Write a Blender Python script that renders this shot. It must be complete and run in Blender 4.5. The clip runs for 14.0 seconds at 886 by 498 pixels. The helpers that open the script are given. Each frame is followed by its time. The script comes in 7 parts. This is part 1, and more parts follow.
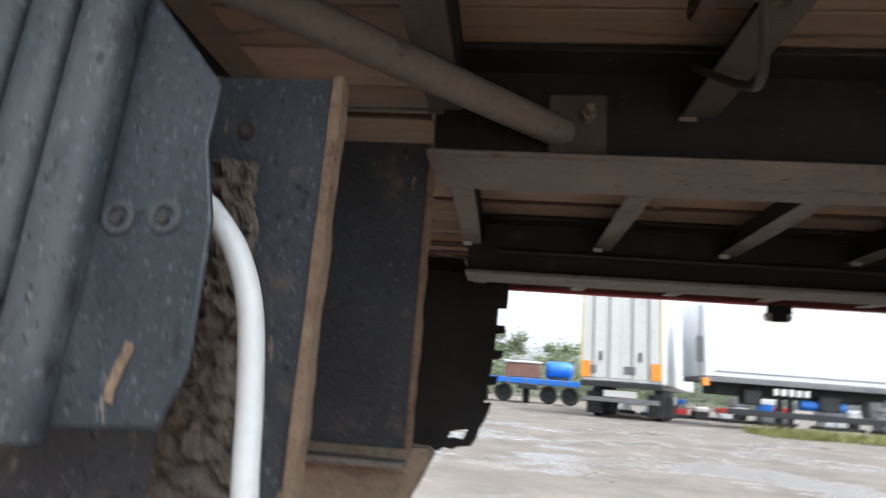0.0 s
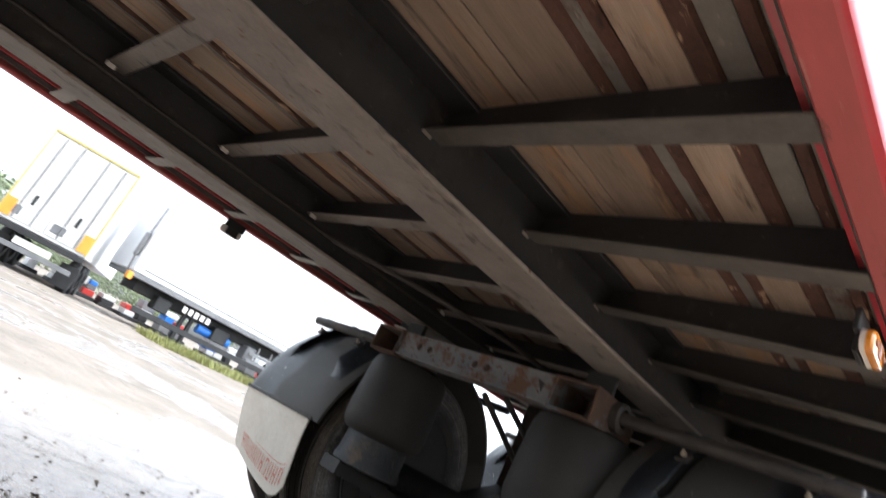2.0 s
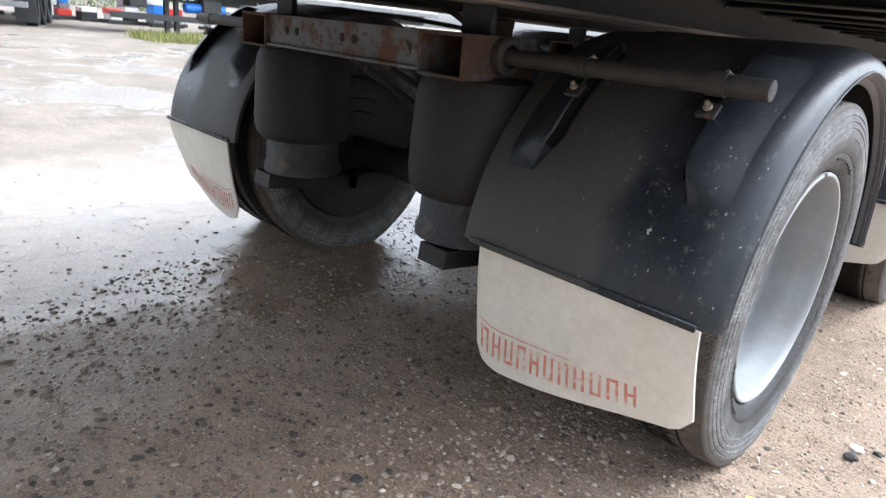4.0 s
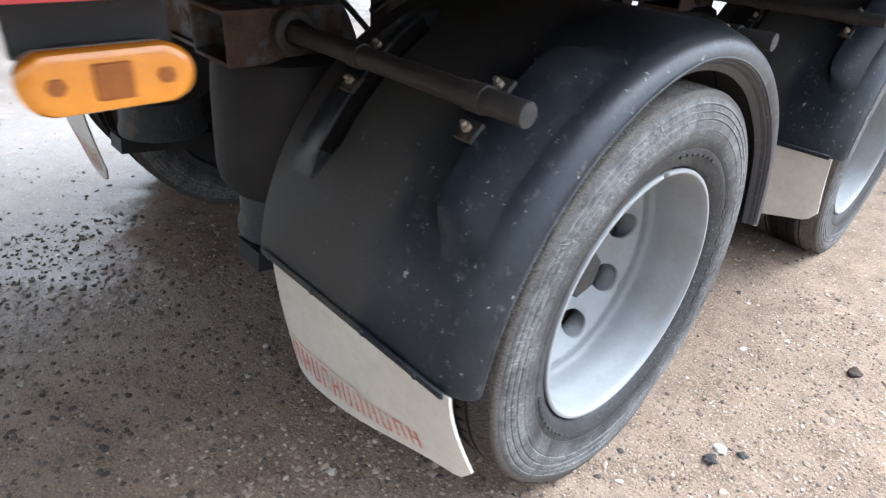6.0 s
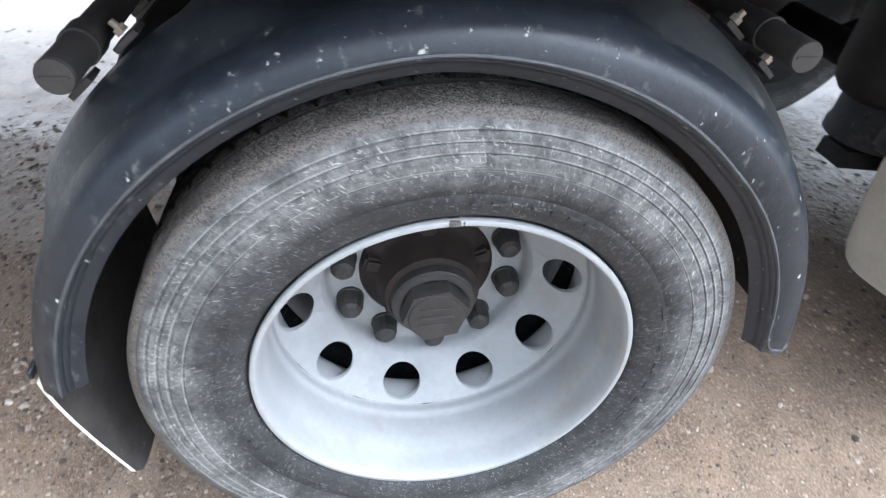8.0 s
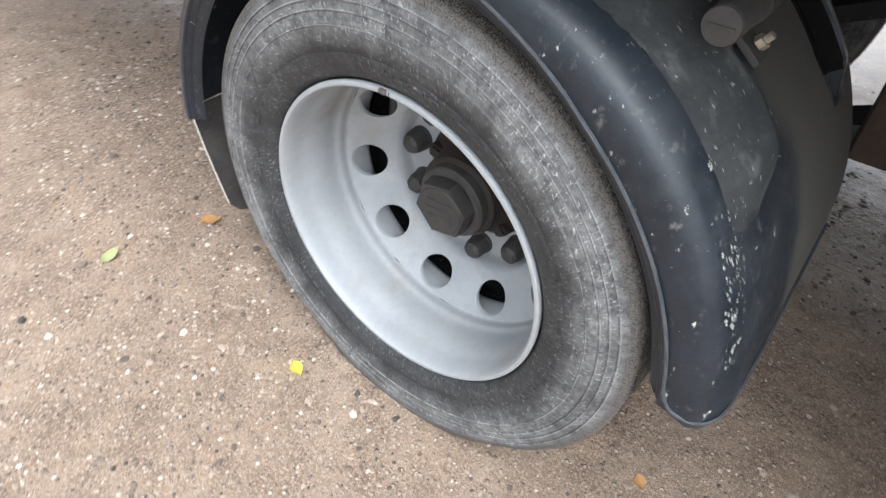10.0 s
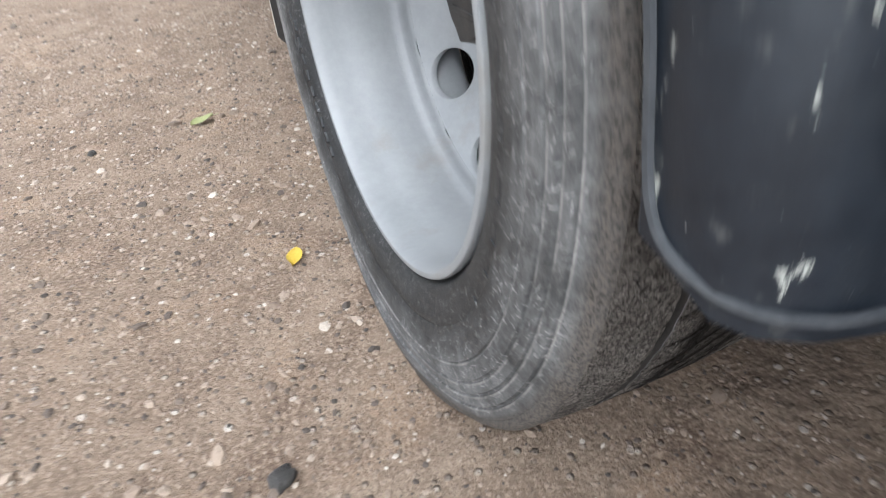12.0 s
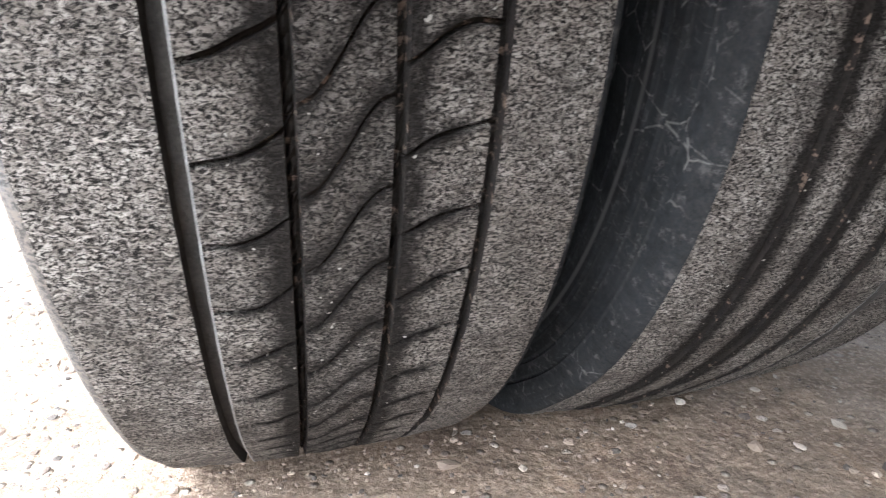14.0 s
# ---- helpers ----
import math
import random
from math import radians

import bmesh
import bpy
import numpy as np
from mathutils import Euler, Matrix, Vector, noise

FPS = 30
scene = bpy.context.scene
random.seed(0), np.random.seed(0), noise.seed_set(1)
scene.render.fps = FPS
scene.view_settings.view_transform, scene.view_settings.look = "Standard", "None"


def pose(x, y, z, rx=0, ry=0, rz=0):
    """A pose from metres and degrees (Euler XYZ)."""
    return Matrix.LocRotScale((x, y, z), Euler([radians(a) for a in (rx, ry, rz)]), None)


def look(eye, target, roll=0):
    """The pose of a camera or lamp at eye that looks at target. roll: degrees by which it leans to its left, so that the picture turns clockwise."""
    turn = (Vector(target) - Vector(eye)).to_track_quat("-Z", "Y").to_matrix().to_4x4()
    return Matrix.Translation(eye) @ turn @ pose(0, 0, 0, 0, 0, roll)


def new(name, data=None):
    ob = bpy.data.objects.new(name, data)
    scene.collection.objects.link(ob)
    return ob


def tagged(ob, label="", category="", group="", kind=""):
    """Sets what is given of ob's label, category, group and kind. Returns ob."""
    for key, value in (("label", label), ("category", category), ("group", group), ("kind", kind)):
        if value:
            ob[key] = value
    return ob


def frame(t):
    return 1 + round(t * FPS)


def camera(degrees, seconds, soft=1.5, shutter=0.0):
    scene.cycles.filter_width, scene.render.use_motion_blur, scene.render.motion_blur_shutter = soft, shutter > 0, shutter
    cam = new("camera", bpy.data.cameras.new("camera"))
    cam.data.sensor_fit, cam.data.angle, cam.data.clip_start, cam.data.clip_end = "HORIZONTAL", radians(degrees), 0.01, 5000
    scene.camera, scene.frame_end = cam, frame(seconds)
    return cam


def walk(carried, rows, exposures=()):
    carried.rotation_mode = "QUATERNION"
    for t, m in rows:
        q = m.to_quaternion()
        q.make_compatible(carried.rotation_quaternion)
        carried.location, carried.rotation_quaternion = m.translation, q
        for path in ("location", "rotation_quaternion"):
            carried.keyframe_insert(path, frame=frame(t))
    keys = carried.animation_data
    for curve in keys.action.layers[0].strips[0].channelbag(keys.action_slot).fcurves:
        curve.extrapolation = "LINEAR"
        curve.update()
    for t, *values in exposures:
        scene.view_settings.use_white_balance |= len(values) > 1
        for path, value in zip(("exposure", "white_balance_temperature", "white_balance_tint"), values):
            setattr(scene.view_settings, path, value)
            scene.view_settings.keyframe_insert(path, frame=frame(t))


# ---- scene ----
cam = camera(71.95, 14.0, soft=1.2, shutter=0.4)
PATH = [
    (0, (1.4806, -2.1601, 0.7048), (0.5095, -2.2697, 0.9172), 4.497),
    (0.5, (1.5123, -2.1755, 0.6218), (0.5434, -2.0686, 0.8446), 16.925),
    (0.8, (1.5075, -2.1838, 0.6159), (0.5867, -1.9147, 0.8983), 22.964),
    (1, (1.5025, -2.1886, 0.6018), (0.6018, -1.8844, 0.9119), 27.589),
    (1.5, (1.4685, -2.1653, 0.5964), (0.6770, -1.7063, 0.9999), 33.509),
    (2, (1.4561, -2.1179, 0.6089), (0.7269, -1.5004, 0.9037), 26.551),
    (2.5, (1.4536, -2.0249, 0.6529), (0.7787, -1.3251, 0.8873), 20.294),
    (3, (1.4781, -1.8801, 0.7044), (0.8084, -1.1412, 0.7788), 11.282),
    (3.2, (1.4768, -1.8111, 0.7547), (0.8092, -1.0679, 0.7094), 9.436),
    (5.3, (1.6329, -1.3441, 1.2062), (1.0137, -0.6976, 0.7605), 5.107),
    (5.5, (1.6089, -1.2767, 1.2051), (1.0222, -0.6035, 0.7550), 7.277),
    (6, (1.6573, -1.0880, 1.1929), (1.0469, -0.4748, 0.6915), 4.304),
    (6.5, (1.7771, -0.8721, 1.2222), (1.1120, -0.3351, 0.7033), 2.026),
    (7, (1.7902, -0.6589, 1.1971), (1.0841, -0.2138, 0.6464), 0.115),
    (7.2, (1.7898, -0.5474, 1.2060), (1.0722, -0.1487, 0.6349), 1.489),
    (9.3, (1.7776, 0.2939, 1.2063), (1.0806, 0.0309, 0.5392), 1.739),
    (9.5, (1.7607, 0.3469, 1.1987), (1.0950, 0.0411, 0.5180), 1.245),
    (10, (1.7544, 0.5521, 1.1834), (1.1679, 0.1059, 0.5074), 2.348),
    (10.5, (1.6811, 0.6145, 1.1178), (1.1621, 0.0956, 0.4385), 2.190),
    (11, (1.5076, 0.6093, 0.9980), (1.1101, 0.0599, 0.2631), 0.969),
    (11.5, (1.4389, 0.6677, 0.8776), (1.1144, 0.0354, 0.1742), -3.458),
    (12, (1.3610, 0.6602, 0.6455), (1.0573, -0.0795, 0.0450), -3.278),
    (12.2, (1.3001, 0.6124, 0.5135), (1.0176, -0.2005, 0.0042), -4.696),
    (12.5, (1.2313, 0.5993, 0.3827), (0.9809, -0.3028, 0.0312), -5.248),
    (12.8, (1.1821, 0.6335, 0.3657), (0.9619, -0.3133, 0.1314), 0.058),
    (13, (1.1626, 0.6497, 0.3663), (0.9357, -0.2954, 0.1313), -0.662),
    (13.2, (1.1444, 0.6583, 0.3626), (0.8969, -0.2780, 0.1136), 0.145),
    (13.5, (1.1212, 0.6728, 0.3592), (0.8517, -0.2495, 0.0823), 0.848),
    (14, (1.0837, 0.6955, 0.3629), (0.8202, -0.2260, 0.0777), 0.263),
]
walk(cam, [(t, look(eye, target, roll)) for t, eye, target, roll in PATH],
     exposures=[(t, ev, k, 8) for t, ev, k in ((0.0, 1.7, 5900), (0.5, 1.43, 5900), (1.0, 1.85, 5900), (1.5, 2.05, 5900), (2.0, 2.42, 5900), (3.0, 2.61, 5850), (5.3, 1.9, 5700), (6.5, 2.35, 5550), (7.2, 2.33, 5500), (9.3, 2.06, 5900), (10.5, 1.77, 6000), (11.5, 1.49, 6000), (12.2, 1.50, 5900), (12.5, 1.55, 5800), (13.0, 2.25, 5700), (13.5, 3.1, 5850), (14.0, 3.6, 5800))])

# ---- world and sun: bright overcast ----
world = bpy.data.worlds.new("overcast_sky")
scene.world = world
world.use_nodes = True
wn, wl = world.node_tree.nodes, world.node_tree.links
wn.clear()
sky = wn.new("ShaderNodeTexSky")
sky.sky_type = "NISHITA"
sky.sun_disc = False
sky.sun_elevation, sky.sun_rotation = radians(59), radians(26)
sky.air_density, sky.dust_density, sky.ozone_density = 1.0, 4.0, 1.0
grey = wn.new("ShaderNodeHueSaturation")
grey.inputs["Saturation"].default_value = 0.12
bg = wn.new("ShaderNodeBackground")
bg.inputs["Strength"].default_value = 0.15
wo = wn.new("ShaderNodeOutputWorld")
wl.new(sky.outputs[0], grey.inputs["Color"])
wl.new(grey.outputs[0], bg.inputs["Color"])
wl.new(bg.outputs[0], wo.inputs["Surface"])
sun = new("sun", bpy.data.lights.new("sun", "SUN"))
sun.data.energy, sun.data.angle, sun.data.color = 0.55, radians(70), (1.0, 0.99, 0.97)
sun.rotation_euler = (radians(-28), radians(15), 0)


# ---- materials ----
def surf(name, c1, c2, scale=20.0, rough=0.6, rough2=None, metal=0.0, bump=0.3, bump_scale=None, spots=(), stretch=(1, 1, 1), rand=0.0, spec=0.5):
    """Paint or raw surface: two colours mixed by coarse and fine noise, patches of other colours on top, fine relief.
    spots: (colour, scale, threshold, softness, roughness, stretch)."""
    m = bpy.data.materials.new(name)
    m.use_nodes = True
    n, l = m.node_tree.nodes, m.node_tree.links
    b = n["Principled BSDF"]
    co = n.new("ShaderNodeTexCoord")
    mp = n.new("ShaderNodeMapping")
    mp.inputs["Scale"].default_value = stretch
    l.new(co.outputs["Object"], mp.inputs["Vector"])

    def tex(s, detail=6.0, vec=None, r=0.6):
        t = n.new("ShaderNodeTexNoise")
        t.inputs["Scale"].default_value, t.inputs["Detail"].default_value, t.inputs["Roughness"].default_value = s, detail, r
        l.new((vec or mp).outputs[0], t.inputs["Vector"])
        return t

    def ramp(src, lo, hi):
        r = n.new("ShaderNodeMapRange")
        r.inputs["From Min"].default_value, r.inputs["From Max"].default_value = lo, hi
        l.new(src, r.inputs["Value"])
        return r.outputs["Result"]

    def mix(fac, a, c):
        x = n.new("ShaderNodeMix")
        x.data_type = "RGBA"
        l.new(fac, x.inputs["Factor"])
        for sock, v in ((x.inputs["A"], a), (x.inputs["B"], c)):
            if isinstance(v, tuple):
                sock.default_value = (*v, 1)
            else:
                l.new(v, sock)
        return x.outputs["Result"]

    def mixf(fac, a, c):
        x = n.new("ShaderNodeMix")
        l.new(fac, x.inputs["Factor"])
        for sock, v in ((x.inputs["A"], a), (x.inputs["B"], c)):
            if isinstance(v, (int, float)):
                sock.default_value = v
            else:
                l.new(v, sock)
        return x.outputs["Result"]

    coarse, fine = tex(scale, 5.0), tex(scale * 9, 8.0, r=0.7)
    f = mixf(ramp(coarse.outputs["Fac"], 0.0, 1.0), 0.0, 1.0)
    both = n.new("ShaderNodeMath")
    both.operation = "ADD"
    l.new(coarse.outputs["Fac"], both.inputs[0])
    l.new(fine.outputs["Fac"], both.inputs[1])
    col = mix(ramp(both.outputs[0], 0.75, 1.25), c1, c2)
    ro = mixf(ramp(fine.outputs["Fac"], 0.3, 0.7), rough, rough2 if rough2 is not None else min(1.0, rough + 0.12))
    for sc, ss, th, so, sr, st in spots:
        smp = n.new("ShaderNodeMapping")
        smp.inputs["Scale"].default_value = st
        smp.inputs["Location"].default_value = (ss * 0.37, ss * 0.11, 3.1)
        l.new(co.outputs["Object"], smp.inputs["Vector"])
        fac = ramp(tex(ss, 7.0, smp, 0.65).outputs["Fac"], th, th + so)
        col, ro = mix(fac, col, sc), mixf(fac, ro, sr)
    if rand:
        oi = n.new("ShaderNodeObjectInfo")
        hs = n.new("ShaderNodeHueSaturation")
        l.new(mixf(oi.outputs["Random"], 1 - rand, 1 + rand), hs.inputs["Value"])
        l.new(col, hs.inputs["Color"])
        col = hs.outputs[0]
    l.new(col, b.inputs["Base Color"])
    l.new(ro, b.inputs["Roughness"])
    b.inputs["Metallic"].default_value = metal
    b.inputs["Specular IOR Level"].default_value = spec
    if bump:
        bp = n.new("ShaderNodeBump")
        bp.inputs["Strength"].default_value, bp.inputs["Distance"].default_value = bump, 0.004
        l.new(tex(bump_scale or scale * 6, 8.0, r=0.65).outputs["Fac"], bp.inputs["Height"])
        l.new(bp.outputs[0], b.inputs["Normal"])
    return m


M_RIM = surf("rim_grey_paint", (0.250, 0.258, 0.266), (0.305, 0.313, 0.318), 7, 0.42, 0.58, metal=0.0, bump=0.08, bump_scale=220,
             spots=(((0.225, 0.195, 0.160), 6, 0.54, 0.25, 0.7, (1, 1, 1)), ((0.22, 0.13, 0.07), 11, 0.70, 0.08, 0.8, (1, 1, 1)), ((0.14, 0.12, 0.11), 70, 0.70, 0.06, 0.8, (1, 1, 1))))
M_HUB = surf("hub_black", (0.02, 0.02, 0.021), (0.045, 0.04, 0.036), 40, 0.5, 0.7, bump=0.2)
M_DRUM = surf("drum_rusty", (0.022, 0.016, 0.013), (0.058, 0.035, 0.024), 30, 0.75, 0.9, metal=0.2, bump=0.5)
M_HUBRUST = surf("hub_oily_rust", (0.011, 0.0095, 0.0088), (0.036, 0.024, 0.018), 24, 0.6, 0.85, metal=0.1, bump=0.4)
M_GUARD = surf("guard_plastic", (0.009, 0.012, 0.017), (0.019, 0.024, 0.032), 7, 0.28, 0.44, bump=0.16, bump_scale=150, spec=0.42,
               spots=(((0.036, 0.040, 0.044), 5, 0.50, 0.25, 0.65, (1, 1, 1)), ((0.085, 0.087, 0.085), 60, 0.59, 0.12, 0.8, (1, 1, 0.7)),
                      ((0.36, 0.37, 0.34), 48, 0.66, 0.03, 0.8, (1, 1, 0.5)), ((0.30, 0.30, 0.285), 140, 0.67, 0.03, 0.8, (1, 1, 0.7))))


def dusty_inboard(m):
    """A grey film of road dust on the guard's inboard part, with a ragged border."""
    n, l = m.node_tree.nodes, m.node_tree.links
    b = n["Principled BSDF"]
    co, sep, nz, add, rg = (n.new("ShaderNode" + k) for k in ("TexCoord", "SeparateXYZ", "TexNoise", "Math", "MapRange"))
    nz.inputs["Scale"].default_value, nz.inputs["Detail"].default_value = 9.0, 6.0
    l.new(co.outputs["Object"], sep.inputs[0])
    l.new(co.outputs["Object"], nz.inputs["Vector"])
    add.operation = "MULTIPLY_ADD"
    l.new(nz.outputs["Fac"], add.inputs[0])
    add.inputs[1].default_value = 0.14
    l.new(sep.outputs["X"], add.inputs[2])
    for k, v in (("From Min", 0.10), ("From Max", 0.145), ("To Min", 0.62), ("To Max", 0.0)):
        rg.inputs[k].default_value = v
    l.new(add.outputs[0], rg.inputs["Value"])
    rear, amount = n.new("ShaderNodeMapRange"), n.new("ShaderNodeMath")
    for k, v in (("From Min", -0.25), ("From Max", 0.20), ("To Min", 0.85), ("To Max", 1.35)):
        rear.inputs[k].default_value = v
    amount.operation, amount.use_clamp = "MULTIPLY", True
    l.new(sep.outputs["Y"], rear.inputs["Value"])
    l.new(rg.outputs["Result"], amount.inputs[0])
    l.new(rear.outputs["Result"], amount.inputs[1])
    for sock, v in (("Base Color", (0.088, 0.082, 0.072, 1)), ("Roughness", 0.8)):
        mx = n.new("ShaderNodeMix")
        if sock == "Base Color":
            mx.data_type = "RGBA"
        l.new(amount.outputs[0], mx.inputs["Factor"])
        src = b.inputs[sock].links[0].from_socket
        l.new(src, mx.inputs["A"] if sock == "Roughness" else mx.inputs[6])
        (mx.inputs["B"] if sock == "Roughness" else mx.inputs[7]).default_value = v
        l.new(mx.outputs["Result"] if sock == "Roughness" else mx.outputs[2], b.inputs[sock])


dusty_inboard(M_GUARD)
# paler saddle skin: grey dust, with the sky's sheen put into the colour
M_PADDUSTSHEEN = surf("guard_plastic_dust_sheen", (0.020, 0.0225, 0.0245), (0.048, 0.051, 0.051), 11, 0.38, 0.55, bump=0.16, bump_scale=150, spec=0.45,
                 spots=(((0.085, 0.088, 0.084), 40, 0.56, 0.12, 0.75, (1, 1, 0.6)), ((0.27, 0.27, 0.255), 120, 0.66, 0.03, 0.8, (1, 1, 0.6))))
# shade at the foot of the saddles' step, put into a near-black colour
M_STEPSHADE = surf("saddle_step_shade", (0.004, 0.004, 0.004), (0.009, 0.0085, 0.008), 30, 0.85, 0.95, bump=0.3, spec=0.1)
M_SPLASH = surf("dried_splash", (0.15, 0.16, 0.15), (0.36, 0.365, 0.33), 140, 0.8, 0.9, bump=0.3,
                spots=(((0.045, 0.05, 0.054), 230, 0.50, 0.08, 0.7, (1, 1, 1)),))
M_BEAD = surf("guard_worn_edge", (0.026, 0.030, 0.036), (0.070, 0.074, 0.080), 30, 0.5, 0.65, bump=0.15)
M_FLAP = surf("flap_white_rubber", (0.60, 0.56, 0.49), (0.72, 0.69, 0.62), 6, 0.55, 0.7, bump=0.15, bump_scale=40,
              spots=(((0.40, 0.34, 0.27), 7, 0.60, 0.2, 0.8, (1, 1, 0.4)), ((0.12, 0.10, 0.09), 60, 0.74, 0.05, 0.8, (1, 1, 0.3))))
M_FLAPDARK = surf("flap_dirty_face", (0.022, 0.020, 0.019), (0.06, 0.053, 0.047), 14, 0.7, 0.9, bump=0.5, bump_scale=60,
                  spots=(((0.16, 0.135, 0.11), 60, 0.64, 0.06, 0.9, (1, 1, 1)),))
M_FLAPRED = surf("flap_red_print", (0.55, 0.16, 0.11), (0.62, 0.30, 0.24), 30, 0.6, 0.7, bump=0.1,
                 spots=(((0.64, 0.58, 0.50), 34, 0.52, 0.12, 0.7, (1, 1, 1)),))
M_BLACK = surf("chassis_black_paint", (0.0085, 0.0098, 0.0114), (0.020, 0.0222, 0.0242), 9, 0.55, 0.75, bump=0.25, bump_scale=120,
               spots=(((0.07, 0.055, 0.045), 12, 0.60, 0.15, 0.85, (1, 1, 1)), ((0.10, 0.085, 0.07), 55, 0.64, 0.06, 0.9, (1, 1, 1)), ((0.004, 0.004, 0.0045), 26, 0.56, 0.12, 0.6, (1, 1, 1))))
M_FLANGE = surf("chassis_dusty_grey", (0.15, 0.135, 0.12), (0.22, 0.20, 0.18), 11, 0.7, 0.85, bump=0.3, bump_scale=90,
                spots=(((0.055, 0.045, 0.04), 18, 0.58, 0.12, 0.8, (1, 0.4, 1)), ((0.12, 0.06, 0.035), 30, 0.62, 0.08, 0.9, (1, 1, 1))))
M_FLANGE2 = surf("chassis_grimy_dark", (0.055, 0.052, 0.048), (0.105, 0.098, 0.088), 11, 0.65, 0.85, bump=0.3, bump_scale=90,
                 spots=(((0.12, 0.10, 0.085), 20, 0.60, 0.12, 0.85, (1, 0.5, 1)),))
M_RUST = surf("rusty_steel", (0.050, 0.029, 0.021), (0.098, 0.060, 0.042), 26, 0.85, 0.95, bump=0.7, bump_scale=140,
              spots=(((0.10, 0.115, 0.13), 9, 0.52, 0.1, 0.7, (1, 1, 1)), ((0.055, 0.03, 0.022), 50, 0.6, 0.08, 0.95, (1, 1, 1))))
M_BEAMBLUE = surf("axle_beam_paint", (0.10, 0.115, 0.135), (0.17, 0.175, 0.18), 8, 0.6, 0.8, bump=0.4, bump_scale=120,
                  spots=(((0.115, 0.068, 0.044), 11, 0.50, 0.09, 0.9, (1, 1, 1)), ((0.09, 0.045, 0.03), 35, 0.58, 0.06, 0.95, (1, 1, 1))))
M_GALV = surf("galvanised_strip", (0.135, 0.130, 0.115), (0.205, 0.198, 0.178), 16, 0.6, 0.8, metal=0.0, bump=0.3,
              spots=(((0.085, 0.048, 0.035), 10, 0.55, 0.1, 0.9, (1, 0.35, 1)), ((0.26, 0.24, 0.21), 50, 0.62, 0.06, 0.8, (1, 0.5, 1))))
M_RUSTSTRIP = surf("rust_strip", (0.062, 0.033, 0.026), (0.125, 0.064, 0.046), 22, 0.9, 0.97, bump=1.0, bump_scale=110,
                   spots=(((0.46, 0.32, 0.21), 34, 0.60, 0.05, 0.9, (1, 0.3, 1)), ((0.03, 0.022, 0.02), 16, 0.6, 0.1, 0.95, (1, 0.5, 1))))
M_WOOD = surf("deck_plank", (0.240, 0.184, 0.140), (0.34, 0.268, 0.208), 5, 0.75, 0.88, bump=0.35, bump_scale=60, stretch=(9, 0.6, 9), rand=0.28,
              spots=(((0.36, 0.225, 0.125), 2.2, 0.53, 0.12, 0.7, (5, 1, 5)), ((0.075, 0.057, 0.047), 5, 0.56, 0.16, 0.9, (5, 0.7, 5)), ((0.30, 0.26, 0.22), 14, 0.64, 0.06, 0.9, (3, 1, 3))))
M_RED = surf("rail_red_paint", (0.44, 0.029, 0.043), (0.50, 0.046, 0.060), 3, 0.28, 0.38, bump=0.03, bump_scale=30,
             spots=(((0.30, 0.045, 0.05), 5, 0.54, 0.25, 0.55, (1, 0.3, 1)), ((0.34, 0.13, 0.13), 24, 0.50, 0.2, 0.6, (1, 0.05, 1)), ((0.52, 0.16, 0.16), 22, 0.66, 0.1, 0.6, (1, 0.25, 1))))
# duller red of the rail's underside and inner faces: grime plus painted shade
M_REDGRIMESHADE = surf("rail_red_grime_shade", (0.29, 0.058, 0.058), (0.38, 0.080, 0.078), 4, 0.6, 0.75, bump=0.15, bump_scale=60, stretch=(1, 0.2, 1),
                  spots=(((0.17, 0.075, 0.062), 9, 0.50, 0.2, 0.8, (1, 0.08, 1)), ((0.085, 0.05, 0.043), 30, 0.62, 0.1, 0.9, (1, 0.3, 1)), ((0.36, 0.17, 0.15), 60, 0.60, 0.08, 0.8, (1, 0.1, 1))))
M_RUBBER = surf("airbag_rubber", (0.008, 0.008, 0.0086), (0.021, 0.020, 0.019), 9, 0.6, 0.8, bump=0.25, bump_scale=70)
M_PIPE = surf("support_pipe_grey", (0.022, 0.021, 0.021), (0.050, 0.045, 0.041), 22, 0.55, 0.75, bump=0.3, bump_scale=160,
              spots=(((0.14, 0.08, 0.05), 26, 0.62, 0.08, 0.9, (1, 1, 1)),))
M_BOLT = surf("bolt_zinc", (0.20, 0.17, 0.13), (0.42, 0.37, 0.30), 90, 0.45, 0.7, metal=0.6, bump=0.3)
# near-white, so that the glint on the far clips is in the colour
M_CLIP = surf("bright_clip", (0.62, 0.61, 0.58), (0.78, 0.77, 0.74), 40, 0.35, 0.5, metal=0.4, bump=0.1)
M_HOSE = surf("white_hose", (0.50, 0.525, 0.52), (0.60, 0.615, 0.61), 18, 0.38, 0.5, bump=0.05,
              spots=(((0.30, 0.25, 0.20), 14, 0.62, 0.15, 0.7, (1, 1, 0.5)),))
M_PLATE = surf("mount_plate_paint", (0.017, 0.021, 0.028), (0.038, 0.043, 0.05), 8, 0.5, 0.7, bump=0.35, bump_scale=100,
               spots=(((0.15, 0.115, 0.085), 7, 0.55, 0.14, 0.9, (1, 1, 1)), ((0.20, 0.16, 0.12), 48, 0.64, 0.06, 0.9, (1, 1, 0.4)), ((0.11, 0.115, 0.12), 170, 0.60, 0.06, 0.7, (1, 1, 1)), ((0.006, 0.007, 0.009), 90, 0.60, 0.06, 0.7, (1, 1, 1))))
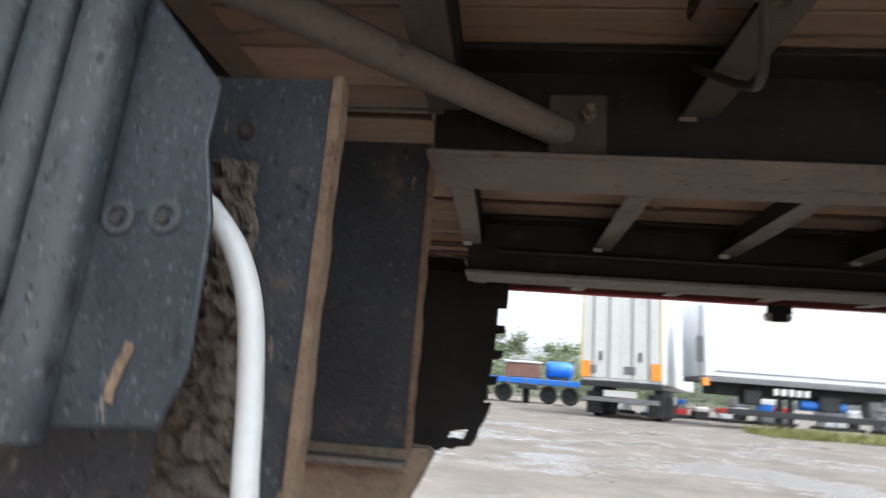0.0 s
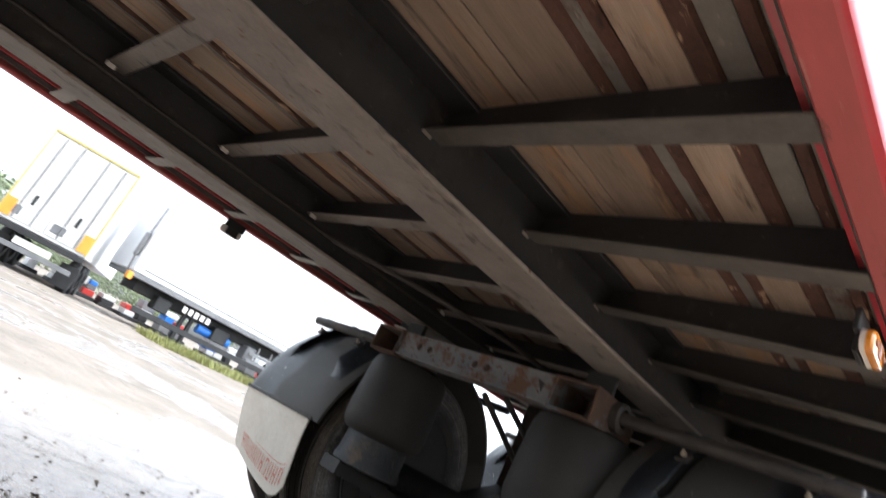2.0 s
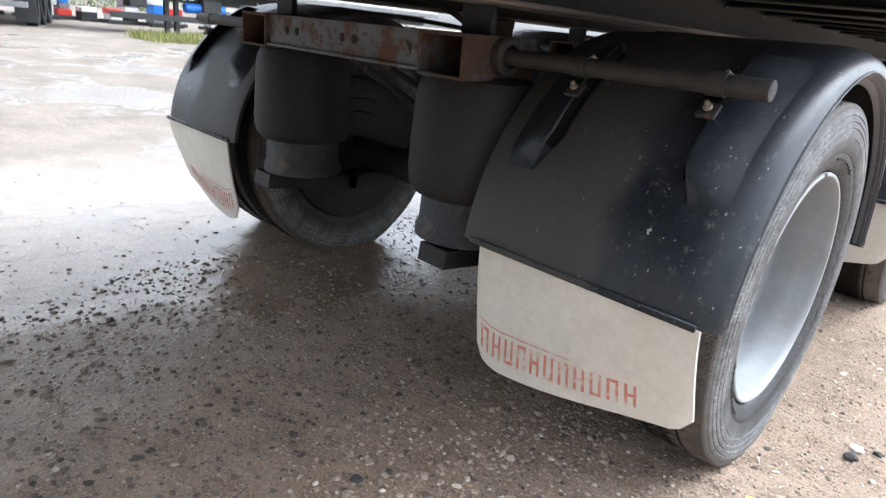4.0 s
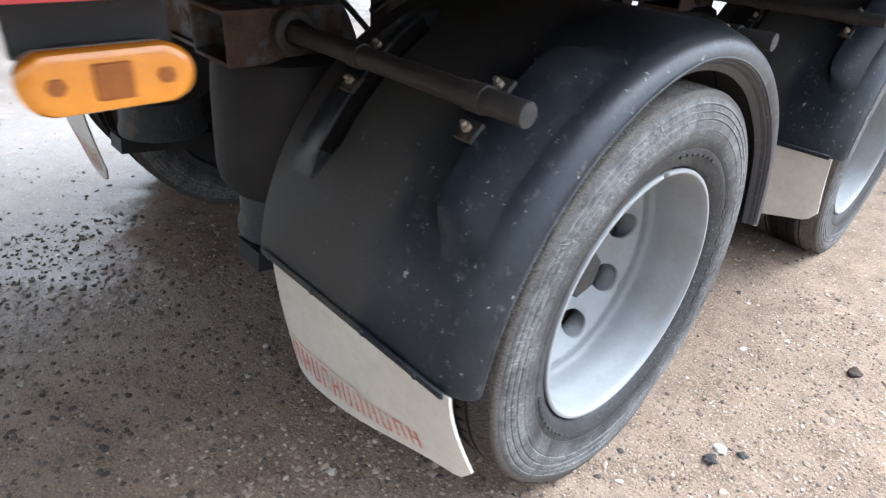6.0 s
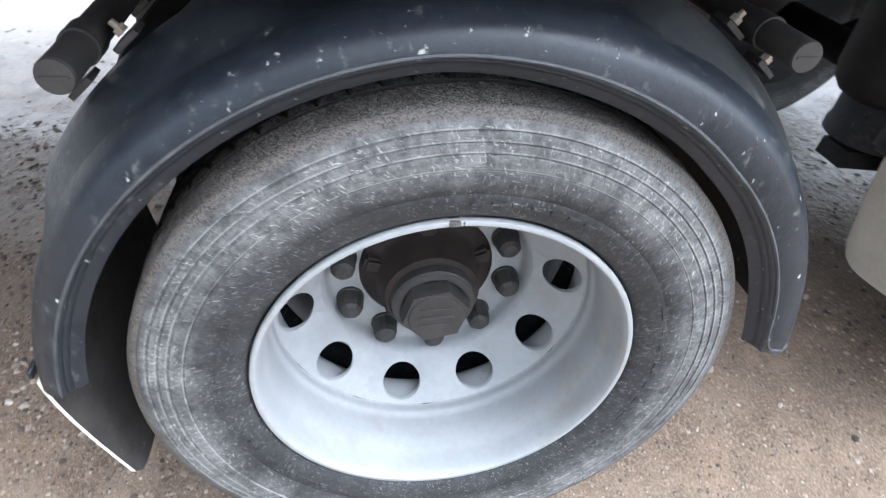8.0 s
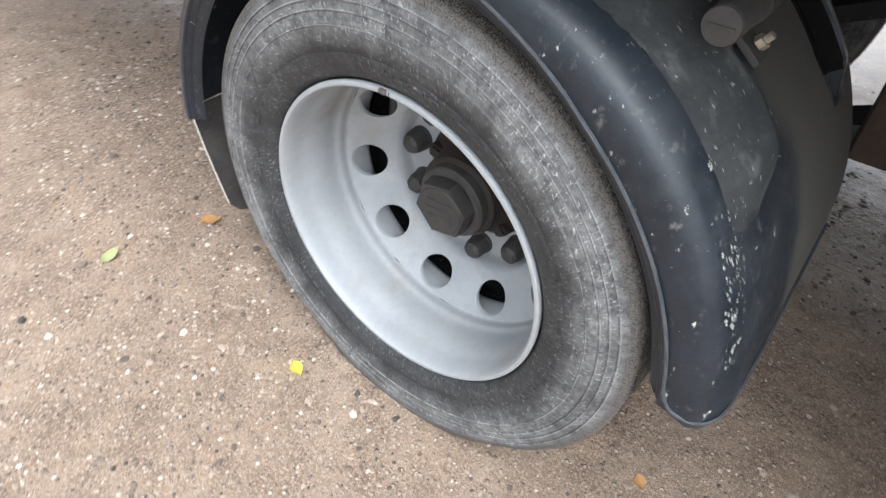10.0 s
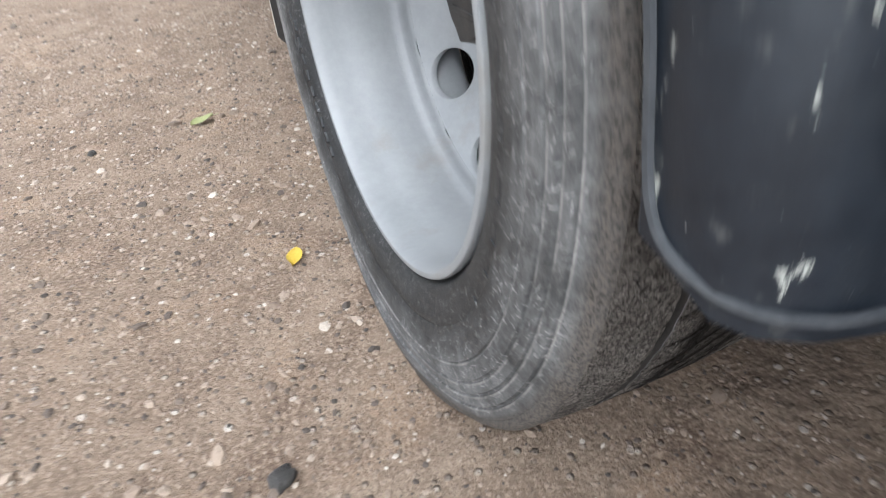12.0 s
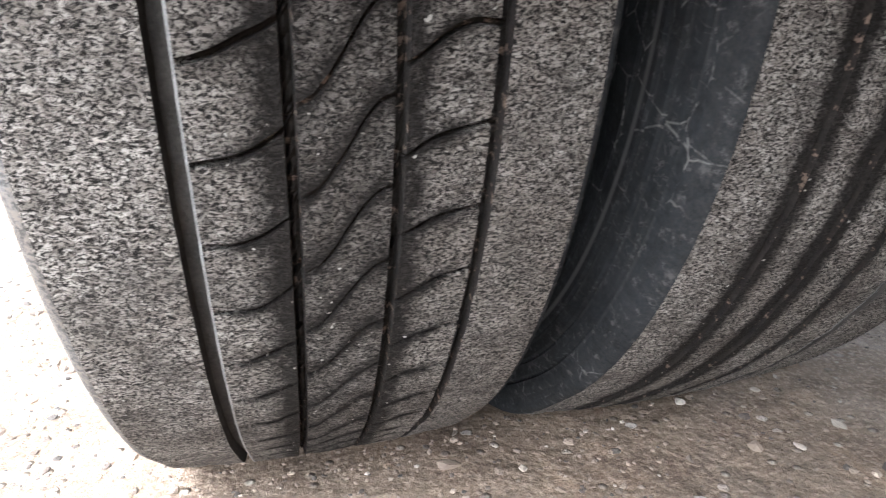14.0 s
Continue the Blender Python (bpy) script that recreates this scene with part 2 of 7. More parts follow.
M_BUFFER = surf("buffer_dark_plastic", (0.017, 0.022, 0.029), (0.036, 0.044, 0.054), 10, 0.38, 0.55, bump=0.3, bump_scale=90,
                spots=(((0.07, 0.076, 0.083), 9, 0.52, 0.18, 0.6, (1, 1, 0.4)), ((0.006, 0.007, 0.009), 40, 0.58, 0.1, 0.6, (1, 1, 0.4)), ((0.20, 0.18, 0.16), 75, 0.64, 0.05, 0.8, (1, 1, 0.3)), ((0.10, 0.112, 0.125), 150, 0.58, 0.07, 0.6, (1, 1, 1)), ((0.008, 0.009, 0.011), 120, 0.60, 0.06, 0.7, (1, 1, 1))))
M_EDGE = surf("plate_rusty_edge", (0.13, 0.085, 0.055), (0.24, 0.17, 0.115), 40, 0.85, 0.95, bump=0.7, bump_scale=120,
              spots=(((0.10, 0.06, 0.04), 30, 0.58, 0.08, 0.9, (1, 1, 1)),))
M_SHEET = surf("torn_rubber_sheet", (0.022, 0.020, 0.020), (0.05, 0.044, 0.040), 5, 0.6, 0.8, bump=0.3, bump_scale=40)
M_LENS = surf("amber_lens", (0.58, 0.20, 0.012), (0.68, 0.27, 0.02), 120, 0.07, 0.12, bump=0.02, bump_scale=300, spec=0.9)
M_LENSBODY = surf("lamp_white_body", (0.60, 0.57, 0.52), (0.72, 0.70, 0.66), 30, 0.4, 0.55, bump=0.1)
M_LENSDARK = surf("amber_dark", (0.20, 0.06, 0.008), (0.30, 0.09, 0.01), 90, 0.3, 0.4, bump=0.1)
M_DIRTY = surf("valve_casting_dirty", (0.06, 0.047, 0.036), (0.15, 0.12, 0.095), 40, 0.8, 0.95, metal=0.1, bump=0.9, bump_scale=110,
               spots=(((0.045, 0.038, 0.033), 24, 0.55, 0.1, 0.9, (1, 1, 1)),))
M_CRUST = surf("dirt_crust", (0.036, 0.030, 0.025), (0.155, 0.126, 0.102), 46, 0.9, 0.97, bump=1.0, bump_scale=95,
               spots=(((0.24, 0.20, 0.16), 90, 0.62, 0.06, 0.95, (1, 1, 1)),))
M_BEAMDIRT = surf("caked_brown_dirt", (0.17, 0.125, 0.088), (0.30, 0.235, 0.175), 12, 0.85, 0.95, bump=0.8, bump_scale=70,
                  spots=(((0.09, 0.07, 0.052), 9, 0.56, 0.15, 0.9, (1, 1, 1)), ((0.36, 0.30, 0.24), 22, 0.60, 0.1, 0.9, (1, 1, 1))))
M_PLY = surf("plywood_block", (0.20, 0.125, 0.065), (0.31, 0.215, 0.135), 14, 0.7, 0.85, bump=0.3, stretch=(1, 4, 1),
             spots=(((0.12, 0.08, 0.05), 20, 0.6, 0.1, 0.9, (1, 1, 1)),))
M_WHITEP = surf("trailer_white_paint", (0.62, 0.63, 0.64), (0.70, 0.70, 0.705), 0.6, 0.35, 0.45, bump=0.02)
M_DOORS = surf("door_cream_paint", (0.58, 0.575, 0.54), (0.68, 0.67, 0.635), 0.8, 0.45, 0.6, bump=0.03,
               spots=(((0.48, 0.46, 0.43), 2.5, 0.60, 0.2, 0.7, (1, 1, 0.4)),))
M_YELLOW = surf("door_yellow_edge", (0.42, 0.34, 0.10), (0.52, 0.43, 0.16), 5, 0.5, 0.6, bump=0.02)
M_ORANGE = surf("door_orange_plate", (0.78, 0.27, 0.03), (0.85, 0.34, 0.05), 5, 0.45, 0.6, bump=0.02)
M_CONTAINER = surf("blue_paint", (0.02, 0.13, 0.50), (0.03, 0.19, 0.62), 1.2, 0.4, 0.5, bump=0.03)
M_BROWNBOX = surf("brown_load", (0.16, 0.07, 0.05), (0.22, 0.11, 0.08), 1.5, 0.7, 0.8, bump=0.1)
M_GREYMETAL = surf("far_grey_metal", (0.12, 0.12, 0.125), (0.20, 0.20, 0.20), 3, 0.6, 0.75, bump=0.1)
M_DARKGEAR = surf("far_dark_gear", (0.012, 0.012, 0.013), (0.03, 0.03, 0.03), 3, 0.6, 0.8, bump=0.1)
M_POST = surf("fence_post_dark", (0.022, 0.028, 0.026), (0.045, 0.05, 0.045), 12, 0.6, 0.7, bump=0.2)
M_KERB = surf("kerb_concrete", (0.20, 0.195, 0.185), (0.30, 0.29, 0.28), 6, 0.85, 0.92, bump=0.5)
M_BARK = surf("bark", (0.07, 0.055, 0.042), (0.13, 0.105, 0.08), 9, 0.9, 0.95, bump=0.8, stretch=(1, 1, 0.3))
M_LEAFY = surf("foliage", (0.045, 0.075, 0.022), (0.10, 0.13, 0.05), 3, 0.65, 0.8, bump=0.0,
               spots=(((0.17, 0.17, 0.06), 4, 0.56, 0.1, 0.7, (1, 1, 1)),))
# far foliage made paler, so that distance haze is part of its colour
M_LEAFHAZE = surf("foliage_haze", (0.13, 0.165, 0.085), (0.21, 0.24, 0.14), 1, 0.7, 0.85, bump=0.0)
M_GRASS = surf("grass_blades", (0.11, 0.13, 0.03), (0.24, 0.23, 0.075), 2, 0.75, 0.85, bump=0.0,
               spots=(((0.30, 0.26, 0.11), 5, 0.58, 0.1, 0.8, (1, 1, 1)),))
M_LEAFY2 = surf("leaf_yellow", (0.46, 0.31, 0.03), (0.56, 0.40, 0.06), 40, 0.45, 0.6, bump=0.2)
M_LEAFG = surf("leaf_green", (0.25, 0.27, 0.11), (0.34, 0.35, 0.17), 40, 0.45, 0.6, bump=0.2)
M_LEAFB = surf("leaf_brown", (0.30, 0.15, 0.05), (0.38, 0.20, 0.08), 40, 0.5, 0.65, bump=0.2)
M_DARKSTONE = surf("dark_clod", (0.035, 0.033, 0.032), (0.075, 0.07, 0.065), 60, 0.8, 0.9, bump=0.8)
M_REDBOX = surf("box_red_paint", (0.42, 0.025, 0.02), (0.50, 0.04, 0.03), 12, 0.4, 0.55, bump=0.1)


def tyre_material():
    """Sidewall rubber: a dark band by the rim, a dusty grey band outside it, fine rings and scuffs round the axle."""
    m = surf("tyre_rubber", (0.010, 0.0108, 0.0120), (0.020, 0.0215, 0.0238), 16, 0.6, 0.8, bump=0.3, bump_scale=260, spec=0.28)
    n, l = m.node_tree.nodes, m.node_tree.links
    b = n["Principled BSDF"]
    base = b.inputs["Base Color"].links[0].from_socket
    co, sep = n.new("ShaderNodeTexCoord"), n.new("ShaderNodeSeparateXYZ")
    l.new(co.outputs["Object"], sep.inputs[0])

    def math(op, a, c=0.0):
        x = n.new("ShaderNodeMath")
        x.operation = op
        for sock, v in zip(x.inputs, (a, c)):
            if isinstance(v, (int, float)):
                sock.default_value = v
            else:
                l.new(v, sock)
        return x.outputs[0]

    def rng(src, lo, hi, a=0.0, c=1.0):
        r = n.new("ShaderNodeMapRange")
        for k, v in (("From Min", lo), ("From Max", hi), ("To Min", a), ("To Max", c)):
            r.inputs[k].default_value = v
        l.new(src, r.inputs["Value"])
        return r.outputs["Result"]

    def tex(vec, s, d=6.0, ro=0.65):
        t = n.new("ShaderNodeTexNoise")
        t.inputs["Scale"].default_value, t.inputs["Detail"].default_value, t.inputs["Roughness"].default_value = s, d, ro
        l.new(vec, t.inputs["Vector"])
        return t.outputs["Fac"]

    def mix(fac, a, c):
        x = n.new("ShaderNodeMix")
        x.data_type = "RGBA"
        l.new(fac, x.inputs["Factor"])
        l.new(a, x.inputs["A"])
        x.inputs["B"].default_value = (*c, 1)
        return x.outputs["Result"]
    r = math("SQRT", math("ADD", math("MULTIPLY", sep.outputs["Y"], sep.outputs["Y"]), math("MULTIPLY", sep.outputs["Z"], sep.outputs["Z"])))
    ang = math("ARCTAN2", sep.outputs["Z"], sep.outputs["Y"])
    ring = n.new("ShaderNodeCombineXYZ")
    l.new(math("MULTIPLY", r, 150.0), ring.inputs[0])
    l.new(math("MULTIPLY", ang, 2.2), ring.inputs[1])
    rings = tex(ring.outputs[0], 1.0)
    scuff = n.new("ShaderNodeCombineXYZ")
    l.new(math("ADD", math("MULTIPLY", r, 62.0), math("MULTIPLY", ang, 22.0)), scuff.inputs[0])
    l.new(math("SUBTRACT", math("MULTIPLY", ang, 110.0), math("MULTIPLY", r, 110.0)), scuff.inputs[1])
    scuffs = tex(scuff.outputs[0], 1.0, 5.0, 0.6)
    blot = tex(co.outputs["Object"], 9.0, 6.0)
    grain = tex(co.outputs["Object"], 95.0, 9.0, 0.74)
    fine = tex(co.outputs["Object"], 420.0, 4.0, 0.7)
    edge = math("ADD", r, math("MULTIPLY", math("SUBTRACT", blot, 0.5), 0.06))
    band = rng(edge, 0.350, 0.400, 0.17, 1.0)
    cloud = tex(co.outputs["Object"], 34.0, 5.0, 0.62)
    mott = math("ADD", math("MULTIPLY", rng(grain, 0.41, 0.59), 0.34), math("ADD", 0.12, math("MULTIPLY", rng(cloud, 0.41, 0.59), 0.36)))
    mott = math("ADD", mott, math("ADD", math("MULTIPLY", rng(fine, 0.40, 0.60), 0.12), math("MULTIPLY", rng(rings, 0.42, 0.58), 0.12)))
    dust = math("MULTIPLY", math("MULTIPLY", band, rng(blot, 0.34, 0.58, 0.55, 1.0)), mott)
    out = rng(sep.outputs["X"], -0.02, 0.06, 0.05, 1.0)
    dust = math("MULTIPLY", dust, out)
    col = mix(dust, base, (0.224, 0.224, 0.222))
    shoulder = math("MULTIPLY", rng(r, 0.441, 0.452), rng(fine, 0.42, 0.58))
    col = mix(math("MULTIPLY", shoulder, out), col, (0.135, 0.116, 0.100))
    col = mix(math("MULTIPLY", math("MULTIPLY", rng(r, 0.441, 0.452), out), rng(fine, 0.54, 0.42, 0.0, 0.8)), col, (0.030, 0.026, 0.023))
    lips = None
    for r0 in (0.387, 0.4085, 0.4225, 0.4365):
        near = rng(math("ABSOLUTE", math("SUBTRACT", r, r0)), 0.0006, 0.0017, 1.0, 0.0)
        lips = near if lips is None else math("ADD", lips, near)
    lips = math("MULTIPLY", math("MULTIPLY", lips, out), rng(cloud, 0.40, 0.56, 0.05, 0.48))
    col = mix(lips, col, (0.36, 0.345, 0.325))
    rub = n.new("ShaderNodeCombineXYZ")
    l.new(math("SUBTRACT", math("MULTIPLY", r, 250.0), math("MULTIPLY", ang, 36.0)), rub.inputs[0])
    l.new(math("ADD", math("MULTIPLY", ang, 20.0), math("MULTIPLY", r, 70.0)), rub.inputs[1])
    rubs = tex(rub.outputs[0], 1.0, 3.0, 0.55)
    crease = n.new("ShaderNodeCombineXYZ")
    l.new(math("MULTIPLY", r, 60.0), crease.inputs[0])
    l.new(math("MULTIPLY", ang, 150.0), crease.inputs[1])
    creases = rng(math("ABSOLUTE", math("SUBTRACT", tex(crease.outputs[0], 1.0, 2.0, 0.5), 0.5)), 0.004, 0.014, 1.0, 0.0)
    col = mix(math("MULTIPLY", math("MULTIPLY", creases, rng(cloud, 0.50, 0.60)), math("MULTIPLY", out, 0.75)), col, (0.012, 0.012, 0.013))
    nick = math("MULTIPLY", math("MAXIMUM", rng(scuffs, 0.60, 0.635), rng(rubs, 0.635, 0.66)), rng(blot, 0.36, 0.52))
    col = mix(math("MULTIPLY", math("MULTIPLY", nick, out), math("MULTIPLY", math("ADD", math("MULTIPLY", band, 0.5), 0.22), rng(r, 0.446, 0.436))), col, (0.42, 0.415, 0.41))
    # a web of pale scratches and a rubbed ring on the wall that faces the other tyre
    web = n.new("ShaderNodeTexVoronoi")
    web.feature = "DISTANCE_TO_EDGE"
    web.inputs["Scale"].default_value = 26.0
    l.new(co.outputs["Object"], web.inputs["Vector"])
    inner = rng(sep.outputs["X"], 0.0, -0.05)
    line_w = math("MULTIPLY", rng(web.outputs["Distance"], 0.005, 0.022, 1.0, 0.0), rng(grain, 0.46, 0.56))
    line_w = math("MAXIMUM", math("MULTIPLY", line_w, rng(blot, 0.46, 0.58)), rng(math("ABSOLUTE", math("SUBTRACT", r, 0.3975)), 0.0010, 0.0028, 0.6, 0.0))
    line_w = math("MAXIMUM", line_w, math("MULTIPLY", rng(grain, 0.56, 0.66, 0.0, 0.5), rng(r, 0.36, 0.42)))
    col = mix(math("MULTIPLY", line_w, inner), col, (0.105, 0.103, 0.100))
    l.new(col, b.inputs["Base Color"])
    l.new(math("MAXIMUM", rng(dust, 0.0, 1.0, 0.5, 0.92), rng(out, 0.05, 0.6, 0.92, 0.4)), b.inputs["Roughness"])
    l.new(rng(out, 0.05, 1.0, 0.03, 0.28), b.inputs["Specular IOR Level"])
    bp = b.inputs["Normal"].links[0].from_node
    l.new(math("ADD", math("MULTIPLY", rings, 0.5), math("ADD", math("MULTIPLY", grain, 0.7), math("MULTIPLY", scuffs, 0.2))), bp.inputs["Height"])
    bp.inputs["Strength"].default_value, bp.inputs["Distance"].default_value = 0.55, 0.0025
    return m


def tread_material():
    """Worn tread: coarse torn rubber grains, pale and dark, with darker patches."""
    m = surf("tyre_tread", (0.05, 0.046, 0.043), (0.10, 0.09, 0.082), 22, 0.85, 0.95, bump=1.0, bump_scale=300)
    n, l = m.node_tree.nodes, m.node_tree.links
    b = n["Principled BSDF"]
    co, mp = n.new("ShaderNodeTexCoord"), n.new("ShaderNodeMapping")
    mp.inputs["Scale"].default_value = (0.62, 1.0, 1.0)
    l.new(co.outputs["Object"], mp.inputs["Vector"])

    def tex(s, d, ro, vec):
        t = n.new("ShaderNodeTexNoise")
        t.inputs["Scale"].default_value, t.inputs["Detail"].default_value, t.inputs["Roughness"].default_value = s, d, ro
        l.new(vec, t.inputs["Vector"])
        return t.outputs["Fac"]

    def rng(src, lo, hi, a=0.0, c=1.0):
        r = n.new("ShaderNodeMapRange")
        for k, v in (("From Min", lo), ("From Max", hi), ("To Min", a), ("To Max", c)):
            r.inputs[k].default_value = v
        l.new(src, r.inputs["Value"])
        return r.outputs["Result"]

    def mix(fac, a, c):
        x = n.new("ShaderNodeMix")
        x.data_type = "RGBA"
        l.new(fac, x.inputs["Factor"])
        for sock, v in ((x.inputs["A"], a), (x.inputs["B"], c)):
            if isinstance(v, tuple):
                sock.default_value = (*v, 1)
            else:
                l.new(v, sock)
        return x.outputs["Result"]
    vor = n.new("ShaderNodeTexVoronoi")
    vor.inputs["Scale"].default_value, vor.inputs["Randomness"].default_value = 430.0, 1.0
    warp = n.new("ShaderNodeVectorMath")
    wob = n.new("ShaderNodeTexNoise")
    wob.inputs["Scale"].default_value = 380.0
    warp.operation = "MULTIPLY_ADD"
    l.new(mp.outputs[0], wob.inputs["Vector"])
    l.new(wob.outputs["Color"], warp.inputs[0])
    warp.inputs[1].default_value = (0.0034, 0.0034, 0.0034)
    l.new(mp.outputs[0], warp.inputs[2])
    l.new(warp.outputs[0], vor.inputs["Vector"])
    cell = n.new("ShaderNodeSeparateColor")
    l.new(vor.outputs["Color"], cell.inputs[0])
    grain = tex(820.0, 5.0, 0.70, warp.outputs[0])
    coarse = tex(27.0, 3.0, 0.55, co.outputs["Object"])
    patch = tex(9.0, 3.0, 0.5, co.outputs["Object"])
    light = mix(cell.outputs[0], (0.19, 0.168, 0.148), (0.56, 0.51, 0.46))
    light = mix(rng(patch, 0.42, 0.62, 0.0, 0.5), light, (0.20, 0.170, 0.145))
    col = mix(rng(grain, 0.44, 0.56), (0.014, 0.0122, 0.0112), light)
    col = mix(rng(coarse, 0.50, 0.66, 0.0, 0.4), col, (0.040, 0.034, 0.030))
    # road film on the ribs, its black deepened for shade under the guard
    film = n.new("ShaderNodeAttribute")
    film.attribute_name = "grime_shade"
    film_amt = n.new("ShaderNodeMath")
    film_amt.operation, film_amt.use_clamp = "MULTIPLY", True
    l.new(film.outputs["Fac"], film_amt.inputs[0])
    l.new(rng(tex(150.0, 5.0, 0.7, co.outputs["Object"]), 0.30, 0.52, 0.62, 1.15), film_amt.inputs[1])
    col = mix(rng(film_amt.outputs[0], 0.0, 0.9, 0.0, 0.94), col, (0.011, 0.0088, 0.0078))
    col = mix(rng(tex(230.0, 2.0, 0.5, co.outputs["Object"]), 0.72, 0.75), col, (0.48, 0.45, 0.41))
    l.new(col, b.inputs["Base Color"])
    bp = b.inputs["Normal"].links[0].from_node
    hi = n.new("ShaderNodeMath")
    hi.operation = "MULTIPLY"
    l.new(grain, hi.inputs[0])
    hi.inputs[1].default_value = 1.0
    l.new(hi.outputs[0], bp.inputs["Height"])
    bp.inputs["Strength"].default_value, bp.inputs["Distance"].default_value = 1.0, 0.0060
    b.inputs["Roughness"].default_value = 0.9
    b.inputs["Specular IOR Level"].default_value = 0.12
    for lk in list(b.inputs["Roughness"].links):
        l.remove(lk)
    return m


M_TREAD = tread_material()
M_PALE = surf("worn_rib_edge", (0.10, 0.099, 0.097), (0.24, 0.235, 0.23), 60, 0.7, 0.85, bump=0.4, bump_scale=260)
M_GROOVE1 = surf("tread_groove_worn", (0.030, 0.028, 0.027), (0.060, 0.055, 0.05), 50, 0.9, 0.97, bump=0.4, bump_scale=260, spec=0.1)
# dark rubber of grooves and cuts, recess shade included in its near-black
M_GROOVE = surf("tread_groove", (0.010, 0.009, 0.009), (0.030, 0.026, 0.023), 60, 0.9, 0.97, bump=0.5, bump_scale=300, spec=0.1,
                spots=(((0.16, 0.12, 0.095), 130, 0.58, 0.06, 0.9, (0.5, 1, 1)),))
M_TYRE = tyre_material()


def ground_material():
    """Sandy gravel, wet: two-scale colour, small stones in relief, glossy wet film in patches."""
    m = bpy.data.materials.new("sandy_wet_gravel")
    m.use_nodes = True
    n, l = m.node_tree.nodes, m.node_tree.links
    b = n["Principled BSDF"]
    co = n.new("ShaderNodeTexCoord")

    def tex(s, d=8.0, r=0.6):
        t = n.new("ShaderNodeTexNoise")
        t.inputs["Scale"].default_value, t.inputs["Detail"].default_value, t.inputs["Roughness"].default_value = s, d, r
        l.new(co.outputs["Object"], t.inputs["Vector"])
        return t.outputs["Fac"]

    def rng(src, lo, hi, a=0.0, c=1.0):
        r = n.new("ShaderNodeMapRange")
        for k, v in (("From Min", lo), ("From Max", hi), ("To Min", a), ("To Max", c)):
            r.inputs[k].default_value = v
        l.new(src, r.inputs["Value"])
        return r.outputs["Result"]

    def mix(fac, a, c):
        x = n.new("ShaderNodeMix")
        x.data_type = "RGBA"
        l.new(fac, x.inputs["Factor"])
        for sock, v in ((x.inputs["A"], a), (x.inputs["B"], c)):
            if isinstance(v, tuple):
                sock.default_value = (*v, 1)
            else:
                l.new(v, sock)
        return x.outputs["Result"]

    def math(op, a, c):
        x = n.new("ShaderNodeMath")
        x.operation = op
        for sock, v in zip(x.inputs, (a, c)):
            if isinstance(v, (int, float)):
                sock.default_value = v
            else:
                l.new(v, sock)
        return x.outputs[0]

    col = mix(rng(tex(1.3), 0.35, 0.65), (0.238, 0.175, 0.125), (0.314, 0.239, 0.179))
    col = mix(rng(tex(9.0), 0.42, 0.62), col, (0.174, 0.122, 0.088))
    col = mix(rng(tex(4.2, 4.0, 0.6), 0.54, 0.66, 0.0, 0.55), col, (0.390, 0.275, 0.187))
    col = mix(rng(tex(24.0, 6.0, 0.65), 0.50, 0.68, 0.0, 0.7), col, (0.152, 0.110, 0.081))
    col = mix(rng(tex(150.0, 4.0, 0.7), 0.46, 0.64), col, (0.395, 0.305, 0.230))
    col = mix(rng(tex(330.0, 3.0, 0.7), 0.52, 0.66, 0.0, 0.7), col, (0.132, 0.099, 0.076))
    col = mix(rng(tex(75.0, 5.0, 0.75), 0.60, 0.68, 0.0, 0.7), col, (0.088, 0.066, 0.054))
    vor = n.new("ShaderNodeTexVoronoi")
    vor.inputs["Scale"].default_value = 55.0
    l.new(co.outputs["Object"], vor.inputs["Vector"])
    peb = rng(vor.outputs["Distance"], 0.16, 0.30, 1.0, 0.0)
    pick = n.new("ShaderNodeSeparateColor")
    l.new(vor.outputs["Color"], pick.inputs[0])
    few = math("MULTIPLY", peb, rng(pick.outputs[0], 0.62, 0.66))
    tone = mix(pick.outputs[1], (0.203, 0.163, 0.135), (0.527, 0.453, 0.376))
    col = mix(few, col, tone)
    chip = n.new("ShaderNodeTexVoronoi")
    chip.inputs["Scale"].default_value = 34.0
    l.new(co.outputs["Object"], chip.inputs["Vector"])
    shape = rng(math("ADD", chip.outputs["Distance"], math("MULTIPLY", tex(90.0, 2.0), 0.34)), 0.34, 0.38, 1.0, 0.0)
    kind = n.new("ShaderNodeSeparateColor")
    l.new(chip.outputs["Color"], kind.inputs[0])
    chips = math("MULTIPLY", shape, rng(kind.outputs[0], 0.80, 0.82))
    col = mix(chips, col, mix(kind.outputs[1], (0.351, 0.250, 0.177), (0.605, 0.550, 0.492)))
    # wet stretch on the open side of the yard, by a broad mask with a ragged edge
    sep = n.new("ShaderNodeSeparateXYZ")
    l.new(co.outputs["Object"], sep.inputs[0])
    side = math("ADD", sep.outputs["X"], math("MULTIPLY", tex(0.55, 4.0), 5.0))
    wet = rng(side, 2.5, 3.7, 1.0, 0.0)
    pools = math("MULTIPLY", rng(math("ADD", tex(0.9, 5.0, 0.55), rng(sep.outputs["X"], -0.1, -1.4, 0.0, 0.24)), 0.42, 0.58), math("MULTIPLY", math("MULTIPLY", wet, rng(sep.outputs["X"], 0.35, -0.25)), rng(sep.outputs["X"], -4.6, -2.6)))
    dark = mix(math("MULTIPLY", wet, rng(tex(18.0, 6.0, 0.7), 0.40, 0.60, 0.24, 0.0)), col, (0.085, 0.067, 0.053))
